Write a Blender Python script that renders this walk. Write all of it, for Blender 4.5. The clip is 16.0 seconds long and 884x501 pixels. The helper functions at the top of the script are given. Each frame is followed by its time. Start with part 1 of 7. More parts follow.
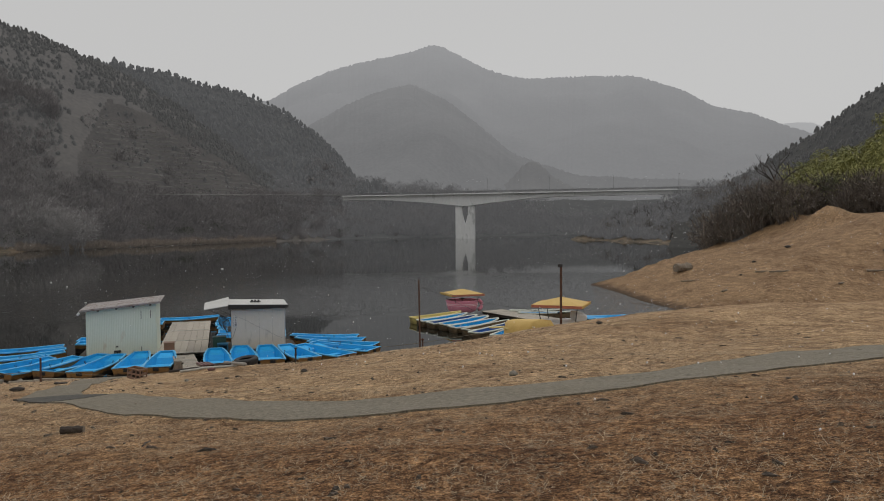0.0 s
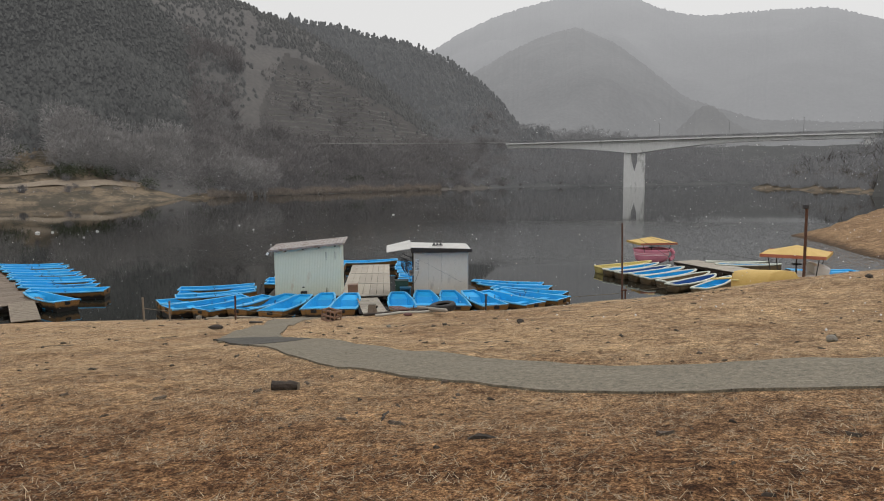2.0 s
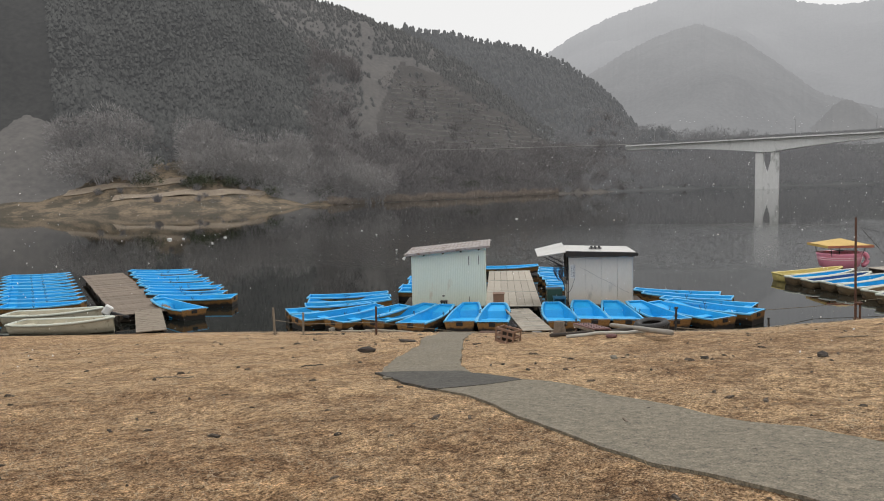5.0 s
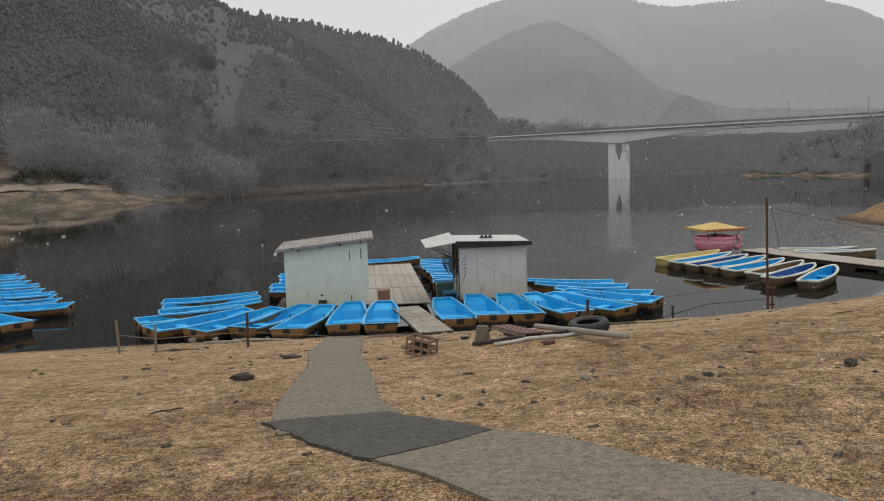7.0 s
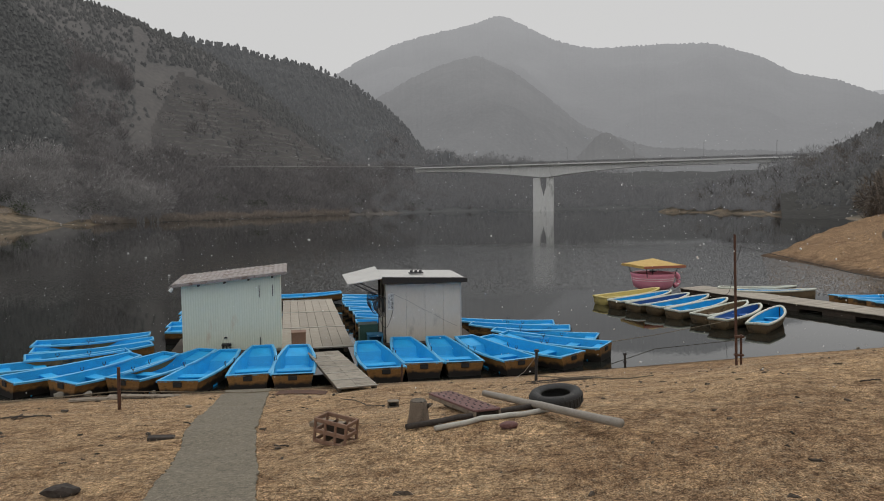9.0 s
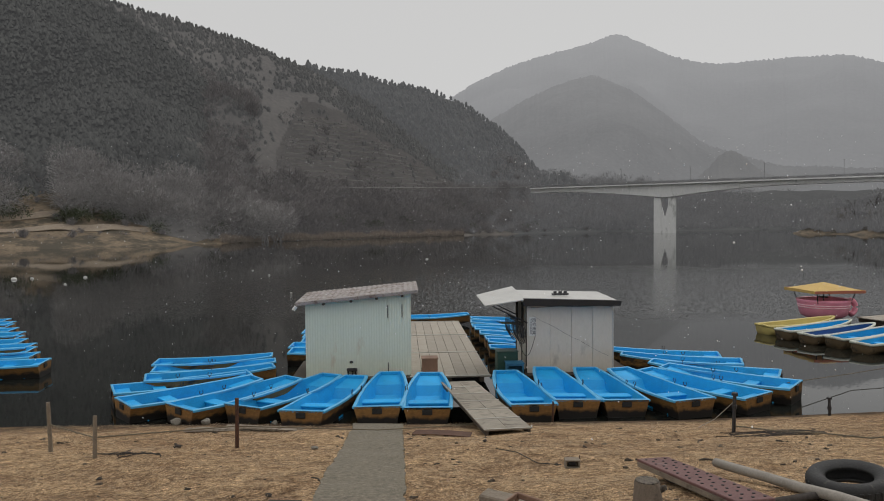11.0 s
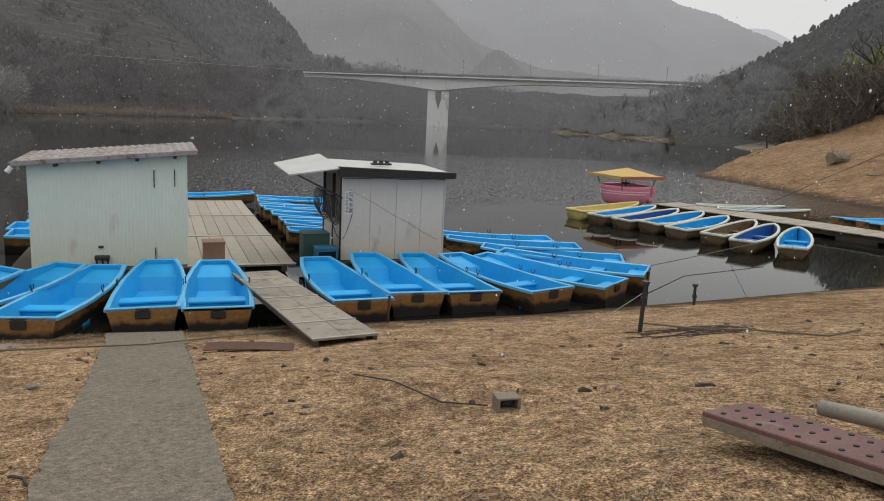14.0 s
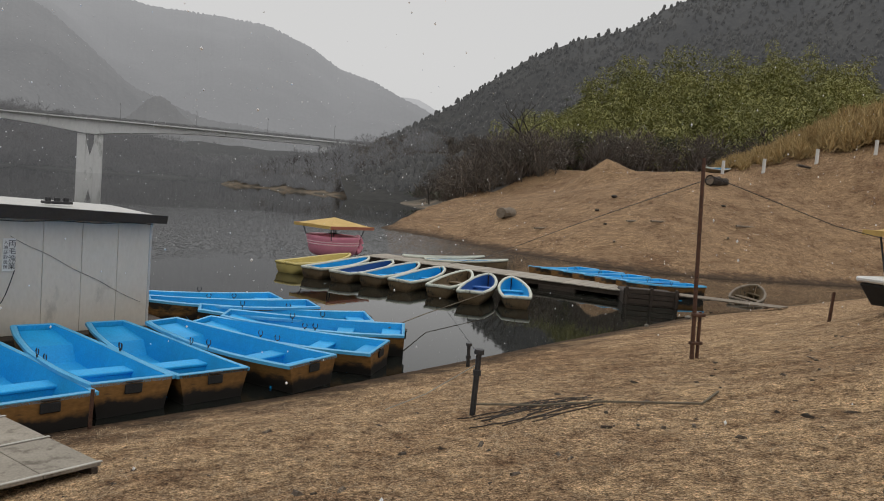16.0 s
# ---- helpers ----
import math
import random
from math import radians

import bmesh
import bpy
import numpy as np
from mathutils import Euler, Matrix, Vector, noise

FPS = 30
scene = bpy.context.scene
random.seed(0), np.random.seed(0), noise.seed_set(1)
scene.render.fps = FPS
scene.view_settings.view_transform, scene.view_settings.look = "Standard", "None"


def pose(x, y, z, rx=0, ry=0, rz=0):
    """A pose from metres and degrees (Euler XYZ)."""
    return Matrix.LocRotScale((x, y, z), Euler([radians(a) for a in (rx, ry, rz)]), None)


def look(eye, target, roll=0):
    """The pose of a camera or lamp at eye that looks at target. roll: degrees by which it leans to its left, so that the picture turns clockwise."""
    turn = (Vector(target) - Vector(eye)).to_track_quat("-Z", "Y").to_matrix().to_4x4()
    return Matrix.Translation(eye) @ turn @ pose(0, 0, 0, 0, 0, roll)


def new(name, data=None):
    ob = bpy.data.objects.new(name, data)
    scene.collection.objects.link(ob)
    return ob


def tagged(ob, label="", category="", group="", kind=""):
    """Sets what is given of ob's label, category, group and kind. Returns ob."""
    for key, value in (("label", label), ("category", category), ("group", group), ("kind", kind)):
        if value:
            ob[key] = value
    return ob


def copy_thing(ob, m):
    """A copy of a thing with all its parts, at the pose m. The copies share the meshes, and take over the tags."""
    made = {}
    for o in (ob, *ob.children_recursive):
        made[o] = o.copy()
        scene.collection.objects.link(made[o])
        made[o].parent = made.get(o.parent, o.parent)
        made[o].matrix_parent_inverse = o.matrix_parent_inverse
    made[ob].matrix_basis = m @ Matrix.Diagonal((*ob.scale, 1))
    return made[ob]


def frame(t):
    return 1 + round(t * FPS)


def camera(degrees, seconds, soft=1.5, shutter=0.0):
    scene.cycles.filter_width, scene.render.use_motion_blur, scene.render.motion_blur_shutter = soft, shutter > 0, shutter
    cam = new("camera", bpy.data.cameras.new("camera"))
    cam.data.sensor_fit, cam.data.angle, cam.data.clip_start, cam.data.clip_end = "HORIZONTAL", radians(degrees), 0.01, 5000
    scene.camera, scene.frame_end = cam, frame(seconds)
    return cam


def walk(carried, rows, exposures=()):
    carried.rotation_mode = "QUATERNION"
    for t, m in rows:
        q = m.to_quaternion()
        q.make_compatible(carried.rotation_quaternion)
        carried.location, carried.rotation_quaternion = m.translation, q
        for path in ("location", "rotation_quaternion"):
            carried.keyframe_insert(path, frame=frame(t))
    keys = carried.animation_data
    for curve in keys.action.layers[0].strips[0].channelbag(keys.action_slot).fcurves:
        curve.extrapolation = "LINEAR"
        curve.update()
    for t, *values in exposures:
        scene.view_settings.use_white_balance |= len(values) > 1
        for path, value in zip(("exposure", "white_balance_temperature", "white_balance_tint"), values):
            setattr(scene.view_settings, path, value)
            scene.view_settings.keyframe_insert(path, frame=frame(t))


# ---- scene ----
cam = camera(62.4, 16.0, 1.0)
PATH = [
    (0, (0.392, 1.775, 6.453), (0.369, 3.774, 6.38), -0.3),
    (0.5, (0.018, 2.428, 6.314), (-0.175, 4.416, 6.23), -0.9),
    (1, (-0.345, 3.044, 6.203), (-0.661, 5.017, 6.111), -0.6),
    (1.5, (-0.765, 3.651, 6.091), (-1.161, 5.606, 5.954), -0.7),
    (2, (-1.237, 4.265, 5.985), (-1.692, 6.201, 5.777), -0.4),
    (2.5, (-1.688, 4.868, 5.9), (-2.185, 6.785, 5.621), -0.7),
    (3, (-2.158, 5.492, 5.836), (-2.711, 7.385, 5.505), -1.5),
    (3.5, (-2.594, 6.115, 5.732), (-3.215, 7.988, 5.407), -2.0),
    (4, (-3.053, 6.765, 5.672), (-3.737, 8.622, 5.376), -2.3),
    (4.2, (-3.249, 7.0, 5.619), (-3.948, 8.855, 5.349), -2.0),
    (6.3, (-5.262, 9.479, 5.276), (-6.043, 11.315, 5.139), -1.7),
    (6.5, (-5.387, 9.787, 5.237), (-6.056, 11.665, 5.074), -1.7),
    (7, (-5.645, 10.467, 5.179), (-6.039, 12.416, 4.963), -1.9),
    (7.5, (-5.77, 11.188, 5.132), (-5.963, 13.164, 4.893), -1.1),
    (8, (-5.928, 11.994, 5.078), (-6.098, 13.975, 4.859), -0.9),
    (8.2, (-5.981, 12.264, 5.076), (-6.154, 14.246, 4.866), -0.9),
    (10.3, (-6.935, 15.268, 4.996), (-7.217, 17.247, 4.959), 1.2),
    (10.5, (-7.085, 15.449, 4.931), (-7.426, 17.419, 4.885), 0.7),
    (11, (-7.588, 16.028, 4.782), (-8.08, 17.965, 4.706), -0.5),
    (11.5, (-7.978, 16.627, 4.634), (-8.5, 18.555, 4.542), -0.3),
    (12, (-8.323, 17.307, 4.408), (-8.812, 19.242, 4.275), -0.9),
    (12.5, (-8.545, 18.09, 4.196), (-8.931, 20.045, 4.018), -0.5),
    (13, (-8.809, 18.79, 4.021), (-9.029, 20.764, 3.786), 0.4),
    (13.5, (-8.992, 19.61, 3.904), (-9.015, 21.586, 3.59), 1.8),
    (14, (-9.251, 20.32, 3.774), (-9.116, 22.283, 3.414), 2.7),
    (14.5, (-9.477, 21.145, 3.676), (-9.176, 23.103, 3.4), 2.7),
    (15, (-9.694, 21.942, 3.532), (-9.182, 23.864, 3.321), 2.9),
    (15.5, (-9.881, 22.747, 3.411), (-9.12, 24.587, 3.225), 3.8),
    (16, (-9.985, 23.516, 3.301), (-9.007, 25.253, 3.145), 4.8),
]
EXPOSURES = [(0.0, -0.15), (0.5, -0.06), (1.0, -0.24), (1.5, 0.04), (2.0, 0.35), (2.5, 0.6), (3.5, 0.8), (6.5, 0.24), (8.0, 0.2), (10.0, -0.16), (10.6, -0.2), (11.2, 0.1), (12.5, 0.2), (13.5, 0.17), (14.0, 0.28), (15.0, 0.06), (15.5, 0.0), (16.0, 0.08)]
walk(cam, [(t, look(eye, target, roll)) for t, eye, target, roll in PATH], EXPOSURES)

# ---- world and light: a bright overcast winter sky ----
world = bpy.data.worlds.new("overcast_sky")
scene.world = world
world.use_nodes = True
wn, wl = world.node_tree.nodes, world.node_tree.links
wn.clear()
sky = wn.new("ShaderNodeTexSky")
sky.sky_type = "NISHITA"
sky.sun_disc = False
sky.sun_elevation, sky.sun_rotation = radians(50), radians(200)
sky.dust_density = 4.0
grey = wn.new("ShaderNodeHueSaturation")
grey.inputs["Saturation"].default_value = 0.06
cloud = wn.new("ShaderNodeMixRGB")
cloud.inputs["Fac"].default_value = 0.8
cloud.inputs["Color2"].default_value = (6.6, 6.56, 6.5, 1)
back = wn.new("ShaderNodeBackground")
back.inputs["Strength"].default_value = 0.1
wout = wn.new("ShaderNodeOutputWorld")
wl.new(sky.outputs[0], grey.inputs["Color"])
wl.new(grey.outputs[0], cloud.inputs["Color1"])
wl.new(cloud.outputs[0], back.inputs["Color"])
wl.new(back.outputs[0], wout.inputs["Surface"])
sun = new("sun", bpy.data.lights.new("sun", "SUN"))
sun.data.energy, sun.data.angle, sun.data.color = 1.1, radians(40), (1.0, 0.98, 0.95)
sun.rotation_euler = (radians(35), 0, radians(160))

# ---- materials ----
def nodes_of(m):
    m.use_nodes = True
    return m.node_tree.nodes, m.node_tree.links, m.node_tree.nodes["Principled BSDF"]


def surface(name, dark, light, scale=4.0, fine=60.0, rough=0.85, bump=0.3, metal=0.0, stretch=(1, 1, 1), wear=None, wear_at=0.62,
            random_tint=0.0, painted_glow=None, coat=0.0):
    """A surface with a broad and a fine variation, an optional third colour where it is worn, and a fine relief."""
    m = bpy.data.materials.new(name)
    n, l, b = nodes_of(m)
    co = n.new("ShaderNodeTexCoord")
    mp = n.new("ShaderNodeMapping")
    mp.inputs["Scale"].default_value = stretch
    l.new(co.outputs["Object"], mp.inputs["Vector"])
    big = n.new("ShaderNodeTexNoise")
    big.inputs["Scale"].default_value, big.inputs["Detail"].default_value, big.inputs["Roughness"].default_value = scale, 6, 0.65
    small = n.new("ShaderNodeTexNoise")
    small.inputs["Scale"].default_value, small.inputs["Detail"].default_value = fine, 4
    l.new(mp.outputs[0], big.inputs["Vector"])
    l.new(mp.outputs[0], small.inputs["Vector"])
    mixf = n.new("ShaderNodeMath")
    mixf.operation = "MULTIPLY_ADD"
    mixf.inputs[1].default_value = 0.5
    l.new(big.outputs["Fac"], mixf.inputs[0])
    half = n.new("ShaderNodeMath")
    half.operation = "MULTIPLY"
    half.inputs[1].default_value = 0.5
    l.new(small.outputs["Fac"], half.inputs[0])
    l.new(half.outputs[0], mixf.inputs[2])
    ramp = n.new("ShaderNodeValToRGB")
    ramp.color_ramp.elements[0].position, ramp.color_ramp.elements[1].position = 0.34, 0.66
    ramp.color_ramp.elements[0].color, ramp.color_ramp.elements[1].color = (*dark, 1), (*light, 1)
    l.new(mixf.outputs[0], ramp.inputs["Fac"])
    colour = ramp.outputs["Color"]
    if wear:
        spots = n.new("ShaderNodeTexNoise")
        spots.inputs["Scale"].default_value, spots.inputs["Detail"].default_value = scale * 1.7, 8
        spots.inputs["Roughness"].default_value = 0.7
        l.new(mp.outputs[0], spots.inputs["Vector"])
        cut = n.new("ShaderNodeMapRange")
        cut.inputs["From Min"].default_value, cut.inputs["From Max"].default_value = wear_at - 0.05, wear_at + 0.06
        l.new(spots.outputs["Fac"], cut.inputs["Value"])
        mx = n.new("ShaderNodeMixRGB")
        l.new(cut.outputs[0], mx.inputs["Fac"])
        l.new(colour, mx.inputs["Color1"])
        mx.inputs["Color2"].default_value = (*wear, 1)
        colour = mx.outputs[0]
    if random_tint:
        oi = n.new("ShaderNodeObjectInfo")
        rng = n.new("ShaderNodeMapRange")
        rng.inputs["To Min"].default_value, rng.inputs["To Max"].default_value = 1 - random_tint, 1 + random_tint
        l.new(oi.outputs["Random"], rng.inputs["Value"])
        hs = n.new("ShaderNodeHueSaturation")
        l.new(rng.outputs[0], hs.inputs["Value"])
        l.new(colour, hs.inputs["Color"])
        colour = hs.outputs[0]
    l.new(colour, b.inputs["Base Color"])
    b.inputs["Roughness"].default_value, b.inputs["Metallic"].default_value = rough, metal
    if coat:
        b.inputs["Coat Weight"].default_value, b.inputs["Coat Roughness"].default_value = coat, 0.25
    if bump:
        bp = n.new("ShaderNodeBump")
        bp.inputs["Strength"].default_value, bp.inputs["Distance"].default_value = bump, 0.02
        l.new(mixf.outputs[0], bp.inputs["Height"])
        l.new(bp.outputs[0], b.inputs["Normal"])
    # painted emission that lightens distant growth, in place of real haze
    if painted_glow:
        b.inputs["Emission Color"].default_value = (*painted_glow, 1)
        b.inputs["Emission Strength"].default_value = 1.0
    return m


def island_tint(m, amount):
    """Vary a joined mesh's colour from piece to piece."""
    n, l, b = nodes_of(m)
    src = b.inputs["Base Color"].links[0].from_socket
    geo = n.new("ShaderNodeNewGeometry")
    rng = n.new("ShaderNodeMapRange")
    rng.inputs["To Min"].default_value, rng.inputs["To Max"].default_value = 1 - amount, 1 + amount
    l.new(geo.outputs["Random Per Island"], rng.inputs["Value"])
    hs = n.new("ShaderNodeHueSaturation")
    l.new(rng.outputs[0], hs.inputs["Value"])
    l.new(src, hs.inputs["Color"])
    l.new(hs.outputs[0], b.inputs["Base Color"])
    return m


def soaked(m, line):
    """A black tide-mark of soaked grime on a hull, with a ragged upper edge near that height."""
    n, l, b = nodes_of(m)
    src = b.inputs["Base Color"].links[0].from_socket
    co = n.new("ShaderNodeTexCoord")
    sep = n.new("ShaderNodeSeparateXYZ")
    l.new(co.outputs["Object"], sep.inputs[0])
    drip = n.new("ShaderNodeTexNoise")
    drip.inputs["Scale"].default_value, drip.inputs["Detail"].default_value = 5, 5
    l.new(co.outputs["Object"], drip.inputs["Vector"])
    add = n.new("ShaderNodeMath")
    add.operation = "MULTIPLY_ADD"
    add.inputs[1].default_value = -0.22
    l.new(drip.outputs["Fac"], add.inputs[0])
    l.new(sep.outputs["Z"], add.inputs[2])
    cut = n.new("ShaderNodeMapRange")
    cut.inputs["From Min"].default_value, cut.inputs["From Max"].default_value = line - 0.06, line - 0.15
    l.new(add.outputs[0], cut.inputs["Value"])
    mx = n.new("ShaderNodeMixRGB")
    l.new(cut.outputs[0], mx.inputs["Fac"])
    l.new(src, mx.inputs["Color1"])
    mx.inputs["Color2"].default_value = (0.010, 0.008, 0.006, 1)
    l.new(mx.outputs[0], b.inputs["Base Color"])
    return m


M_BLUE = surface("boat_blue_paint", (0.002, 0.28, 0.62), (0.004, 0.40, 0.82), 2.5, 40, 0.65, 0.12, wear=(0.03, 0.30, 0.62), wear_at=0.68, random_tint=0.08)
M_BLUE_RIM = surface("boat_rim_paint", (0.05, 0.34, 0.62), (0.12, 0.46, 0.74), 5, 50, 0.5, 0.1, wear=(0.4, 0.5, 0.55), wear_at=0.66)
M_HULL = soaked(surface("boat_ochre_hull", (0.16, 0.075, 0.018), (0.30, 0.155, 0.042), 0.8, 12, 0.65, 0.2, stretch=(1, 1, 2.6), wear=(0.03, 0.022, 0.014), wear_at=0.54, random_tint=0.15), 0.19)
M_BLACK = surface("black_rubber", (0.012, 0.012, 0.012), (0.03, 0.03, 0.03), 6, 80, 0.8, 0.3)
M_DARKMETAL = surface("dark_metal", (0.03, 0.03, 0.032), (0.08, 0.08, 0.085), 8, 80, 0.55, 0.2, 0.6)
M_RUST = surface("rusty_steel", (0.045, 0.022, 0.014), (0.13, 0.06, 0.035), 9, 70, 0.85, 0.4, wear=(0.03, 0.02, 0.018), wear_at=0.6)
M_GREENWALL = surface("pale_green_sheet", (0.60, 0.665, 0.565), (0.68, 0.74, 0.64), 1.2, 25, 0.55, 0.08, stretch=(1, 1, 0.3), wear=(0.57, 0.55, 0.44), wear_at=0.64)
M_GREYWALL = surface("grey_beige_panel", (0.57, 0.53, 0.46), (0.64, 0.6, 0.53), 1.1, 25, 0.5, 0.05, stretch=(1, 1, 0.4), wear=(0.44, 0.415, 0.365), wear_at=0.64)
M_ROOFRUST = surface("rusted_roof_sheet", (0.20, 0.175, 0.165), (0.38, 0.35, 0.335), 2, 30, 0.7, 0.2, stretch=(1, 1, 1), wear=(0.12, 0.07, 0.05), wear_at=0.56)
M_ROOFPALE = surface("pale_roof_sheet", (0.42, 0.415, 0.40), (0.56, 0.555, 0.53), 2, 30, 0.6, 0.1, wear=(0.4, 0.37, 0.32), wear_at=0.64)
M_FASCIA = surface("dark_fascia", (0.012, 0.010, 0.009), (0.03, 0.024, 0.02), 4, 40, 0.7, 0.2)
M_DECK = surface("weathered_deck_board", (0.27, 0.235, 0.19), (0.42, 0.38, 0.32), 2, 50, 0.85, 0.3, stretch=(1, 6, 1), wear=(0.2, 0.165, 0.125), wear_at=0.62, random_tint=0.12)
M_DECKDARK = surface("old_brown_deck_board", (0.13, 0.10, 0.075), (0.25, 0.20, 0.155), 2, 50, 0.9, 0.35, stretch=(1, 5, 1), wear=(0.08, 0.06, 0.045), wear_at=0.6, random_tint=0.15)
M_STRIP = surface("pale_batten", (0.34, 0.325, 0.29), (0.52, 0.5, 0.45), 6, 60, 0.8, 0.2)
M_PANEL = surface("gangway_panel", (0.21, 0.185, 0.15), (0.33, 0.295, 0.24), 2.2, 45, 0.85, 0.2, wear=(0.13, 0.11, 0.085), wear_at=0.58, random_tint=0.14)
M_FLOAT = surface("float_timber", (0.03, 0.022, 0.016), (0.09, 0.065, 0.045), 3, 30, 0.8, 0.3)
M_BOXWOOD = surface("red_brown_box_wood", (0.16, 0.09, 0.06), (0.28, 0.17, 0.115), 3, 40, 0.7, 0.2)
M_GREENBOX = surface("dark_green_paint", (0.012, 0.045, 0.035), (0.022, 0.07, 0.052), 4, 40, 0.55, 0.1)
M_BLUEBOX = surface("blue_plastic", (0.02, 0.12, 0.22), (0.04, 0.18, 0.32), 4, 40, 0.5, 0.05)
M_CABLE = surface("black_cable", (0.012, 0.012, 0.013), (0.035, 0.035, 0.035), 12, 60, 0.6, 0.1)
M_ROPE = surface("old_rope", (0.10, 0.08, 0.055), (0.2, 0.165, 0.115), 20, 150, 0.95, 0.4)
M_WHITE = surface("white_paint", (0.62, 0.62, 0.6), (0.76, 0.76, 0.74), 3, 40, 0.5, 0.1, wear=(0.45, 0.43, 0.38), wear_at=0.66)
M_INK = surface("black_ink", (0.02, 0.02, 0.025), (0.04, 0.04, 0.05), 10, 60, 0.7, 0)
M_YELLOW = surface("yellow_fibreglass", (0.55, 0.44, 0.14), (0.68, 0.57, 0.22), 2.5, 40, 0.5, 0.1, wear=(0.45, 0.38, 0.2), wear_at=0.64)
M_ORANGE = surface("faded_yellow_canvas", (0.48, 0.31, 0.08), (0.62, 0.43, 0.15), 2, 60, 0.8, 0.2, wear=(0.36, 0.13, 0.06), wear_at=0.66)
M_CANVASRED = surface("faded_red_canvas", (0.33, 0.10, 0.06), (0.45, 0.17, 0.10), 3, 60, 0.8, 0.2)
M_PINK = surface("pink_fibreglass", (0.68, 0.23, 0.33), (0.80, 0.33, 0.43), 2, 40, 0.45, 0.06, wear=(0.62, 0.30, 0.36), wear_at=0.66)
M_PINKPALE = surface("pale_pink_stripe", (0.75, 0.5, 0.55), (0.82, 0.58, 0.62), 3, 40, 0.5, 0.05)
M_WHITERIM = surface("cream_gunwale", (0.50, 0.53, 0.46), (0.64, 0.66, 0.58), 5, 50, 0.6, 0.15, wear=(0.33, 0.34, 0.27), wear_at=0.62)
M_BROWNHULL = surface("stained_brown_hull", (0.09, 0.06, 0.03), (0.2, 0.14, 0.075), 3, 40, 0.7, 0.2, wear=(0.03, 0.025, 0.018), wear_at=0.58, random_tint=0.15)
M_DEEPBLUE = surface("deep_blue_paint", (0.015, 0.08, 0.30), (0.03, 0.15, 0.48), 3, 40, 0.5, 0.1, random_tint=0.2)
M_BEIGE = surface("beige_fibreglass", (0.42, 0.38, 0.28), (0.56, 0.52, 0.40), 2.5, 40, 0.6, 0.1, wear=(0.24, 0.21, 0.15), wear_at=0.62)
M_CONCRETE = surface("weathered_concrete", (0.68, 0.68, 0.67), (0.78, 0.78, 0.77), 0.12, 1.5, 0.9, 0.2, stretch=(1, 1, 0.4), wear=(0.36, 0.37, 0.35), wear_at=0.62)
M_RAIL = surface("bridge_parapet_steel", (0.16, 0.16, 0.165), (0.22, 0.22, 0.22), 0.5, 3, 0.7, 0.1)
M_WOOD = surface("grey_weathered_timber", (0.15, 0.12, 0.09), (0.28, 0.235, 0.18), 3, 50, 0.9, 0.4, stretch=(1, 1, 1), wear=(0.07, 0.05, 0.035), wear_at=0.6)
M_DARKWOOD = surface("dark_wet_timber", (0.022, 0.016, 0.012), (0.07, 0.05, 0.036), 4, 50, 0.8, 0.4)
M_REDSHEET = surface("red_brown_chequer_sheet", (0.10, 0.045, 0.042), (0.18, 0.09, 0.083), 2.5, 50, 0.75, 0.2, wear=(0.21, 0.155, 0.145), wear_at=0.64)
M_STUMP = surface("grey_stump_wood", (0.06, 0.05, 0.04), (0.20, 0.17, 0.135), 5, 50, 0.95, 0.5, stretch=(1, 1, 0.25), wear=(0.035, 0.028, 0.022), wear_at=0.56)
M_STONE = surface("grey_stone", (0.14, 0.125, 0.10), (0.28, 0.26, 0.22), 4, 40, 0.9, 0.5)
M_RUBBER = surface("tyre_rubber", (0.014, 0.014, 0.014), (0.035, 0.034, 0.033), 5, 60, 0.75, 0.3, wear=(0.09, 0.08, 0.065), wear_at=0.64)
M_POLE = surface("grey_pole", (0.22, 0.2, 0.17), (0.34, 0.31, 0.27), 4, 50, 0.8, 0.3)
M_STRAW = surface("dry_straw", (0.21, 0.15, 0.092), (0.54, 0.425, 0.285), 1.5, 30, 0.95, 0.0)
island_tint(M_STRAW, 0.45)
# M_TWIG, M_GROVE and M_MISTWOOD emit a little: distance haze painted in
M_TWIG = surface("bare_twigs", (0.10, 0.091, 0.086), (0.20, 0.184, 0.176), 0.05, 3, 0.95, 0.0, painted_glow=(0.02, 0.02, 0.021))
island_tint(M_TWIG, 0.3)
M_GROVE = surface("pale_bare_twigs", (0.17, 0.16, 0.155), (0.33, 0.315, 0.306), 0.1, 3, 0.95, 0.0, painted_glow=(0.015, 0.015, 0.0155))
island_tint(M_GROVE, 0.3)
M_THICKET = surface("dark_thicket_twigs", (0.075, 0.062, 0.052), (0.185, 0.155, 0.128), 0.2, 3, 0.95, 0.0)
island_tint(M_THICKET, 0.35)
# hazier stand-in for M_TWIG, its haze painted as stronger emission
M_MISTWOOD = surface("bare_trees_painted_haze", (0.09, 0.087, 0.084), (0.15, 0.146, 0.142), 0.05, 3, 0.95, 0.0, painted_glow=(0.054, 0.0547, 0.057))
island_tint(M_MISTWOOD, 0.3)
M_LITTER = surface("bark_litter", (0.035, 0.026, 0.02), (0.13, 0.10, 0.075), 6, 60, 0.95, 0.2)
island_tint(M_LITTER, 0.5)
# emission painted in to lighten these distant brambles
M_BRAMBLE = surface("dry_brambles", (0.17, 0.135, 0.105), (0.30, 0.245, 0.195), 0.3, 5, 0.95, 0.0, painted_glow=(0.02, 0.0195, 0.019))
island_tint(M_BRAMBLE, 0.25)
M_TRACK = surface("pale_dirt_track", (0.19, 0.15, 0.11), (0.31, 0.255, 0.195), 0.6, 6, 0.95, 0.2)
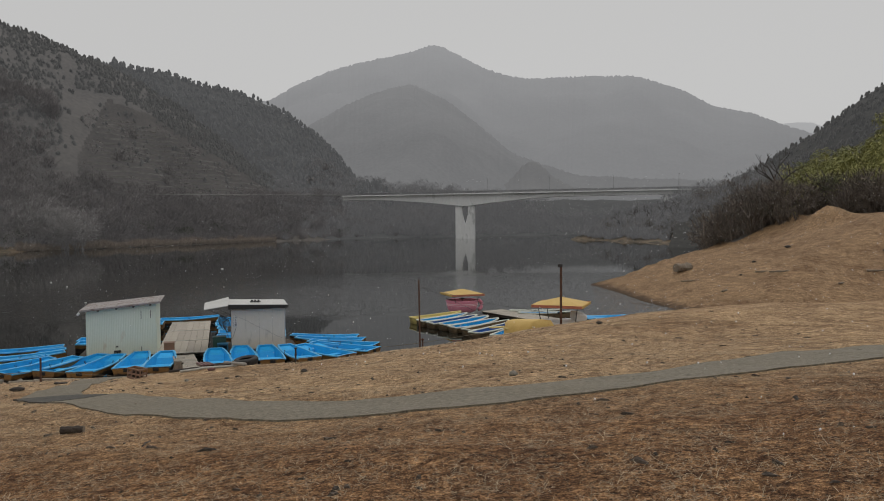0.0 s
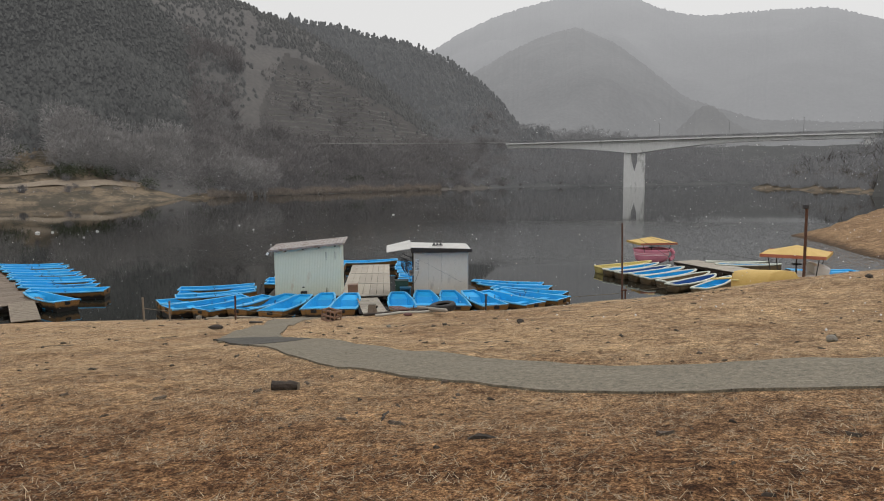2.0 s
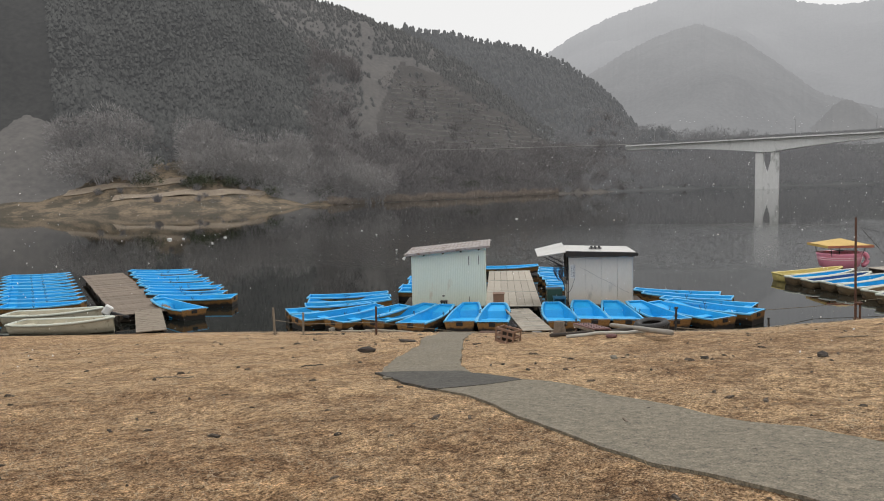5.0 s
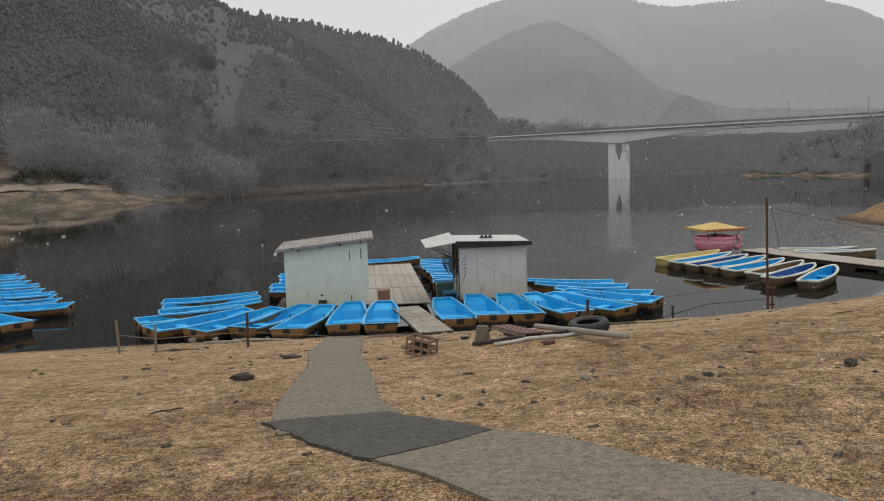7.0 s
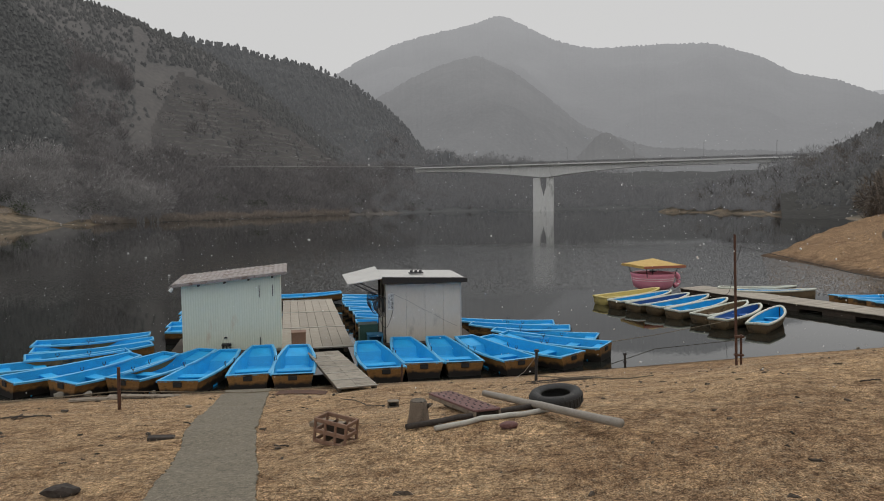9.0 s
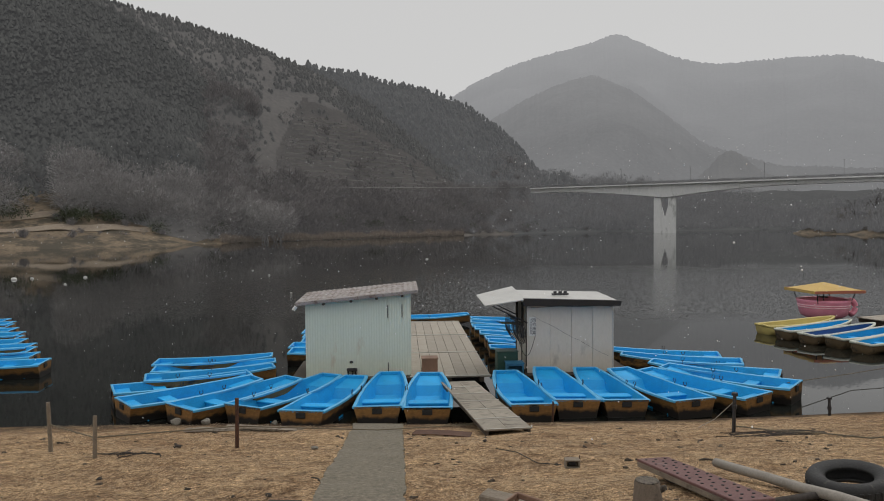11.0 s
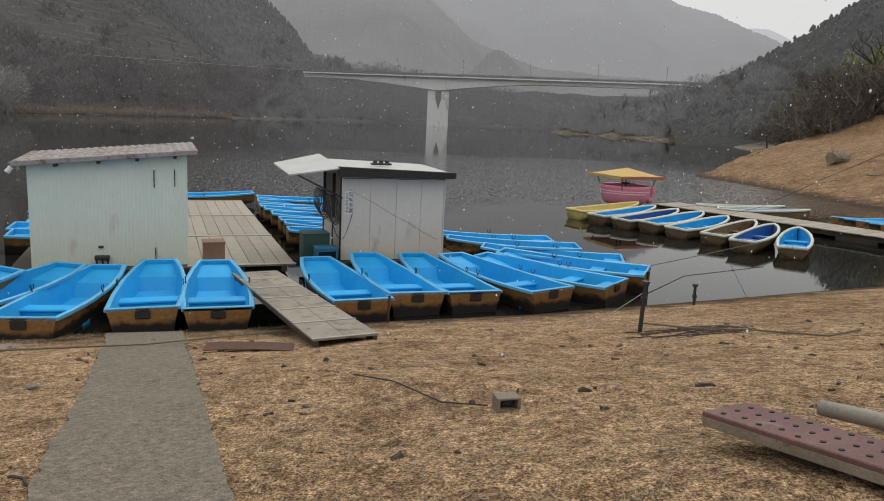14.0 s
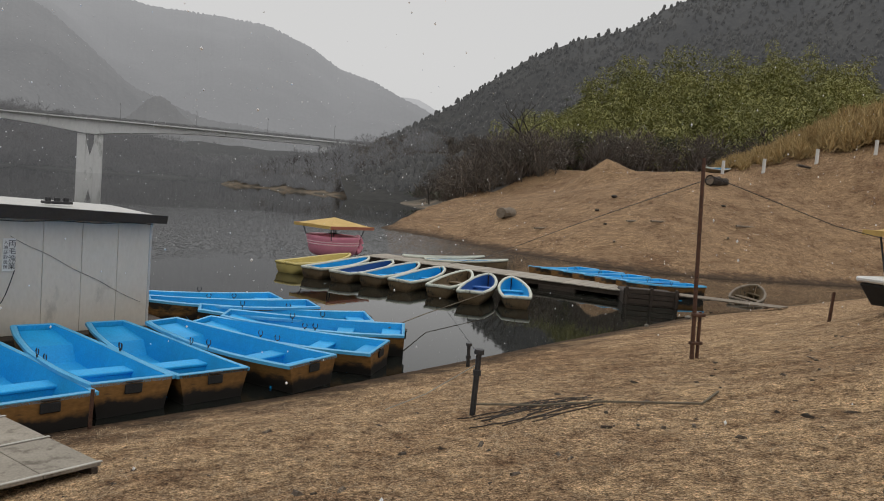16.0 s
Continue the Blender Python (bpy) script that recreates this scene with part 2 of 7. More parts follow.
M_BARK = surface("dark_bark", (0.03, 0.024, 0.02), (0.07, 0.058, 0.05), 3, 30, 0.95, 0.3)
M_BAMBOO = surface("bamboo_leaves", (0.10, 0.115, 0.03), (0.40, 0.375, 0.125), 0.22, 1.2, 0.8, 0.0)
island_tint(M_BAMBOO, 0.22)
M_REED = surface("dry_reeds", (0.30, 0.205, 0.085), (0.52, 0.39, 0.19), 0.3, 5, 0.95, 0.0)
island_tint(M_REED, 0.3)
M_EVERGREEN = surface("evergreen_leaves", (0.028, 0.038, 0.020), (0.072, 0.086, 0.042), 0.5, 5, 0.9, 0.0)
island_tint(M_EVERGREEN, 0.4)


def ground_material(name="dry_winter_turf", tint=(0.89, 0.80, 0.725)):
    """Dry winter turf: straw, bare earth patches, damp mud at the water's edge."""
    m = bpy.data.materials.new(name)
    n, l, b = nodes_of(m)
    co = n.new("ShaderNodeTexCoord")

    def tex(scale, detail, stretch=(1, 1, 1), rough=0.6):
        mp = n.new("ShaderNodeMapping")
        mp.inputs["Scale"].default_value = stretch
        l.new(co.outputs["Object"], mp.inputs["Vector"])
        t = n.new("ShaderNodeTexNoise")
        t.inputs["Scale"].default_value, t.inputs["Detail"].default_value, t.inputs["Roughness"].default_value = scale, detail, rough
        l.new(mp.outputs[0], t.inputs["Vector"])
        return t.outputs["Fac"]

    def ramp(src, stops):
        r = n.new("ShaderNodeValToRGB")
        while len(r.color_ramp.elements) < len(stops):
            r.color_ramp.elements.new(0.5)
        for e, (p, c) in zip(r.color_ramp.elements, stops):
            e.position, e.color = p, (*c, 1)
        l.new(src, r.inputs["Fac"])
        return r.outputs["Color"]

    def mix(fac, a, c, kind="MIX"):
        x = n.new("ShaderNodeMixRGB")
        x.blend_type = kind
        if isinstance(fac, float):
            x.inputs["Fac"].default_value = fac
        else:
            l.new(fac, x.inputs["Fac"])
        l.new(a, x.inputs["Color1"])
        l.new(c, x.inputs["Color2"])
        return x.outputs[0]

    straw = ramp(tex(60, 5, (1, 0.8, 1), 0.8), [(0.41, (0.11, 0.075, 0.042)), (0.5, (0.40, 0.29, 0.18)), (0.6, (0.78, 0.63, 0.44))])
    for scale, stretch, lo, hi in ((20, (1, 0.7, 1), 0.4, 1.4), (6, (1, 0.8, 1), 0.55, 1.3), (1.6, (0.9, 1, 1), 0.72, 1.2), (0.25, (1, 1, 1), 0.72, 1.15)):
        shade = ramp(tex(scale, 6, stretch, 0.75), [(0.38, (lo, lo * 0.93, lo * 0.88)), (0.5, (1, 1, 1)), (0.62, (hi, hi, hi * 0.98))])
        straw = mix(1.0, straw, shade, "MULTIPLY")
    base = straw
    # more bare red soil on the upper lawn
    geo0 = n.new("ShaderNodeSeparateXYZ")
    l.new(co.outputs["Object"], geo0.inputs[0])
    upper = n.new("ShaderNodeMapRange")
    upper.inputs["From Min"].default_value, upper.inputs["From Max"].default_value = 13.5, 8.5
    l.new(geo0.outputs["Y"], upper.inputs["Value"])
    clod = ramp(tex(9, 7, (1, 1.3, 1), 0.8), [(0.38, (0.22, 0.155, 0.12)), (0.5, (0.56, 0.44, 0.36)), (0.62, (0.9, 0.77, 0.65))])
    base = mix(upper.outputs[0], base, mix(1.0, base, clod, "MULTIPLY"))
    soil = n.new("ShaderNodeRGB")
    soil.outputs[0].default_value = (*tint, 1)
    base = mix(1.0, base, soil.outputs[0], "MULTIPLY")
    patch = n.new("ShaderNodeMapRange")
    patch.inputs["From Min"].default_value, patch.inputs["From Max"].default_value = 0.6, 0.74
    l.new(tex(1.1, 9, rough=0.75), patch.inputs["Value"])
    earth = ramp(tex(20, 6), [(0.3, (0.06, 0.04, 0.025)), (0.7, (0.17, 0.115, 0.07))])
    base = mix(patch.outputs[0], base, earth)
    # damp mud by the water line, by height
    geo = n.new("ShaderNodeNewGeometry")
    sep = n.new("ShaderNodeSeparateXYZ")
    l.new(geo.outputs["Position"], sep.inputs[0])
    add = n.new("ShaderNodeMath")
    add.operation = "MULTIPLY_ADD"
    add.inputs[1].default_value = 0.7
    l.new(tex(1.6, 6), add.inputs[0])
    l.new(sep.outputs["Z"], add.inputs[2])
    wet = n.new("ShaderNodeMapRange")
    wet.inputs["From Min"].default_value, wet.inputs["From Max"].default_value = 0.7, 0.42
    l.new(add.outputs[0], wet.inputs["Value"])
    mud = ramp(tex(12, 7), [(0.3, (0.025, 0.017, 0.011)), (0.7, (0.11, 0.07, 0.042))])
    base = mix(wet.outputs[0], base, mud)
    l.new(base, b.inputs["Base Color"])
    b.inputs["Roughness"].default_value = 0.95
    b.inputs["Specular IOR Level"].default_value = 0.15
    bp = n.new("ShaderNodeBump")
    bp.inputs["Strength"].default_value, bp.inputs["Distance"].default_value = 0.8, 0.05
    l.new(tex(34, 8, (1, 0.9, 1), 0.8), bp.inputs["Height"])
    l.new(bp.outputs[0], b.inputs["Normal"])
    return m


def water_material():
    """Dark, still reservoir water, with a band of wind ripples across the middle."""
    m = bpy.data.materials.new("reservoir_water")
    n, l, b = nodes_of(m)
    b.inputs["Base Color"].default_value = (0.012, 0.013, 0.011, 1)
    b.inputs["IOR"].default_value = 1.33
    b.inputs["Roughness"].default_value = 0.03
    co = n.new("ShaderNodeTexCoord")
    mp = n.new("ShaderNodeMapping")
    mp.inputs["Scale"].default_value = (1.6, 0.8, 1)
    l.new(co.outputs["Object"], mp.inputs["Vector"])
    rip = n.new("ShaderNodeTexNoise")
    rip.inputs["Scale"].default_value, rip.inputs["Detail"].default_value = 7.5, 4
    l.new(mp.outputs[0], rip.inputs["Vector"])
    # the ripple band: strong from about 50 to 90 m out, dying away on both sides and towards the far bank
    sep = n.new("ShaderNodeSeparateXYZ")
    l.new(co.outputs["Object"], sep.inputs[0])
    wob = n.new("ShaderNodeTexNoise")
    wob.inputs["Scale"].default_value, wob.inputs["Detail"].default_value = 0.05, 4
    l.new(co.outputs["Object"], wob.inputs["Vector"])
    shift = n.new("ShaderNodeMath")
    shift.operation = "MULTIPLY_ADD"
    shift.inputs[1].default_value = 26.0
    l.new(wob.outputs["Fac"], shift.inputs[0])
    l.new(sep.outputs["Y"], shift.inputs[2])
    lo = n.new("ShaderNodeMapRange")
    lo.inputs["From Min"].default_value, lo.inputs["From Max"].default_value = 64, 69
    l.new(shift.outputs[0], lo.inputs["Value"])
    hi = n.new("ShaderNodeMapRange")
    hi.inputs["From Min"].default_value, hi.inputs["From Max"].default_value = 112, 88
    l.new(shift.outputs[0], hi.inputs["Value"])
    left = n.new("ShaderNodeMapRange")
    left.inputs["From Min"].default_value, left.inputs["From Max"].default_value = -45, -22
    l.new(sep.outputs["X"], left.inputs["Value"])
    m1 = n.new("ShaderNodeMath")
    m1.operation = "MULTIPLY"
    l.new(lo.outputs[0], m1.inputs[0])
    l.new(hi.outputs[0], m1.inputs[1])
    m2 = n.new("ShaderNodeMath")
    m2.operation = "MULTIPLY"
    l.new(m1.outputs[0], m2.inputs[0])
    l.new(left.outputs[0], m2.inputs[1])
    amt = n.new("ShaderNodeMath")
    amt.operation = "MULTIPLY_ADD"
    amt.inputs[1].default_value, amt.inputs[2].default_value = 0.62, 0.008
    l.new(m2.outputs[0], amt.inputs[0])
    # each wavelet tilts the surface: a tilted normal from the two-way noise
    tilt = n.new("ShaderNodeVectorMath")
    tilt.operation = "SUBTRACT"
    tilt.inputs[1].default_value = (0.5, 0.5, 0.5)
    l.new(rip.outputs["Color"], tilt.inputs[0])
    flat = n.new("ShaderNodeVectorMath")
    flat.operation = "MULTIPLY"
    flat.inputs[1].default_value = (1, 1, 0)
    l.new(tilt.outputs[0], flat.inputs[0])
    size = n.new("ShaderNodeVectorMath")
    size.operation = "SCALE"
    l.new(flat.outputs[0], size.inputs[0])
    l.new(amt.outputs[0], size.inputs["Scale"])
    up = n.new("ShaderNodeVectorMath")
    up.operation = "ADD"
    up.inputs[1].default_value = (0, 0, 1)
    l.new(size.outputs[0], up.inputs[0])
    unit = n.new("ShaderNodeVectorMath")
    unit.operation = "NORMALIZE"
    l.new(up.outputs[0], unit.inputs[0])
    l.new(unit.outputs[0], b.inputs["Normal"])
    return m


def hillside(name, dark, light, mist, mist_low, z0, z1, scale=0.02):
    """A wooded hillside far off in falling snow; its haze is painted as emission of the hillside itself, more towards
    z0 or z1 (these are the distant backdrop).
    """
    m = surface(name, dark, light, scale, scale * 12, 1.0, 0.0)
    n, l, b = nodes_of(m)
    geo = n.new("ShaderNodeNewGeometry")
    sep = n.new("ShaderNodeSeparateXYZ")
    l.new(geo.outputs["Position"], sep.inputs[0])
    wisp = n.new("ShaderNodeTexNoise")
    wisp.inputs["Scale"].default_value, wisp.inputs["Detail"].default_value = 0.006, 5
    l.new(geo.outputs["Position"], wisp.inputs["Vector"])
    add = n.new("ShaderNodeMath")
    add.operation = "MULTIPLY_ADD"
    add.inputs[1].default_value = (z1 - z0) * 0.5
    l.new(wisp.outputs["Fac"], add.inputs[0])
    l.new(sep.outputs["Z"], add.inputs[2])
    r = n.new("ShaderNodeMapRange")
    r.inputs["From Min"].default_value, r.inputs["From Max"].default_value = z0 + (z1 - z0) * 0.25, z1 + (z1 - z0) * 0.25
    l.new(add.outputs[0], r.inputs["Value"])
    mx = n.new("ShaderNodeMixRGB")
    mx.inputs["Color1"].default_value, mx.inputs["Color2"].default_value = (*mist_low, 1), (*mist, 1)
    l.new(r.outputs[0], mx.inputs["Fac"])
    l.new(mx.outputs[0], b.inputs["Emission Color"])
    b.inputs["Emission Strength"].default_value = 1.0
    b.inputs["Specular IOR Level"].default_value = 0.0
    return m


M_SNOW = surface("snow", (0.85, 0.85, 0.86), (0.92, 0.92, 0.93), 3, 30, 0.9, 0.0)
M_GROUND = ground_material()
M_SLOPE = ground_material("red_brown_slope_turf", (0.63, 0.545, 0.485))
M_TERRACE = surface("terrace_stone", (0.17, 0.164, 0.155), (0.29, 0.282, 0.27), 0.5, 4, 0.95, 0.0)
M_BEACH = surface("brown_beach", (0.095, 0.07, 0.046), (0.235, 0.178, 0.118), 0.09, 1.4, 0.95, 0.0, wear=(0.06, 0.05, 0.034), wear_at=0.5)
M_WOODFLOOR = surface("winter_woodland_floor", (0.055, 0.048, 0.042), (0.12, 0.106, 0.094), 0.08, 1.2, 0.95, 0.0)
M_WATER = water_material()
# the last two colours of each hillside are distance haze painted as emission
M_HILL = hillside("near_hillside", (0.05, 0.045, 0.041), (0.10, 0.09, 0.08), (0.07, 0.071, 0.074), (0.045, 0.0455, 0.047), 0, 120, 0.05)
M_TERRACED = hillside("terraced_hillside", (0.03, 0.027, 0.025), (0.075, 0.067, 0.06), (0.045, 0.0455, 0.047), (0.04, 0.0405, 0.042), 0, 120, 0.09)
M_KNOLL = hillside("knoll_painted_haze", (0.04, 0.04, 0.038), (0.07, 0.069, 0.065), (0.125, 0.126, 0.13), (0.14, 0.141, 0.145), 10, 80, 0.05)
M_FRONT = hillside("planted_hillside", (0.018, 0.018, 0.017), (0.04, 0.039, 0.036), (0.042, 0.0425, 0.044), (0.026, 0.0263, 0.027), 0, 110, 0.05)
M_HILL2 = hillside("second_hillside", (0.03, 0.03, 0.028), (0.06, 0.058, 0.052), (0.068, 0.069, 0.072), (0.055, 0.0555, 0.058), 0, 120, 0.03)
M_SPUR = hillside("spur_painted_haze", (0.04, 0.04, 0.039), (0.075, 0.074, 0.072), (0.205, 0.207, 0.213), (0.148, 0.150, 0.155), 70, 185, 0.03)
M_FAR = hillside("mountain_painted_haze", (0.045, 0.045, 0.045), (0.065, 0.065, 0.065), (0.29, 0.292, 0.30), (0.20, 0.202, 0.208), 90, 330, 0.02)
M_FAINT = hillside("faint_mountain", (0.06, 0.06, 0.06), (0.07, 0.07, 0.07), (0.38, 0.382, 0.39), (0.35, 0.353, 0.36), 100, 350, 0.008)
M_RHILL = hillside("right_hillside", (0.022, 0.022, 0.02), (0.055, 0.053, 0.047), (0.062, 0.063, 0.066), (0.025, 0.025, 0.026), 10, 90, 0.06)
M_MISTFLOOR = hillside("woodland_floor_painted_haze", (0.035, 0.035, 0.0345), (0.055, 0.0545, 0.053), (0.062, 0.063, 0.065), (0.055, 0.056, 0.057), 0, 60, 0.05)
# the hill trees below also carry their haze as painted emission
M_CONIFER = surface("dark_conifers", (0.022, 0.023, 0.021), (0.048, 0.049, 0.044), 0.05, 0.6, 1.0, 0.0, painted_glow=(0.031, 0.0314, 0.0325))
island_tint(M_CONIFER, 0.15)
M_RIDGETREE = surface("ridge_conifers", (0.04, 0.04, 0.037), (0.075, 0.073, 0.067), 0.05, 0.6, 1.0, 0.0, painted_glow=(0.032, 0.0325, 0.034))
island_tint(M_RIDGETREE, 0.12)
M_HAZYTREE = surface("trees_painted_haze", (0.03, 0.031, 0.03), (0.06, 0.06, 0.056), 0.05, 0.6, 1.0, 0.0, painted_glow=(0.056, 0.057, 0.060))
M_RIGHTTREE = surface("right_bank_trees", (0.026, 0.026, 0.023), (0.06, 0.057, 0.05), 0.06, 0.6, 1.0, 0.0, painted_glow=(0.034, 0.0345, 0.036))
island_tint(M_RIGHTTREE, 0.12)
M_ASPHALT = surface("old_asphalt", (0.033, 0.029, 0.021), (0.30, 0.258, 0.19), 16.0, 70, 0.9, 0.5, wear=(0.13, 0.115, 0.085), wear_at=0.56)
M_PATCH = surface("asphalt_patch", (0.014, 0.013, 0.012), (0.105, 0.097, 0.082), 14, 60, 0.9, 0.5)
M_EARTH = surface("bare_earth_rim", (0.07, 0.048, 0.03), (0.16, 0.115, 0.072), 3, 40, 0.95, 0.5)


# ---- mesh helpers ----
def part(name, bm, material, parent=None, label="", smooth=False):
    me = bpy.data.meshes.new(name)
    bm.normal_update()
    bm.to_mesh(me)
    bm.free()
    if smooth:
        for p in me.polygons:
            p.use_smooth = True
    for m in (material if isinstance(material, (list, tuple)) else [material]):
        me.materials.append(m)
    ob = new(name, me)
    if parent:
        ob.parent = parent
    if label:
        ob["label"] = label
    return ob


def mesh_ob(name, verts, faces, material, smooth=False):
    me = bpy.data.meshes.new(name)
    me.from_pydata(verts, [], faces)
    me.update()
    if smooth:
        me.shade_smooth()
    me.materials.append(material)
    return new(name, me)


def box(bm, size, at=(0, 0, 0), turn=(0, 0, 0), bevel=0.0):
    m = pose(*at, *turn) @ Matrix.Diagonal((*size, 1))
    r = bmesh.ops.create_cube(bm, size=1, matrix=m)
    if bevel:
        es = list({e for v in r["verts"] for e in v.link_edges})
        bmesh.ops.bevel(bm, geom=es, offset=bevel, segments=1, affect="EDGES")
    return r["verts"]


def tube(bm, p0, p1, r0, r1=None, n=8):
    p0, p1 = Vector(p0), Vector(p1)
    d = p1 - p0
    m = Matrix.Translation((p0 + p1) / 2) @ d.to_track_quat("Z", "Y").to_matrix().to_4x4()
    bmesh.ops.create_cone(bm, cap_ends=True, segments=n, radius1=r0, radius2=r0 if r1 is None else r1, depth=d.length, matrix=m)


def chain(bm, pts, r, n=5):
    """A round line through the points, as one skin."""
    pts = [Vector(p) for p in pts]
    rings = []
    for i, p in enumerate(pts):
        d = (pts[min(i + 1, len(pts) - 1)] - pts[max(i - 1, 0)]).normalized()
        q = d.to_track_quat("Z", "Y")
        rings.append([bm.verts.new(p + q @ Vector((r * math.cos(a), r * math.sin(a), 0))) for a in [2 * math.pi * k / n for k in range(n)]])
    for a, b in zip(rings, rings[1:]):
        for k in range(n):
            bm.faces.new((a[k], a[(k + 1) % n], b[(k + 1) % n], b[k]))
    bm.faces.new(rings[0][::-1])
    bm.faces.new(rings[-1])


def empty(name, m, label, category, group=""):
    e = new(name)
    e.matrix_world = m
    e.empty_display_size = 0.2
    return tagged(e, label, category, group)


# ---- the lie of the land ----
LAKE = [(-400, -60), (-130, -8), (-60, 16), (-28, 27.9), (-22, 30.2), (-17, 31.6), (-12, 32.7), (-6.5, 34.2), (-2, 35.9), (1.3, 37.2),
        (5.7, 38.8), (8.6, 39.9), (13.6, 41.2), (22, 43.2), (32, 45.5), (33.5, 47), (29, 48.4), (22.8, 49.8), (19.6, 51.6), (17.4, 55),
        (16.2, 61.6), (16, 69), (15, 79), (19, 85), (27, 97), (45, 124), (60, 155), (71, 195), (74, 215), (68, 232), (56, 272), (47, 292), (58, 312), (82, 330),
        (100, 345), (140, 390), (80, 410), (40, 385), (8, 362), (-20, 345), (-38, 335), (-70, 272), (-92, 217), (-105, 187), (-112, 165),
        (-122, 146), (-150, 130), (-230, 90), (-400, 60)]


def step01(e0, e1, x):
    t = np.clip((x - e0) / (e1 - e0), 0, 1)
    return t * t * (3 - 2 * t)


def shore_distance(x, y, first=0, last=len(LAKE)):
    """Metres from the shore, negative on the water."""
    x, y = np.asarray(x, float), np.asarray(y, float)
    best, inside = np.full(x.shape, 1e18), np.zeros(x.shape, bool)
    for i in range(len(LAKE)):
        (ax, ay), (bx, by) = LAKE[i], LAKE[(i + 1) % len(LAKE)]
        dx, dy = bx - ax, by - ay
        if first <= i < last:
            t = np.clip(((x - ax) * dx + (y - ay) * dy) / (dx * dx + dy * dy), 0, 1)
            best = np.minimum(best, (x - ax - t * dx) ** 2 + (y - ay - t * dy) ** 2)
        inside ^= ((ay > y) != (by > y)) & (x < dx * (y - ay) / (dy if dy else 1e-9) + ax)
    return np.where(inside, -np.sqrt(best), np.sqrt(best))


def wave(x, y, s, seed):
    """A cheap smooth unevenness between -1 and 1, about s metres across."""
    k = 2 * math.pi / s
    return (np.sin(k * (x * 0.83 + y * 0.41) + seed) * np.sin(k * (y * 0.91 - x * 0.37) + 1.7 * seed)
            + 0.5 * np.sin(k * 2.3 * (x * 0.31 - y * 0.77) + 2.9 * seed) * np.sin(k * 2.1 * (x * 0.9 + y * 0.2) + seed)) / 1.5


def land(x, y):
    """Height of the ground; the water lies at 0."""
    x, y = np.asarray(x, float), np.asarray(y, float)
    d = shore_distance(x, y)
    dd = np.minimum(d, 24)
    near = (0.225 * dd - 0.0028 * dd * dd + 0.12 * np.clip(d - 24, 0, 22)) * np.clip(1 + 0.012 * (x + 6), 0.85, 1.12)
    near += 0.2 * np.exp(-((x + 6.4) ** 2 + (y - 23.2) ** 2) / 4.0)
    near += np.interp(x, [-6, -3, 1, 4, 7, 10, 16, 40], [0, 0.15, 0.36, 0.62, 0.84, 0.96, 0.9, 0.9]) * step01(4.5, 9.5, d) * (1 - step01(11, 20, d))
    front = np.abs(shore_distance(x, y, 14, 23))
    slope = np.minimum(0.27 * np.minimum(front, 27) + 0.045 * np.clip(front - 27, 0, 20), 0.1 + 0.95 * np.maximum(d, 0))
    slope *= 1 - 0.4 * step01(78, 100, y) * (1 - step01(34, 44, x))
    slope += 0.36 * np.clip(x - 48, 0, 14) * (1 - step01(66, 84, y))
    slope += 2.2 * np.exp(-((x - 41.2) ** 2 + (y - 81.8) ** 2) / 6.0)
    far = 0.22 * np.minimum(d, 14) + 0.4 * np.clip(d - 14, 0, 45)
    wr = np.maximum(step01(44.5, 50, y) * step01(8, 14, x), step01(26, 34, x) * step01(36, 46, y))
    wf = np.maximum(step01(98, 130, y), step01(-60, -90, x) * step01(40, 70, y))
    h = near * (1 - wr) + slope * wr
    h = h * (1 - wf) + far * wf
    h += np.clip(d, 0, 3) / 3 * (0.045 * wave(x, y, 5.3, 1.0) + 0.02 * wave(x, y, 1.9, 2.0) + wf * 0.8 * wave(x, y, 31, 3.0))
    return np.where(d < 0, np.maximum(-3.0, 0.3 * d), h)


def z_at(x, y):
    return float(land(np.array([x]), np.array([y]))[0])


def grading(lo, hi, fine, step, far, grow):
    mid = list(np.arange(lo, hi + 1e-6, fine))
    up, s = [hi], step
    while up[-1] < far:
        up.append(up[-1] + s)
        s *= grow
    down, s = [lo], step
    while down[-1] > -far:
        down.append(down[-1] - s)
        s *= grow
    return np.array(down[:0:-1] + mid + up[1:])


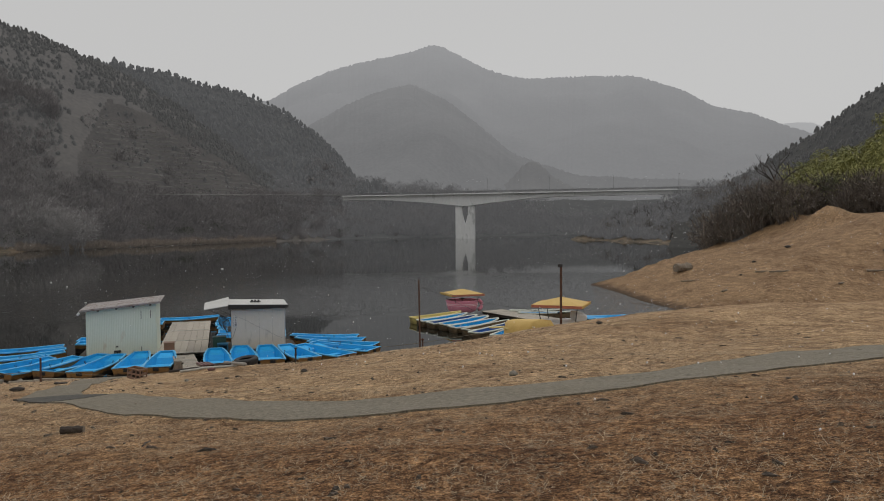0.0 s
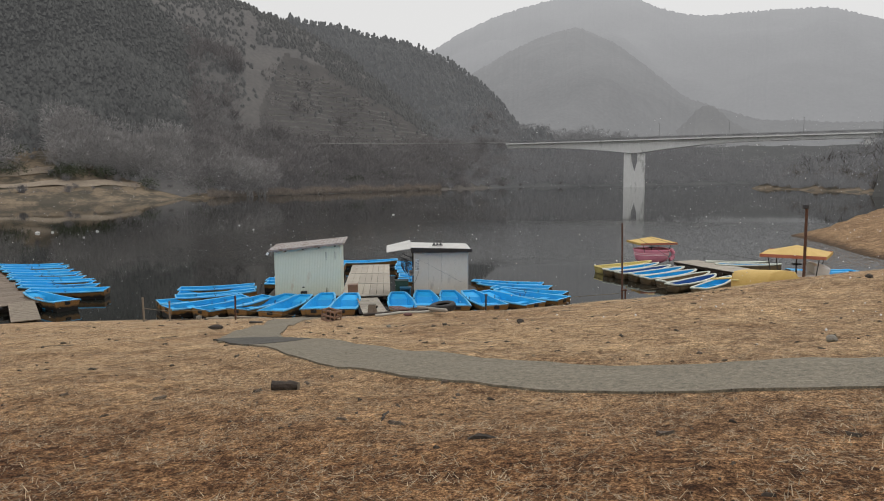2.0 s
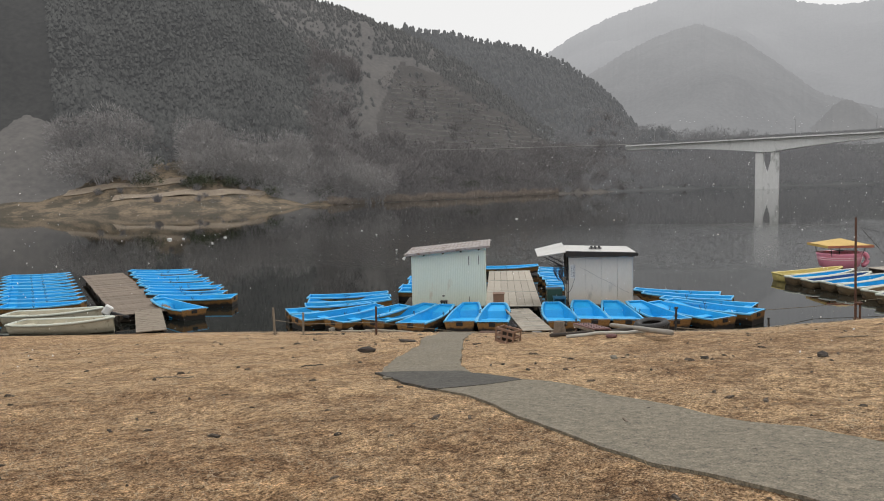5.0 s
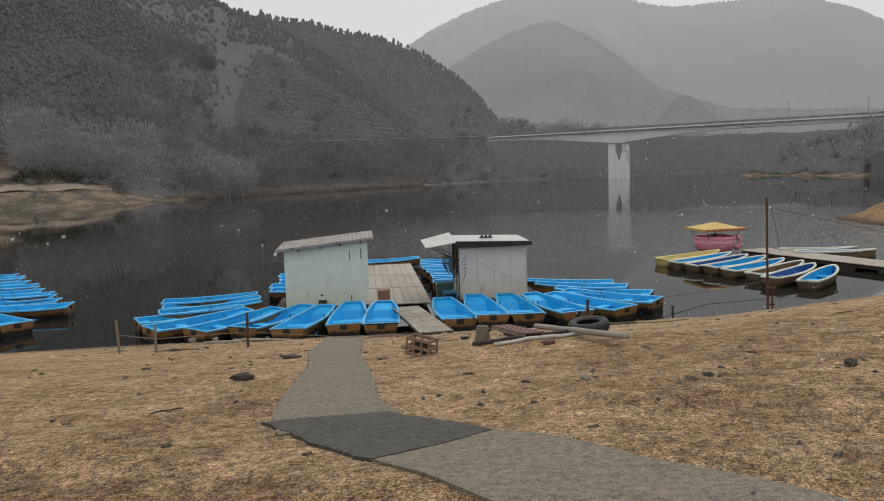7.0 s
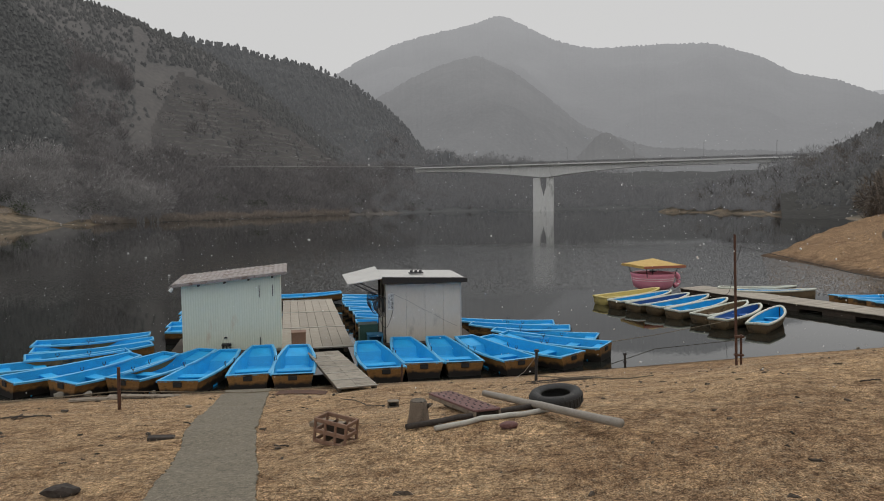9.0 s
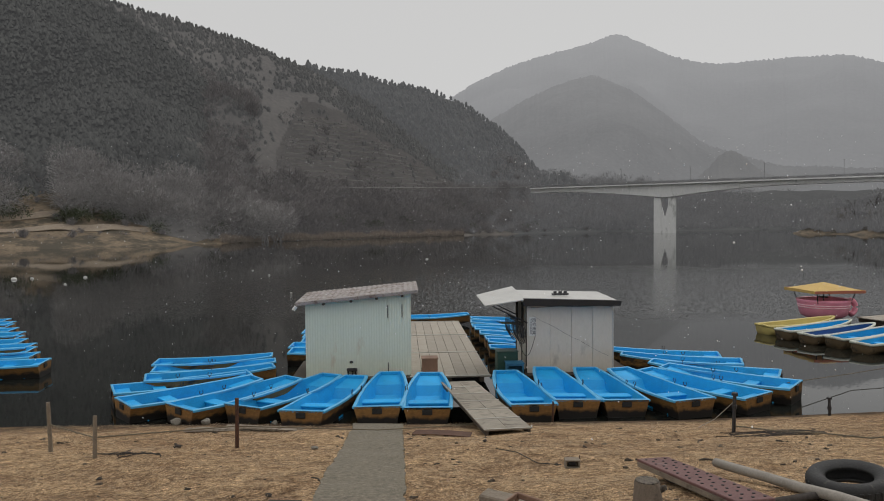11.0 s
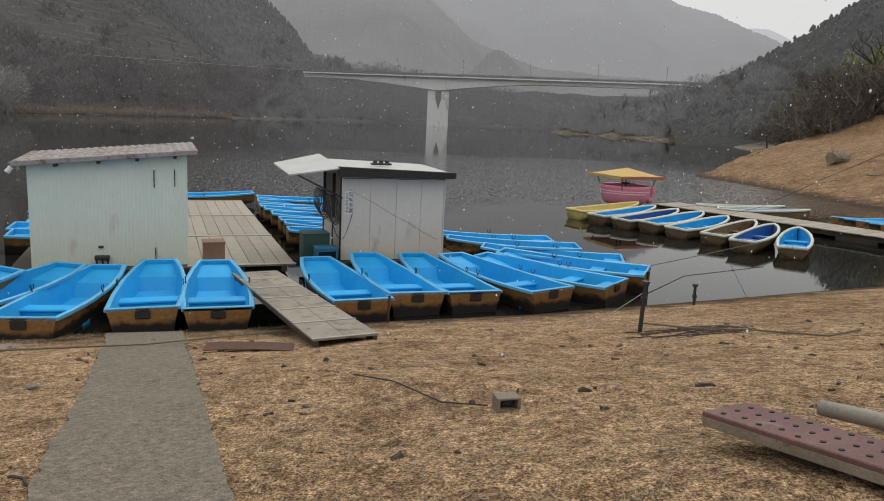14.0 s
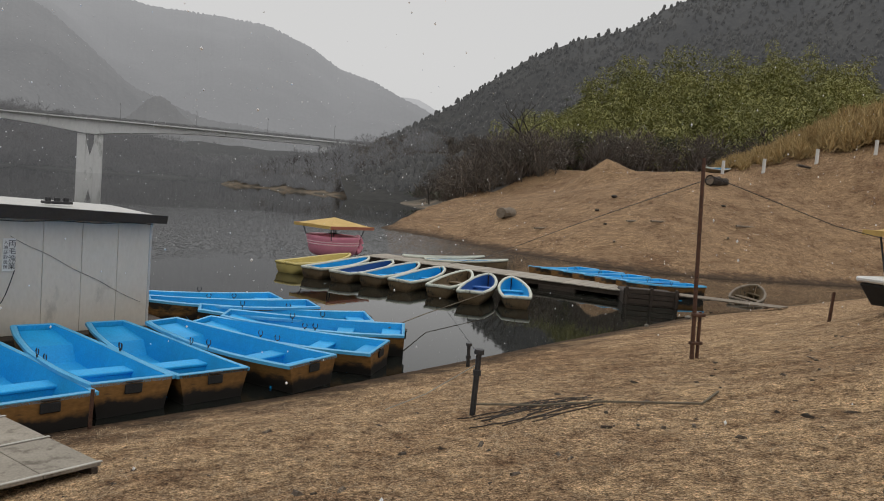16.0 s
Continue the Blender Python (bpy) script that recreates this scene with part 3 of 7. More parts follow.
def build_ground():
    xs, ys = grading(-30, 16, 0.28, 0.4, 2600, 1.035), grading(-1, 43, 0.28, 0.4, 2600, 1.035)
    gx, gy = np.meshgrid(xs, ys)
    gz = land(gx, gy)
    verts = np.stack([gx.ravel(), gy.ravel(), gz.ravel()], 1)
    w, h = len(xs), len(ys)
    a = (np.arange(h - 1)[:, None] * w + np.arange(w - 1)[None, :]).ravel()
    faces = np.stack([a, a + 1, a + 1 + w, a + w], 1)
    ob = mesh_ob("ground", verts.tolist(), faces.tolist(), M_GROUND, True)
    # woodland floor on the far banks, but for the sandy point
    mid = verts[faces].mean(axis=1)
    bear = np.degrees(np.arctan2(mid[:, 0] + 5, mid[:, 1] - 12))
    dist = shore_distance(mid[:, 0], mid[:, 1])
    wood = ((mid[:, 1] > 96) & (dist > np.where(bear > -29, -25, 0.5)) & ~((bear < -27.5) & (dist < np.interp(bear, [-60, -38, -33, -28], [60, 42, 30, 6])))) | ((bear < -30) & (dist > 60))
    wood &= ~((bear > 11) & (bear < 33) & (dist < 8) & (mid[:, 1] < 320))
    wood &= ~((bear > 30) & (np.hypot(mid[:, 0] + 5, mid[:, 1] - 12) < 100))
    ob.data.materials.append(M_WOODFLOOR)
    ob.data.materials.append(M_BEACH)
    beach = (((mid[:, 0] < -60) & (mid[:, 1] > 60)) | ((mid[:, 0] > 20) & (mid[:, 1] > 112))) & ~wood
    ob.data.materials.append(M_SLOPE)
    bank = (mid[:, 0] > 7) & (mid[:, 1] > 45 - 0.4 * np.clip(mid[:, 0] - 34, 0, 20)) & ~wood & ~beach
    # the farthest wood floor takes the material with haze painted as emission
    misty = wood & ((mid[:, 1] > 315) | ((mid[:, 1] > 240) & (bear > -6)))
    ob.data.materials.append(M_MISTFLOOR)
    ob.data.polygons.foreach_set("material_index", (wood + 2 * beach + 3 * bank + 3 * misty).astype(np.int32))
    return tagged(ob, "sloping dry straw-coloured winter lawn with muddy lake edge", "ground", kind="structure")


build_ground()
bm = bmesh.new()
bmesh.ops.create_grid(bm, x_segments=1, y_segments=1, size=1500, matrix=Matrix.Translation((0, 0, 0)))
tagged(part("water", bm, M_WATER), "dark still reservoir water with a band of ripples", "water", kind="structure")

# ---- hills round the lake ----
EYE_X, EYE_Y, EYE_Z = -5.0, 12.0, 5.0


def hill(name, profile, inner, ridge, material, label, rough=0.05, rows=26, per=1.2, base=0.0, curve=1.0, seed=1.0):
    """A hill whose crest runs along the bearings and elevations of the profile, at distance ridge, from its foot at distance inner."""
    b0, b1 = profile[0][0], profile[-1][0]
    n = max(8, int((b1 - b0) * per))
    az = np.linspace(b0, b1, n)
    el = np.interp(az, [p[0] for p in profile], [p[1] for p in profile])
    # round the crest off, and let single treetops break its line
    w = max(1, int(per * 0.7))
    kern = np.exp(-np.linspace(-2, 2, 2 * w + 1) ** 2 / 2)
    el = np.convolve(np.pad(el, w, mode="edge"), kern / kern.sum(), mode="valid") + 0.035 * np.random.default_rng(int(seed * 10)).normal(size=n)
    top = EYE_Z + ridge * np.tan(np.radians(el))
    foot = [(b0, inner), (b1, inner)] if isinstance(inner, (int, float)) else inner
    foot_at = np.interp(az, [p[0] for p in foot], [p[1] for p in foot])
    verts, faces = [], []
    for j in range(rows + 8):
        s = j / rows
        k = s ** curve if s <= 1 else 1 - 2.0 * (s - 1)
        for i in range(n):
            a = math.radians(az[i])
            r = foot_at[i] + (ridge - foot_at[i]) * s
            x, y = EYE_X + r * math.sin(a), EYE_Y + r * math.cos(a)
            swell = rough * (top[i] - base) * min(1.0, 4 * s * abs(1 - s)) * float(wave(np.array(x), np.array(y), ridge * 0.22, seed))
            verts.append((x, y, base + (top[i] - base) * k + swell))
    for j in range(rows + 7):
        for i in range(n - 1):
            q = j * n + i
            faces.append((q, q + 1, q + 1 + n, q + n))
    ob = mesh_ob(name, verts, faces, material, True)
    tagged(ob, label, "hill", kind="structure")

    def on(bearing, s):
        """A place on this hill."""
        t = EYE_Z + ridge * math.tan(math.radians(float(np.interp(bearing, az, el))))
        ft = float(np.interp(bearing, az, foot_at))
        r = ft + (ridge - ft) * s
        x, y = EYE_X + r * math.sin(math.radians(bearing)), EYE_Y + r * math.cos(math.radians(bearing))
        swell = rough * (t - base) * min(1.0, 4 * s * abs(1 - s)) * float(wave(np.array(x), np.array(y), ridge * 0.22, seed))
        return x, y, base + (t - base) * s ** curve + swell
    return on


# haze on all these hills comes from their own materials' emission
hill("backdrop_faint_mountain", [(18, 6.6), (25.4, 7.0), (26.5, 7.0), (28.1, 6.1), (31, 4)], 1900, 2400, M_FAINT, "faint mountain with snow haze painted on", 0.02, 8)
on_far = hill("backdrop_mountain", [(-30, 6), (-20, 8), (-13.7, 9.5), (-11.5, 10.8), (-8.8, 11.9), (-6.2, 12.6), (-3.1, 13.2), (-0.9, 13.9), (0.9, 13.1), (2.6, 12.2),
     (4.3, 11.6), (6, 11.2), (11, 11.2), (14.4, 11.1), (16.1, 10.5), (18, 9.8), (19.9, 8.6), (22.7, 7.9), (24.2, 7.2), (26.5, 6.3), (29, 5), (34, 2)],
     700, 1300, M_FAR, "pale mountain with rounded wooded peaks and painted haze", 0.10, 26, 9, seed=2.0)
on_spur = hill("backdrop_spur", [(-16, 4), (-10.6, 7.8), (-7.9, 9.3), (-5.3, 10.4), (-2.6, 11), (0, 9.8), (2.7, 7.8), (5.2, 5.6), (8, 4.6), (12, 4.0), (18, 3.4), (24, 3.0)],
     420, 900, M_SPUR, "grey wooded spur with painted haze", 0.10, 26, 9, seed=3.0)
hill("backdrop_knoll", [(3, 2.4), (4.6, 3.0), (5.6, 3.9), (6.4, 4.9), (7.0, 5.1), (7.8, 4.7), (8.6, 3.8), (10, 3.0), (13, 2.3)], 470, 600, M_KNOLL, "small wooded knoll with painted haze beyond the bridge", 0.12, 12, 9, seed=9.0)
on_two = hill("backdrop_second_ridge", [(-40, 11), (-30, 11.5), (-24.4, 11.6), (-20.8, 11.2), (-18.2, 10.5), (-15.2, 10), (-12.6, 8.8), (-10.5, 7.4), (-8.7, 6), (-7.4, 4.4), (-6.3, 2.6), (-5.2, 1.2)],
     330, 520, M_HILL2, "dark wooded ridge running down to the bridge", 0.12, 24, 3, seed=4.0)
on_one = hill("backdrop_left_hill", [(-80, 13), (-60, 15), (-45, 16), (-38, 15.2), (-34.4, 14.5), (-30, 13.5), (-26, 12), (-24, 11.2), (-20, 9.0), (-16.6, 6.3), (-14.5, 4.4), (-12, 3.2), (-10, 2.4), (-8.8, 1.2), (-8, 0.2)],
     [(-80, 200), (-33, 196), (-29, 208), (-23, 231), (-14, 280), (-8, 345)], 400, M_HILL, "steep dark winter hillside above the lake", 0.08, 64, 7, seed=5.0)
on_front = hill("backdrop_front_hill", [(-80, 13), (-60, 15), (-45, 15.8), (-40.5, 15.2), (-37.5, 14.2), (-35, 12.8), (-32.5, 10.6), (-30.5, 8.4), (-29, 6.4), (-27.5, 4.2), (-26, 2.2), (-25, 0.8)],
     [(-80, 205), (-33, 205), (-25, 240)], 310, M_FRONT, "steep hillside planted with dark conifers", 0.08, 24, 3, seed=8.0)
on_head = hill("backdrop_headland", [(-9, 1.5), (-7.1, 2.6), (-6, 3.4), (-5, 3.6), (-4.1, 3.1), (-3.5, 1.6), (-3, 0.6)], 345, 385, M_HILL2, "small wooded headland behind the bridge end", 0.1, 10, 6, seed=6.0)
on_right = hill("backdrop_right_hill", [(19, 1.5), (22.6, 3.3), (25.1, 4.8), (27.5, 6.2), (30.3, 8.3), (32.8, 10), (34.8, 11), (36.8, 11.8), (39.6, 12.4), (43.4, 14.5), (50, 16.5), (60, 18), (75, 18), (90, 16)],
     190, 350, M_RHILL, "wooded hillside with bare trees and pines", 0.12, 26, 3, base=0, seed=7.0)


# ---- scattered growth ----
class Heap:
    """Collects many small copies of a few shapes into one mesh."""

    def __init__(self):
        self.v, self.f, self.n = [], [], 0

    def add(self, shape, at, scale, turn, tall=1.0):
        v, f = shape
        c, s = math.cos(turn), math.sin(turn)
        r = np.array([[c, -s, 0], [s, c, 0], [0, 0, 1.0]])
        self.v.append((v * np.array([scale, scale, scale * tall])) @ r.T + np.array(at))
        self.f.append(f + self.n)
        self.n += len(v)

    def make(self, name, material, label, category, kind="stuff"):
        v, f = np.concatenate(self.v), np.concatenate(self.f)
        me = bpy.data.meshes.new(name)
        me.from_pydata(v.tolist(), [], f.tolist())
        me.materials.append(material)
        me.polygons.foreach_set("use_smooth", [True] * len(me.polygons))
        ob = new(name, me)
        return tagged(ob, label, category, kind=kind)


rng = np.random.default_rng(7)


def conifer_shape(seed, tiers=4, sides=7):
    """A ragged cone of drooping tiers, one metre tall."""
    g = np.random.default_rng(seed)
    v, f = [], []
    for t in range(tiers):
        z0, z1 = t / tiers * 0.9, min(1.0, t / tiers * 0.9 + 0.42)
        r = 0.34 * (1 - t / tiers) ** 0.5 + 0.05
        base = len(v)
        for k in range(sides):
            a = 2 * math.pi * k / sides + g.uniform(-0.3, 0.3)
            q = r * g.uniform(0.6, 1.15)
            v.append((q * math.cos(a), q * math.sin(a), z0 + g.uniform(-0.05, 0.05)))
        v.append((g.uniform(-0.03, 0.03), g.uniform(-0.03, 0.03), z1))
        for k in range(sides):
            f.append((base + k, base + (k + 1) % sides, base + sides))
    return np.array(v), np.array(f)


def twig_shape(seed, count=150, width=0.012):
    """A bare crown: thin blades that fork upwards and outwards, one metre tall."""
    g = np.random.default_rng(seed)
    v, f = [], []
    for k in range(count):
        a, lean = g.uniform(0, 2 * math.pi), g.uniform(0.1, 1.0)
        start = np.array([0.12 * g.normal(), 0.12 * g.normal(), g.uniform(0.0, 0.45)])
        d = np.array([math.cos(a) * lean, math.sin(a) * lean, g.uniform(0.5, 1.1)])
        end = start + d / np.linalg.norm(d) * g.uniform(0.3, 0.62)
        side = np.cross(d, g.normal(size=3))
        side = side / np.linalg.norm(side) * width * g.uniform(0.6, 1.6)
        i = len(v)
        v += [start - side, start + side, end]
        f.append((i, i + 1, i + 2))
    return np.array(v), np.array(f)


def leaf_shape(seed, count=160, size=0.07, droop=0.4, flat=0.6):
    """A loose clump of leaf blades round a leaning axis, one metre across."""
    g = np.random.default_rng(seed)
    v, f = [], []
    for k in range(count):
        p = g.normal(size=3)
        p = p / np.linalg.norm(p) * g.uniform(0.15, 0.5) * np.array([1, 1, flat])
        d = p / np.linalg.norm(p) + np.array([0, 0, -droop]) + 0.5 * g.normal(size=3)
        d = d / np.linalg.norm(d)
        side = np.cross(d, g.normal(size=3))
        side = side / np.linalg.norm(side) * size * 0.28
        i = len(v)
        v += [p - side, p + side, p + d * size * g.uniform(0.8, 1.8)]
        f.append((i, i + 1, i + 2))
    return np.array(v), np.array(f)


def round_tree_shape(seed, tiers=4, sides=8):
    """A ragged rounded evergreen crown, one metre tall."""
    g = np.random.default_rng(seed)
    v, f = [], []
    for t in range(tiers):
        z0 = 0.05 + 0.2 * t
        r = 0.36 * math.sqrt(1 - (t / tiers) ** 2 * 0.8)
        base = len(v)
        ox, oy = 0.07 * g.normal(), 0.07 * g.normal()
        for k in range(sides):
            a = 2 * math.pi * k / sides + g.uniform(-0.3, 0.3)
            q = r * g.uniform(0.7, 1.15)
            v.append((ox + q * math.cos(a), oy + q * math.sin(a), z0 + g.uniform(-0.06, 0.06)))
        for k in range(sides):
            a = 2 * math.pi * k / sides + g.uniform(-0.3, 0.3)
            q = 0.55 * r * g.uniform(0.6, 1.2)
            v.append((ox + q * math.cos(a), oy + q * math.sin(a), z0 + 0.22 + g.uniform(-0.05, 0.05)))
        v.append((ox, oy, z0 + 0.27))
        for k in range(sides):
            j = (k + 1) % sides
            f += [(base + k, base + j, base + sides + k), (base + j, base + sides + j, base + sides + k), (base + sides + k, base + sides + j, base + 2 * sides)]
    return np.array(v), np.array(f)




def crown_shape(seed, count=210, width=0.010):
    """A rounded leafless crown: short twigs pointing outwards all through a dome, on a few stems; one metre tall."""
    g = np.random.default_rng(seed)
    v, f = [], []
    for k in range(count):
        if k < 7:
            a = g.uniform(0, 6.28)
            p, q, w = np.array([0.03 * g.normal(), 0.03 * g.normal(), 0.0]), np.array([0.25 * math.cos(a), 0.25 * math.sin(a), g.uniform(0.5, 0.8)]), 0.012
        else:
            u = g.normal(size=3)
            u = u / np.linalg.norm(u) * g.uniform(0.35, 1.0) ** 0.5
            p = np.array([0.42 * u[0], 0.42 * u[1], 0.55 + 0.38 * u[2]])
            d = u + 0.5 * g.normal(size=3) + np.array([0, 0, 0.35])
            q, w = p + d / np.linalg.norm(d) * g.uniform(0.07, 0.2), width * g.uniform(0.5, 1.3)
        side = np.cross(q - p, g.normal(size=3))
        side = side / np.linalg.norm(side) * w
        i = len(v)
        v += [p - side, p + side, q]
        f.append((i, i + 1, i + 2))
    return np.array(v), np.array(f)


TWIGS = [twig_shape(20 + i) for i in range(2)] + [crown_shape(24 + i) for i in range(4)]
CLUMPS = [leaf_shape(40 + i) for i in range(5)]

# conifers on the hills: a dense planted wood in front, single trees on the terraces and along the crests
SPIRES = [conifer_shape(10 + i, 2, 6) for i in range(4)]
ROUNDS = [(round_tree_shape(i, 2, 6)[0] * np.array([0.8, 0.8, 1.3]), round_tree_shape(i, 2, 6)[1]) for i in range(4)]


def wooded(heap, on, count, b0, b1, s0, s1, low, high, shapes, thin=None):
    for _ in range(count):
        b, s = rng.uniform(b0, b1), rng.uniform(s0, s1)
        if thin and rng.random() < thin(b, s):
            continue
        x, y, z = on(b, s)
        heap.add(shapes[rng.integers(len(shapes))], (x, y, z - 0.6), rng.uniform(low, high), rng.uniform(0, 6.28), rng.uniform(0.9, 1.35))


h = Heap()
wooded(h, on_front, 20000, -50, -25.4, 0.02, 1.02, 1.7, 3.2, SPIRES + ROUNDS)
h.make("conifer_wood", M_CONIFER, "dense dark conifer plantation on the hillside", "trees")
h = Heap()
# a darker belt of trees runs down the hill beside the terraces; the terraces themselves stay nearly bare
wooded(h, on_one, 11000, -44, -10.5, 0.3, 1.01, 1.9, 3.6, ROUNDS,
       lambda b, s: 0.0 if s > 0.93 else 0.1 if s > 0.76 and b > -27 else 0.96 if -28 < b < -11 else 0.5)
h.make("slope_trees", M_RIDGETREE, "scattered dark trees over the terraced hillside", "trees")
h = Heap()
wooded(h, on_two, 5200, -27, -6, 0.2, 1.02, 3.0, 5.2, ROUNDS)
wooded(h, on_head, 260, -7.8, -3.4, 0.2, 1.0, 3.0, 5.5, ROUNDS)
h.make("ridge_trees", M_HAZYTREE, "dark trees with painted haze along the second ridge", "trees")
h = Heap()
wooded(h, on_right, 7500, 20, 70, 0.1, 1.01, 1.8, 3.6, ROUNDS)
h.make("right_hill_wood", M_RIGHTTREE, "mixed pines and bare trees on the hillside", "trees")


# ---- the boat landing ----
# the landing's own axes: a across, b away from the shore
LANDING = Matrix.Translation((-12.6, 36.75, 0)) @ Matrix.Rotation(math.atan2(0.30, 0.954), 4, "Z")


def skiff():
    """Blue open fishing skiff, stern at its origin, bow along +x."""
    L = 3.65
    e = empty("rowboat", Matrix.Identity(4), "blue open wooden rowboat with ochre hull, moored afloat", "boat", "blue rowboats")
    st = [i / 12 for i in range(13)]

    def half(s):
        return float(np.interp(s, [0, 0.3, 0.6, 0.85, 1], [0.56, 0.60, 0.57, 0.45, 0.33]))

    def rim(s):
        return 0.40 + 0.05 * (1 - s) ** 3 + 0.13 * s ** 2.5

    def floor_z(s):
        return -0.06 + 0.22 * max(0, s - 0.55) ** 1.5 / 0.3

    def shell(inset, lower, flip, depth):
        bm = bmesh.new()
        rows = []
        for s in st:
            x, w, zt, zb = s * L, half(s) - inset, rim(s) - depth, floor_z(s) + lower
            if inset:
                x = 0.06 + s * (L - 0.12)
            wb = w * 0.80
            rows.append([bm.verts.new(p) for p in ((x, -w, zt), (x, -(w * 0.45 + wb * 0.55), (zt + zb) / 2), (x, -wb, zb), (x, 0, zb - (0.02 if not inset else -0.0)),
                                                    (x, wb, zb), (x, w * 0.45 + wb * 0.55, (zt + zb) / 2), (x, w, zt))])
        for a, b in zip(rows, rows[1:]):
            for k in range(6):
                q = (a[k], a[k + 1], b[k + 1], b[k])
                bm.faces.new(q if flip else q[::-1])
        for r, inv in ((rows[0], flip), (rows[-1], not flip)):
            bm.faces.new(r if not inv else r[::-1])
        return bm

    part("hull", shell(0.0, 0.0, False, 0.012), M_HULL, e, "ochre stained hull")
    part("liner", shell(0.055, 0.05, True, 0.0), M_BLUE, e, "blue painted inside")
    bm = bmesh.new()
    ring_o = [(s * L, -half(s) - 0.03, rim(s)) for s in st] + [(s * L, half(s) + 0.03, rim(s)) for s in st[::-1]]
    ring_i = [(0.06 + s * (L - 0.12), -half(s) + 0.05, rim(s)) for s in st] + [(0.06 + s * (L - 0.12), half(s) - 0.05, rim(s)) for s in st[::-1]]
    n = len(ring_o)
    vo = [bm.verts.new(p) for p in ring_o]
    vi = [bm.verts.new(p) for p in ring_i]
    vu = [bm.verts.new((p[0], p[1], p[2] - 0.05)) for p in ring_o]
    vt = [bm.verts.new((p[0] * 0.5 + q[0] * 0.5, p[1] * 0.5 + q[1] * 0.5, p[2] + 0.018)) for p, q in zip(ring_o, ring_i)]
    for k in range(n):
        j = (k + 1) % n
        bm.faces.new((vo[k], vo[j], vt[j], vt[k]))
        bm.faces.new((vt[k], vt[j], vi[j], vi[k]))
        bm.faces.new((vu[k], vu[j], vo[j], vo[k]))
    part("gunwale", bm, M_BLUE_RIM, e, "paler worn blue rim")
    bm = bmesh.new()
    box(bm, (0.40, 1.02, 0.06), (0.27, 0, 0.30), bevel=0.015)
    box(bm, (0.03, 0.96, 0.30), (0.45, 0, 0.14))
    part("stern_seat", bm, M_BLUE, e)
    bm = bmesh.new()
    box(bm, (0.34, 1.06, 0.05), (1.22, 0, 0.265), bevel=0.012)
    box(bm, (0.29, 1.00, 0.26), (1.22, 0, 0.12))
    part("thwart", bm, M_BLUE, e)
    bm = bmesh.new()
    # bottom boards that rise and narrow towards the bow
    prof = [(1.46, 0.40, 0.015), (2.3, 0.42, 0.02), (2.75, 0.40, 0.07), (2.95, 0.38, 0.31), (3.56, 0.28, 0.45)]
    up = [[bm.verts.new((x, -w, z)), bm.verts.new((x, w, z))] for x, w, z in prof]
    dn = [[bm.verts.new((x, -w - 0.03, z - 0.06)), bm.verts.new((x, w + 0.03, z - 0.06))] for x, w, z in prof]
    for k in range(4):
        bm.faces.new((up[k][0], up[k + 1][0], up[k + 1][1], up[k][1]))
        bm.faces.new((dn[k][0], dn[k + 1][0], up[k + 1][0], up[k][0]))
        bm.faces.new((up[k][1], up[k + 1][1], dn[k + 1][1], dn[k][1]))
    bm.faces.new((dn[0][0], up[0][0], up[0][1], dn[0][1]))
    bmesh.ops.recalc_face_normals(bm, faces=bm.faces[:])
    part("bottom_board", bm, M_BLUE, e)
    for sgn in (-1, 1):
        bm = bmesh.new()
        y = sgn * 0.60
        tube(bm, (1.75, y, 0.36), (1.75, y, 0.47), 0.014, n=6)
        chain(bm, [(1.75 + 0.05 * math.sin(a), y, 0.52 - 0.055 * math.cos(a)) for a in np.linspace(-2.4, 2.4, 7)], 0.010, 4)
        part("oarlock", bm, M_DARKMETAL, e, "dark iron oarlock")
    bm = bmesh.new()
    box(bm, (0.035, 0.24, 0.13), (-0.02, 0, 0.335), bevel=0.012)
    box(bm, (0.10, 0.22, 0.02), (0.0, 0, 0.435), bevel=0.008)
    part("motor_pad", bm, M_BLACK, e, "black outboard mounting pad")
    return e


def lie(p, q, length, dz=0.0, roll=0.0):
    """Pose of a boat of that length whose stern and bow lie near p and q: centred between them."""
    p, q = Vector((*p, 0)), Vector((*q, 0))
    d = (q - p).normalized()
    a = (p + q) / 2 - d * length / 2
    return pose(a.x, a.y, dz, roll, 0, math.degrees(math.atan2(d.y, d.x)))


SKIFF = skiff()
FAN = [((-12.14, 32.41), (-12.95, 35.6)), ((-13.32, 32.25), (-14.1, 35.6)), ((-14.93, 31.5), (-14.95, 34.9)), ((-16.5, 31.6), (-15.75, 34.9)),
       ((-17.98, 31.23), (-16.6, 34.6)), ((-19.6, 31.3), (-17.5, 34.5)), ((-20.85, 32.5), (-18.0, 35.1)), ((-20.9, 33.9), (-17.75, 36.1)),
       ((-21.5, 35.1), (-18.2, 36.9)), ((-22.1, 36.05), (-18.5, 37.75)),
       ((-9.74, 33.3), (-10.95, 36.6)), ((-8.75, 33.85), (-9.9, 37.2)), ((-7.6, 34.2), (-8.75, 37.5)), ((-5.98, 34.5), (-7.65, 37.3)),
       ((-4.4, 35.4), (-7.0, 37.75)), ((-3.28, 36.7), (-6.6, 38.35)), ((-3.35, 38.35), (-7.05, 39.2)), ((-4.15, 39.8), (-7.9, 40.1)), ((-4.65, 41.15), (-8.2, 41.2))]


def moored(p, q, dz, roll):
    """Pose of a boat whose stern lies at p and whose bow points to q."""
    return pose(p[0], p[1], dz, roll, 0, math.degrees(math.atan2(q[1] - p[1], q[0] - p[0])))


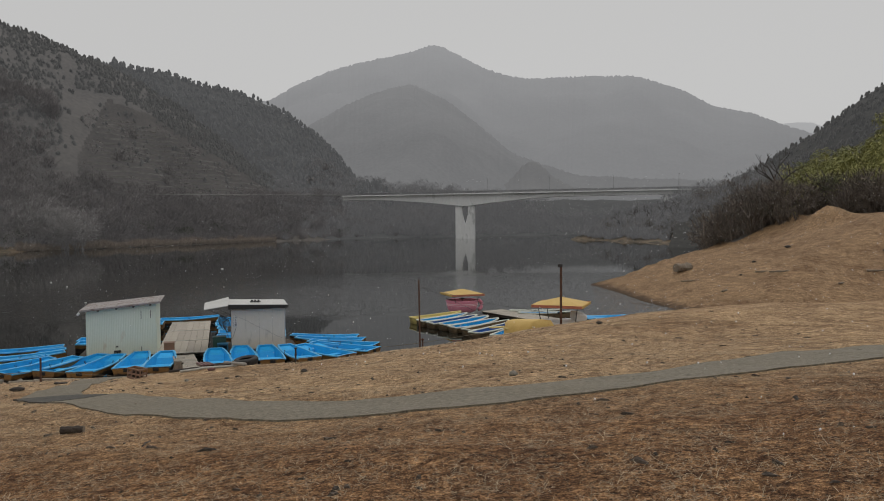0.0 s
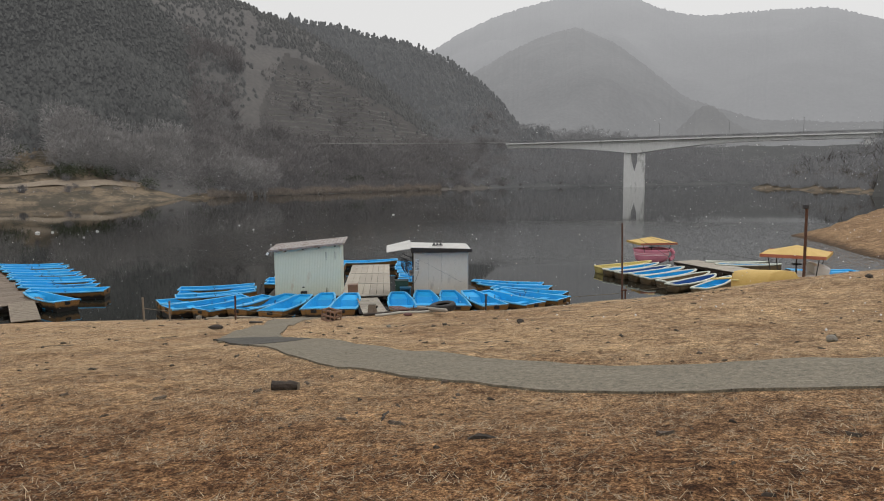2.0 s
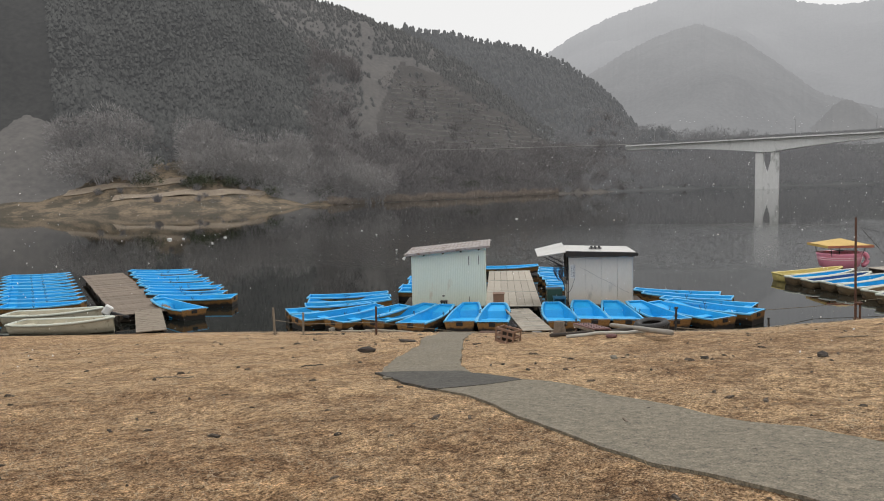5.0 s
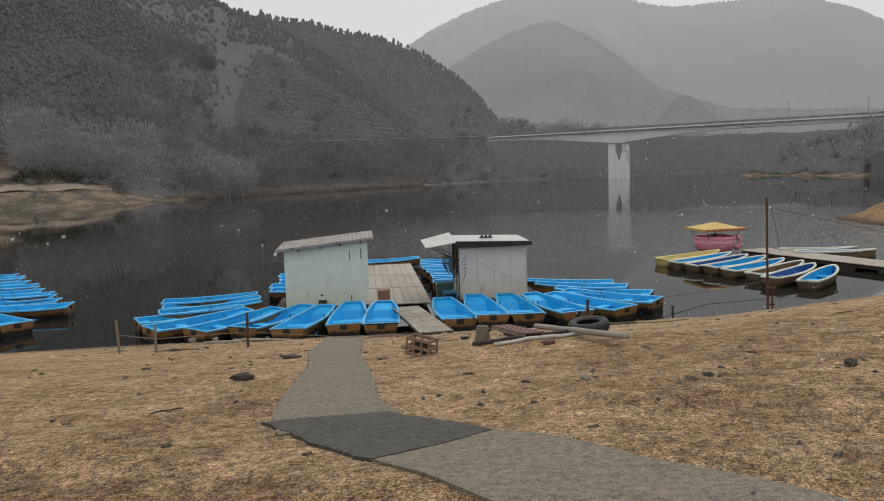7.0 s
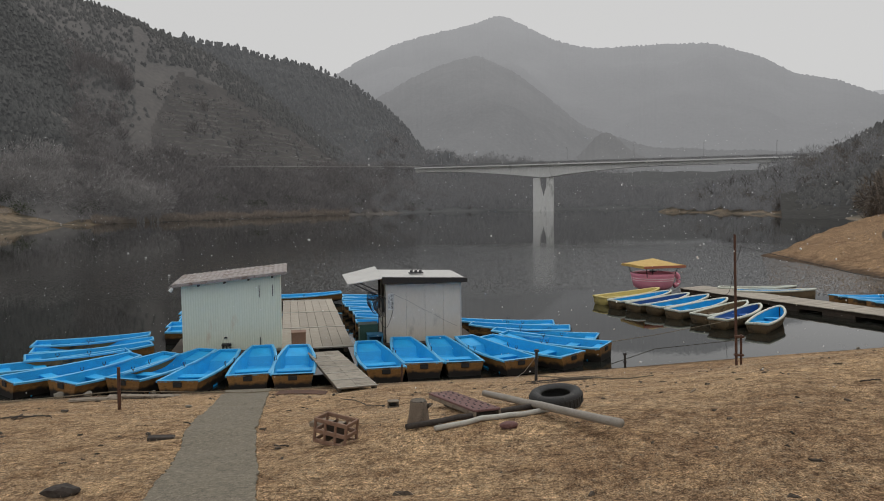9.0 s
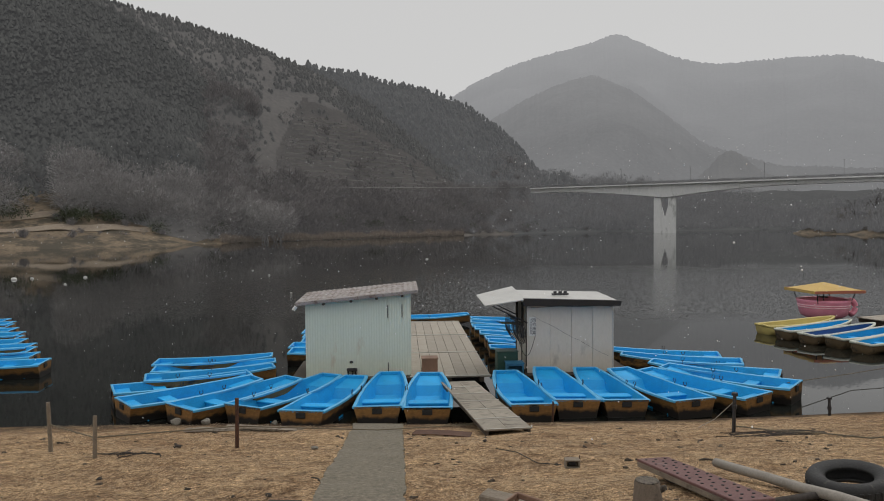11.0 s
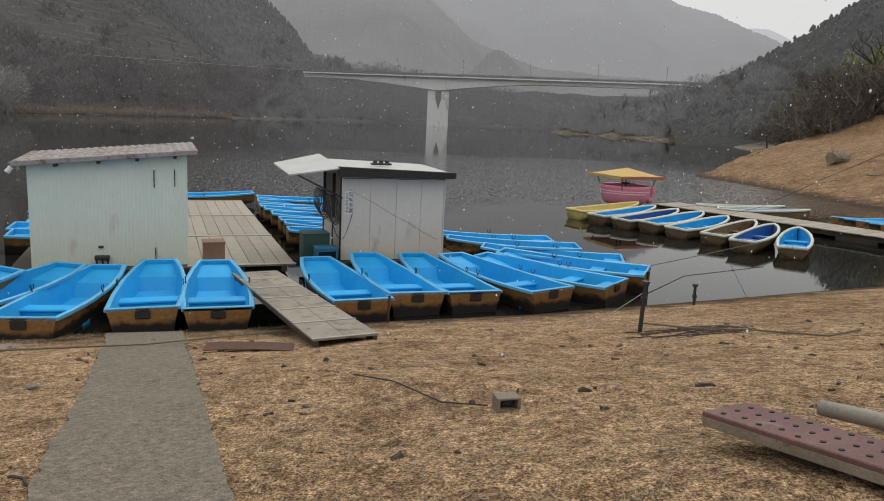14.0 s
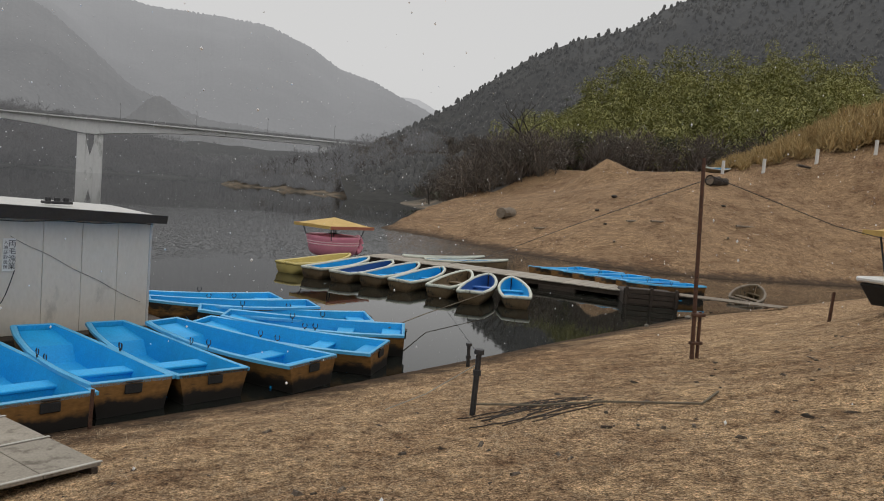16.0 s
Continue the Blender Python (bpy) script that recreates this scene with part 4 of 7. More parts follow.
poses = [moored(p, q, 0.03 * math.sin(3.1 * i), 1.6 * math.sin(5.3 * i)) for i, (p, q) in enumerate(FAN)]
for i in range(8):
    poses.append(LANDING @ pose(5.2 + 0.1 * math.sin(i), 3.4 + 1.08 * i, 0.02 * math.sin(2 * i), 0, 0, 180 - 3 + 2 * math.sin(4 * i)))
for i in range(7):
    poses.append(LANDING @ pose(-5.3 - 0.15 * math.sin(2 * i), 3.9 + 1.15 * i, 0.02 * math.sin(3 * i), 0, 0, 2 * math.sin(4 * i)))
poses.append(LANDING @ pose(-1.95, 12.6, 0, 0, 0, 2))
SKIFF.matrix_world = poses[0]
for m in poses[1:]:
    copy_thing(SKIFF, m)


def corrugated(bm, x0, x1, z0, za, zb, y, pitch=0.075, depth=0.006):
    """A ribbed sheet wall facing -y, its top rising from za to zb."""
    n = int((x1 - x0) / (pitch / 4))
    lo, hi = [], []
    for i in range(n + 1):
        x = x0 + (x1 - x0) * i / n
        dy = depth * (0.5 + 0.5 * math.cos(2 * math.pi * i / 4))
        zt = za + (zb - za) * i / n
        lo.append(bm.verts.new((x, y - dy, z0)))
        hi.append(bm.verts.new((x, y - dy, zt)))
    for i in range(n):
        bm.faces.new((lo[i], lo[i + 1], hi[i + 1], hi[i]))


def green_hut():
    e = empty("boat_shed", LANDING @ pose(-4.27, 0.28, 0.26), "pale green ribbed metal shed with rusty mono-pitch roof", "shed")
    W, D, ha, hb = 3.1, 2.3, 2.16, 2.44
    bm = bmesh.new()
    corrugated(bm, 0, W, 0, ha, hb, 0)
    part("front_wall", bm, M_GREENWALL, e)
    for x, hh, nm in ((0.0, ha, "left_wall"), (W, hb, "right_wall")):
        bm = bmesh.new()
        box(bm, (0.04, D, hh - 0.02), (x + (0.021 if x == 0 else -0.021), D / 2 + 0.002, hh / 2))
        part(nm, bm, M_GREENWALL, e)
    bm = bmesh.new()
    box(bm, (W - 0.1, 0.04, ha - 0.05), (W / 2, D, ha / 2))
    part("back_wall", bm, M_GREENWALL, e)
    # roof: ribbed sheet, overhanging, rising from one side to the other
    slope = math.degrees(math.atan2(hb - ha, W))
    bm = bmesh.new()
    n = 44
    lo, hi = [], []
    for j, yy in enumerate((-0.25, D + 0.25)):
        row = []
        for i in range(n + 1):
            x = -0.28 + (W + 0.5) * i / n
            row.append(bm.verts.new((x, yy, ha + 0.07 + (hb - ha) / W * x + (0.012 if i % 2 else -0.012) + (0.05 * j))))
        (lo if j == 0 else hi).extend(row)
    for i in range(n):
        bm.faces.new((lo[i], lo[i + 1], hi[i + 1], hi[i]))
    r = bmesh.ops.extrude_face_region(bm, geom=bm.faces[:])
    bmesh.ops.translate(bm, verts=[g for g in r["geom"] if isinstance(g, bmesh.types.BMVert)], vec=(0, 0, 0.025))
    bmesh.ops.recalc_face_normals(bm, faces=bm.faces[:])
    part("roof", bm, M_ROOFRUST, e, "rusted ribbed roof sheets")
    bm = bmesh.new()
    box(bm, (W + 0.46, 0.03, 0.10), (W / 2 - 0.02, -0.255, (ha + hb) / 2 + 0.055), (0, -slope, 0), 0.006)
    part("fascia", bm, M_ROOFRUST, e)
    for x in (0.55, 1.35, 2.1, 2.85):
        bm = bmesh.new()
        box(bm, (0.07, 0.30, 0.08), (x, -0.10, ha - 0.02 + (hb - ha) / W * x), bevel=0.008)
        part("rafter_end", bm, M_DARKWOOD, e, "dark rafter end")
    for x, z0, z1 in ((2.42, 1.72, 2.10), (2.84, 1.74, 2.12), (2.42, 0.02, 0.40)):
        bm = bmesh.new()
        box(bm, (0.022, 0.02, z1 - z0), (x, -0.022, (z0 + z1) / 2))
        part("wall_bracket", bm, M_DARKMETAL, e)
    bm = bmesh.new()
    tube(bm, (-0.22, -0.3, ha - 0.02), (-0.30, -0.32, ha - 0.13), 0.05, 0.055, 10)
    part("gutter_end", bm, M_WHITE, e, "white gutter end")
    bm = bmesh.new()
    for x in (1.24, 1.36, 1.46):
        tube(bm, (x, -0.09, 0), (x, -0.09, 0.26 - 0.05 * (x == 1.36)), 0.022, n=8)
    box(bm, (0.30, 0.12, 0.09), (1.35, -0.09, 0.22), bevel=0.02)
    box(bm, (0.10, 0.05, 0.05), (1.33, -0.03, 0.44), bevel=0.01)
    part("water_meter", bm, M_DARKMETAL, e, "small grey pipes and meter")


def grey_hut():
    e = empty("ticket_hut", LANDING @ pose(2.29, 0.28, 0.26), "grey panelled ticket hut with dark fascia and propped awning", "hut")
    W, D, H = 2.62, 2.2, 2.02
    for i, (x0, x1) in enumerate(((0, 0.70), (0.70, 1.35), (1.35, 1.99), (1.99, 2.62))):
        bm = bmesh.new()
        box(bm, (x1 - x0 - 0.006, 0.04, H), ((x0 + x1) / 2, 0, H / 2), bevel=0.006)
        part("wall_panel", bm, M_GREYWALL, e)
    bm = bmesh.new()
    box(bm, (W - 0.02, 0.02, H - 0.01), (W / 2, 0.022, H / 2))
    part("panel_backing", bm, M_DARKMETAL, e, "dark joint backing")
    bm = bmesh.new()
    box(bm, (0.05, 0.06, H), (W - 0.015, -0.005, H / 2), bevel=0.008)
    part("corner_trim", bm, M_ROOFPALE, e)
    bm = bmesh.new()
    box(bm, (0.04, D, H - 0.01), (W - 0.022, D / 2 + 0.035, H / 2))
    part("side_wall", bm, M_GREYWALL, e)
    bm = bmesh.new()
    box(bm, (W - 0.1, 0.04, H - 0.01), (W / 2, D + 0.02, H / 2))
    part("back_wall", bm, M_GREYWALL, e)
    # the open serving side, under the awning: posts, sill and dark inside
    for y in (0.16, 1.0, D - 0.1):
        bm = bmesh.new()
        box(bm, (0.07, 0.07, H), (0.035, y, H / 2), bevel=0.008)
        part("post", bm, M_DARKWOOD, e, "dark timber post")
    bm = bmesh.new()
    box(bm, (0.05, D - 0.3, 0.85), (0.05, D / 2 + 0.05, 0.425))
    part("counter_front", bm, M_GREYWALL, e)
    bm = bmesh.new()
    box(bm, (0.34, D - 0.3, 0.04), (0.0, D / 2 + 0.05, 0.88), bevel=0.008)
    part("counter_top", bm, M_DECK, e)
    bm = bmesh.new()
    v = [bm.verts.new(p) for p in ((-0.12, -0.17, H + 0.17), (W + 0.14, -0.17, H + 0.09), (W + 0.14, D + 0.1, H + 0.14), (-0.12, D + 0.1, H + 0.24))]
    f = bm.faces.new(v)
    r = bmesh.ops.extrude_face_region(bm, geom=[f])
    bmesh.ops.translate(bm, verts=[g for g in r["geom"] if isinstance(g, bmesh.types.BMVert)], vec=(0, 0, 0.035))
    bmesh.ops.recalc_face_normals(bm, faces=bm.faces[:])
    part("roof", bm, M_ROOFPALE, e, "pale sheet roof")
    bm = bmesh.new()
    v = [bm.verts.new(p) for p in ((-0.14, -0.34, H + 0.02), (W + 0.14, -0.34, H + 0.0), (W + 0.16, -0.34, H + 0.15), (-0.14, -0.34, H + 0.25))]
    f = bm.faces.new(v)
    r = bmesh.ops.extrude_face_region(bm, geom=[f])
    bmesh.ops.translate(bm, verts=[g for g in r["geom"] if isinstance(g, bmesh.types.BMVert)], vec=(0, 0.165, 0))
    bmesh.ops.recalc_face_normals(bm, faces=bm.faces[:])
    part("fascia", bm, M_FASCIA, e, "black fascia board")
    # propped awning on the serving side
    aw = bmesh.new()
    v = [aw.verts.new(p) for p in ((-0.08, -0.32, H + 0.20), (-1.28, -0.22, H + 0.02), (-1.28, D + 0.05, H + 0.10), (-0.08, D + 0.15, H + 0.36))]
    f = aw.faces.new(v)
    r = bmesh.ops.extrude_face_region(aw, geom=[f])
    bmesh.ops.translate(aw, verts=[g for g in r["geom"] if isinstance(g, bmesh.types.BMVert)], vec=(0, 0, 0.03))
    bmesh.ops.recalc_face_normals(aw, faces=aw.faces[:])
    part("awning", aw, M_ROOFPALE, e, "propped pale sheet awning")
    for y in (-0.1, D - 0.2):
        bm = bmesh.new()
        tube(bm, (0.0, y, H - 0.5), (-1.05, y, H + 0.02), 0.02, n=6)
        part("awning_strut", bm, M_DARKMETAL, e)
    bm = bmesh.new()
    for k in range(3):
        tube(bm, (1.05 + 0.16 * k, 0.9, H + 0.22), (1.05 + 0.16 * k, 0.9, H + 0.34), 0.06, 0.05, 10)
    box(bm, (0.52, 0.16, 0.05), (1.21, 0.9, H + 0.25), bevel=0.01)
    part("roof_vent", bm, M_DARKMETAL, e, "three dark vent caps")
    # sign board with two columns of characters
    bm = bmesh.new()
    box(bm, (0.20, 0.015, 0.56), (0.17, -0.032, 1.40), bevel=0.004)
    sign = part("sign_board", bm, M_WHITE, e, "white sign with black upright lettering")
    for body, x, size, z0, step in (("両毛漁業", 0.215, 0.125, 1.64, 0.128), ("入漁証取扱所", 0.118, 0.072, 1.63, 0.083)):
        for k, ch in enumerate(body):
            cu = bpy.data.curves.new("letter", "FONT")
            cu.body, cu.size, cu.align_x, cu.align_y, cu.extrude = ch, size, "CENTER", "TOP", 0.001
            t = new("letter", cu)
            cu.materials.append(M_INK)
            t.parent = sign
            t.matrix_local = pose(x, -0.043, z0 - step * k + 0.01, 90, 0, 0)
    # electric cables: along the eave, across the wall, and coils beside the door
    bm = bmesh.new()
    chain(bm, [(x, -0.035, H - 0.035 - 0.012 * math.sin(x * 5)) for x in np.linspace(0.02, W, 14)], 0.008, 5)
    part("eave_cable", bm, M_CABLE, e)
    bm = bmesh.new()
    chain(bm, [(0.18 + 0.12 * k, -0.035, 1.72 - 0.066 * k - 0.012 * math.sin(k * 0.9)) for k in range(20)], 0.0035, 5)
    part("wall_cable", bm, M_CABLE, e)
    for cx, cy, cz, rr in ((-0.24, 0.0, 1.36, 0.26), (-0.42, 0.35, 1.46, 0.27)):
        for k in range(6):
            bm = bmesh.new()
            q = rr * (0.82 + 0.05 * k)
            chain(bm, [(cx + 0.03 * k - 0.08 + 0.42 * q * math.cos(a), cy - 0.015 * k + 0.2 * q * math.sin(a), cz + q * math.sin(a) * 1.15 - 0.03 * k) for a in np.linspace(0, 2 * math.pi, 19)], 0.011, 5)
            part("hose_loop", bm, M_CABLE, e, "hanging loop of black hose")
    bm = bmesh.new()
    chain(bm, [(-0.30 + 0.06 * k, -0.12, 1.15 - 0.62 * math.sin(math.pi * k / 9)) for k in range(10)], 0.009, 5)
    part("loose_cable", bm, M_CABLE, e)


green_hut()
grey_hut()


def landing_deck():
    e = empty("floating_deck", LANDING @ pose(0, 0, 0), "weathered plank deck on floats between the two huts", "deck")
    for j in range(3):
        for i in range(7):
            bm = bmesh.new()
            ln = 4.0
            box(bm, (0.325, ln - 0.03, 0.035), (-1.02 + i * 0.335, -0.1 + ln * (j + 0.5), 0.262), bevel=0.006)
            part("plank", bm, M_DECK, e)
    for j in range(4):
        bm = bmesh.new()
        box(bm, (2.38, 0.09, 0.02), (-0.02, -0.06 + 3.96 * j, 0.291), bevel=0.004)
        part("batten", bm, M_STRIP, e, "pale cross batten")
    for sx in (-1.0, -0.05, 0.9):
        bm = bmesh.new()
        box(bm, (0.14, 11.9, 0.14), (sx, 5.9, 0.17), bevel=0.01)
        part("joist", bm, M_FLOAT, e)
    for x, y, w, d in ((-2.75, 1.45, 3.9, 3.0), (3.65, 1.45, 3.7, 3.0)):
        bm = bmesh.new()
        box(bm, (w, d, 0.12), (x, y, 0.195), bevel=0.01)
        box(bm, (w - 0.2, 0.5, 0.3), (x, 0.5, 0.0), bevel=0.02)
        part("hut_platform", bm, M_FLOAT, e, "dark timber platform")
    for j in range(5):
        bm = bmesh.new()
        box(bm, (2.1, 0.9, 0.3), (-0.05, 0.8 + 2.5 * j, -0.02), bevel=0.05)
        part("float", bm, M_BLACK, e, "black float")


landing_deck()


def gangway():
    """Panelled walkway from the shore to the deck."""
    a, b = Vector((-9.84, 30.05, z_at(-9.84, 30.05) + 0.08)), Vector((-12.15, 35.65, 0.36))
    d = b - a
    rz = math.degrees(math.atan2(d.y, d.x))
    e = empty("gangway", Matrix.Translation(a) @ pose(0, 0, 0, 0, -math.degrees(math.atan2(d.z, math.hypot(d.x, d.y))), rz), "worn plywood gangway from shore to deck", "gangway")
    L = d.length
    n = 6
    for i in range(n):
        for sgn in (-1, 1):
            bm = bmesh.new()
            box(bm, (L / n - 0.012, 0.475, 0.03), (L * (i + 0.5) / n, sgn * 0.24, 0.0), bevel=0.005)
            part("panel", bm, M_PANEL, e)
    for sgn in (-1, 1):
        bm = bmesh.new()
        box(bm, (L, 0.06, 0.10), (L / 2, sgn * 0.42, -0.066), bevel=0.008)
        part("bearer", bm, M_FLOAT, e)
    for i in range(n):
        bm = bmesh.new()
        box(bm, (0.035, 0.98, 0.012), (L * i / n + 0.02, 0, 0.02), bevel=0.003)
        part("batten", bm, M_STRIP, e)


gangway()


def deck_box(name, at, size, material, label, open_front=False):
    e = empty(name, LANDING @ pose(*at), label, "box")
    w, d, hgt = size
    for nm, sz, p in (("front", (w, 0.02, hgt), (0, -d / 2, hgt / 2)), ("back", (w, 0.02, hgt), (0, d / 2, hgt / 2)), ("side", (0.02, d - 0.022, hgt), (-w / 2 + 0.01, 0, hgt / 2)), ("side", (0.02, d - 0.022, hgt), (w / 2 - 0.01, 0, hgt / 2))):
        if open_front and nm == "front":
            for s2, p2 in (((w, 0.02, 0.07), (0, -d / 2, 0.035)), ((w, 0.02, 0.06), (0, -d / 2, hgt - 0.03)), ((0.05, 0.02, hgt - 0.132), (-w / 2 + 0.025, -d / 2, hgt / 2)), ((0.05, 0.02, hgt - 0.132), (w / 2 - 0.025, -d / 2, hgt / 2))):
                bm = bmesh.new()
                box(bm, s2, p2, bevel=0.004)
                part("frame_rail", bm, material, e)
            continue
        bm = bmesh.new()
        box(bm, sz, p, bevel=0.004)
        part(nm, bm, material, e)
    bm = bmesh.new()
    box(bm, (w + 0.04, d + 0.04, 0.025), (0, 0, hgt + 0.014), bevel=0.006)
    part("lid", bm, material, e)


deck_box("wooden_box", (-0.62, 0.45, 0.282), (0.46, 0.46, 0.46), M_BOXWOOD, "red-brown wooden box standing on the deck")
deck_box("storage_box", (1.72, 0.62, 0.262), (0.62, 0.55, 0.62), M_GREENBOX, "dark green metal storage box beside the hut")
deck_box("crate", (1.88, 0.05, 0.262), (0.50, 0.40, 0.36), M_BLUEBOX, "blue open crate in front of the green box", True)


# ---- bridge ----
def bridge():
    p0, p1 = Vector((-47, 329.0, 0)), Vector((125, 304.0, 0))
    d = p1 - p0
    L = d.length
    pier_at = [54.6, 140.0]
    e = empty("bridge", Matrix.Translation(p0) @ Matrix.Rotation(math.atan2(d.y, d.x), 4, "Z"), "grey concrete haunched girder bridge on tall piers across the lake", "bridge")
    tagged(e, kind="structure")

    def top(x):
        return 19.1 + 1.5 * x / L

    def depth(x):
        return 2.0 + 3.6 * max(0.0, 1 - abs(x - pier_at[0]) / 48) ** 1.8
    bm = bmesh.new()
    rows = []
    for i in range(73):
        x = L * i / 72
        t, w = top(x), 2.6
        rows.append([bm.verts.new(p) for p in ((x, -w, t - 0.4), (x, -w + 0.2, t - depth(x)), (x, w - 0.2, t - depth(x)), (x, w, t - 0.4))])
    for a, b in zip(rows, rows[1:]):
        for k in range(4):
            bm.faces.new((a[k], b[k], b[(k + 1) % 4], a[(k + 1) % 4]))
    bm.faces.new(rows[0])
    bm.faces.new(rows[-1][::-1])
    bmesh.ops.recalc_face_normals(bm, faces=bm.faces[:])
    part("girder", bm, M_CONCRETE, e)
    bm = bmesh.new()
    v0 = [(0, -4.2, top(0)), (L, -4.2, top(L)), (L, 4.2, top(L)), (0, 4.2, top(0))]
    va = [bm.verts.new(p) for p in v0]
    vb = [bm.verts.new((p[0], p[1], p[2] - 0.42)) for p in v0]
    for k in range(4):
        j = (k + 1) % 4
        bm.faces.new((va[k], va[j], vb[j], vb[k]))
    bm.faces.new(va)
    bm.faces.new(vb[::-1])
    part("deck_slab", bm, M_CONCRETE, e)
    for y in (-4.1, 4.1):
        bm = bmesh.new()
        n = 60
        for i in range(n):
            x0, x1 = L * i / n, L * (i + 1) / n
            tube(bm, (x0, y, top(x0)), (x0, y, top(x0) + 1.0), 0.07, n=4)
        for dz in (0.35, 0.7, 1.0):
            tube(bm, (0, y, top(0) + dz), (L, y, top(L) + dz), 0.09, n=4)
        part("railing", bm, M_RAIL, e, "grey steel railing")
    for i, q in enumerate(pier_at):
        bm = bmesh.new()
        zt = top(q) - depth(q) + 0.1
        zb = -2.5 if i == 0 else 2.0
        if i:
            box(bm, (3.2, 3.2, zt - zb), (q, 0, (zt + zb) / 2), bevel=0.12)
            part("pier", bm, M_CONCRETE, e, "single slim concrete pier")
            continue
        for sgn in (-1, 1):
            box(bm, (2.9, 3.2, zt - zb), (q + sgn * 2.75, 0, (zt + zb) / 2), bevel=0.12)
        box(bm, (2.7, 2.6, max(4.0, zt * 0.42) - zb), (q, 0, (max(4.0, zt * 0.42) + zb) / 2))
        for sgn in (-1, 1):
            v = [bm.verts.new(p) for p in ((q + sgn * 1.32, -1.25, zt * 0.42), (q + sgn * 1.32, -1.25, zt * 0.78), (q, -1.25, zt * 0.42), (q + sgn * 1.32, 1.25, zt * 0.42), (q + sgn * 1.32, 1.25, zt * 0.78), (q, 1.25, zt * 0.42))]
            for f in ((0, 1, 2), (3, 5, 4), (0, 3, 4, 1), (1, 4, 5, 2), (2, 5, 3, 0)):
                bm.faces.new([v[k] for k in f])
        bmesh.ops.recalc_face_normals(bm, faces=bm.faces[:])
        part("pier", bm, M_CONCRETE, e, "twin-legged concrete pier")
    for k in range(6):
        x = 10 + 27 * k
        bm = bmesh.new()
        tube(bm, (x, 4.0, top(x)), (x, 4.0, top(x) + 6.3), 0.12, 0.07, 6)
        tube(bm, (x, 4.0, top(x) + 6.3), (x - 0.2, 2.4, top(x) + 6.7), 0.07, 0.06, 6)
        box(bm, (0.35, 0.8, 0.16), (x - 0.2, 2.2, top(x) + 6.7))
        part("lamp_post", bm, M_RAIL, e, "slim lamp post")


bridge()


# ---- asphalt footpath ----
def strip(name, left, right, material, label, lift, n=90, wob=0.05, seed=3):
    """A paved strip between two lines, laid over the ground, with crumbling edges and a thin broken side."""
    def line(pts, k):
        p = np.array(pts, float)
        s = np.concatenate([[0], np.cumsum(np.hypot(*np.diff(p, axis=0).T))])
        u = np.linspace(0, s[-1], k)
        x, y = np.interp(u, s, p[:, 0]), np.interp(u, s, p[:, 1])
        for _ in range(3):
            x[1:-1], y[1:-1] = (x[:-2] + 2 * x[1:-1] + x[2:]) / 4, (y[:-2] + 2 * y[1:-1] + y[2:]) / 4
        return x, y
    g = np.random.default_rng(seed)
    lx, ly = line(left, n)
    rx, ry = line(right, n)
    lx, ly, rx, ry = (a + wob * g.normal(size=n) for a in (lx, ly, rx, ry))
    m = 7
    verts, faces = [], []
    for i in range(n):
        for j in range(m):
            f = j / (m - 1)
            x, y = lx[i] + (rx[i] - lx[i]) * f, ly[i] + (ry[i] - ly[i]) * f
            verts.append((x, y, lift))
    v = np.array(verts)
    v[:, 2] += land(v[:, 0], v[:, 1])
    low = v.copy()
    low[:, 2] -= 0.12
    verts = v.tolist()
    for i in range(n - 1):
        for j in range(m - 1):
            q = i * m + j
            faces.append((q, q + 1, q + 1 + m, q + m))
    off = len(verts)
    edge = [i * m for i in range(n)] + [(n - 1) * m + j for j in range(1, m)] + [i * m + m - 1 for i in range(n - 2, -1, -1)] + list(range(m - 2, 0, -1))
    verts += low[edge].tolist()
    for k in range(len(edge)):
        j = (k + 1) % len(edge)
        faces.append((edge[k], edge[j], off + j, off + k))
    bm = bmesh.new()
    me = bpy.data.meshes.new(name)
    me.from_pydata(verts, [], faces)
    bm.from_mesh(me)
    bpy.data.meshes.remove(me)
    bmesh.ops.recalc_face_normals(bm, faces=bm.faces[:])
    return tagged(part(name, bm, material), label, "path", kind="structure")


PATH_LOWER = [(45, 27), (22, 18.5), (12, 15.0), (7.2, 13.2), (4.2, 11.9), (2.6, 11.3), (1.1, 10.95), (-0.3, 10.85), (-1.4, 11.0), (-2.6, 11.4), (-4.0, 12.2), (-5.15, 13.2), (-6.7, 14.9), (-7.3, 15.45)]
PATH_UPPER = [(44, 30), (22, 20.8), (13, 17.4), (8.8, 15.8), (6.4, 14.7), (3.9, 13.3), (2.06, 12.6), (0.4, 12.3), (-1.1, 12.35), (-2.4, 12.8), (-3.5, 13.6), (-4.7, 14.8), (-6.0, 15.9), (-6.5, 16.15)]
strip("footpath", PATH_LOWER, PATH_UPPER, M_ASPHALT, "narrow worn grey asphalt footpath across the grass", 0.025, 220, 0.012)
strip("footpath_patch", [(-7.22, 15.33), (-8.15, 16.2), (-8.75, 16.8)], [(-6.42, 16.1), (-7.1, 16.75), (-7.6, 17.2)], M_PATCH, "darker asphalt patch in the footpath", 0.032, 14, 0.012)
BRANCH_LEFT = [(-8.35, 16.3), (-8.85, 17.2), (-9.25, 18.6), (-9.9, 20.8), (-10.95, 23.4), (-13.3, 30.6), (-13.85, 32.0)]
BRANCH_RIGHT = [(-7.2, 16.75), (-7.75, 17.6), (-8.15, 18.6), (-8.75, 20.3), (-9.85, 23.3), (-12.15, 30.5), (-12.65, 32.1)]
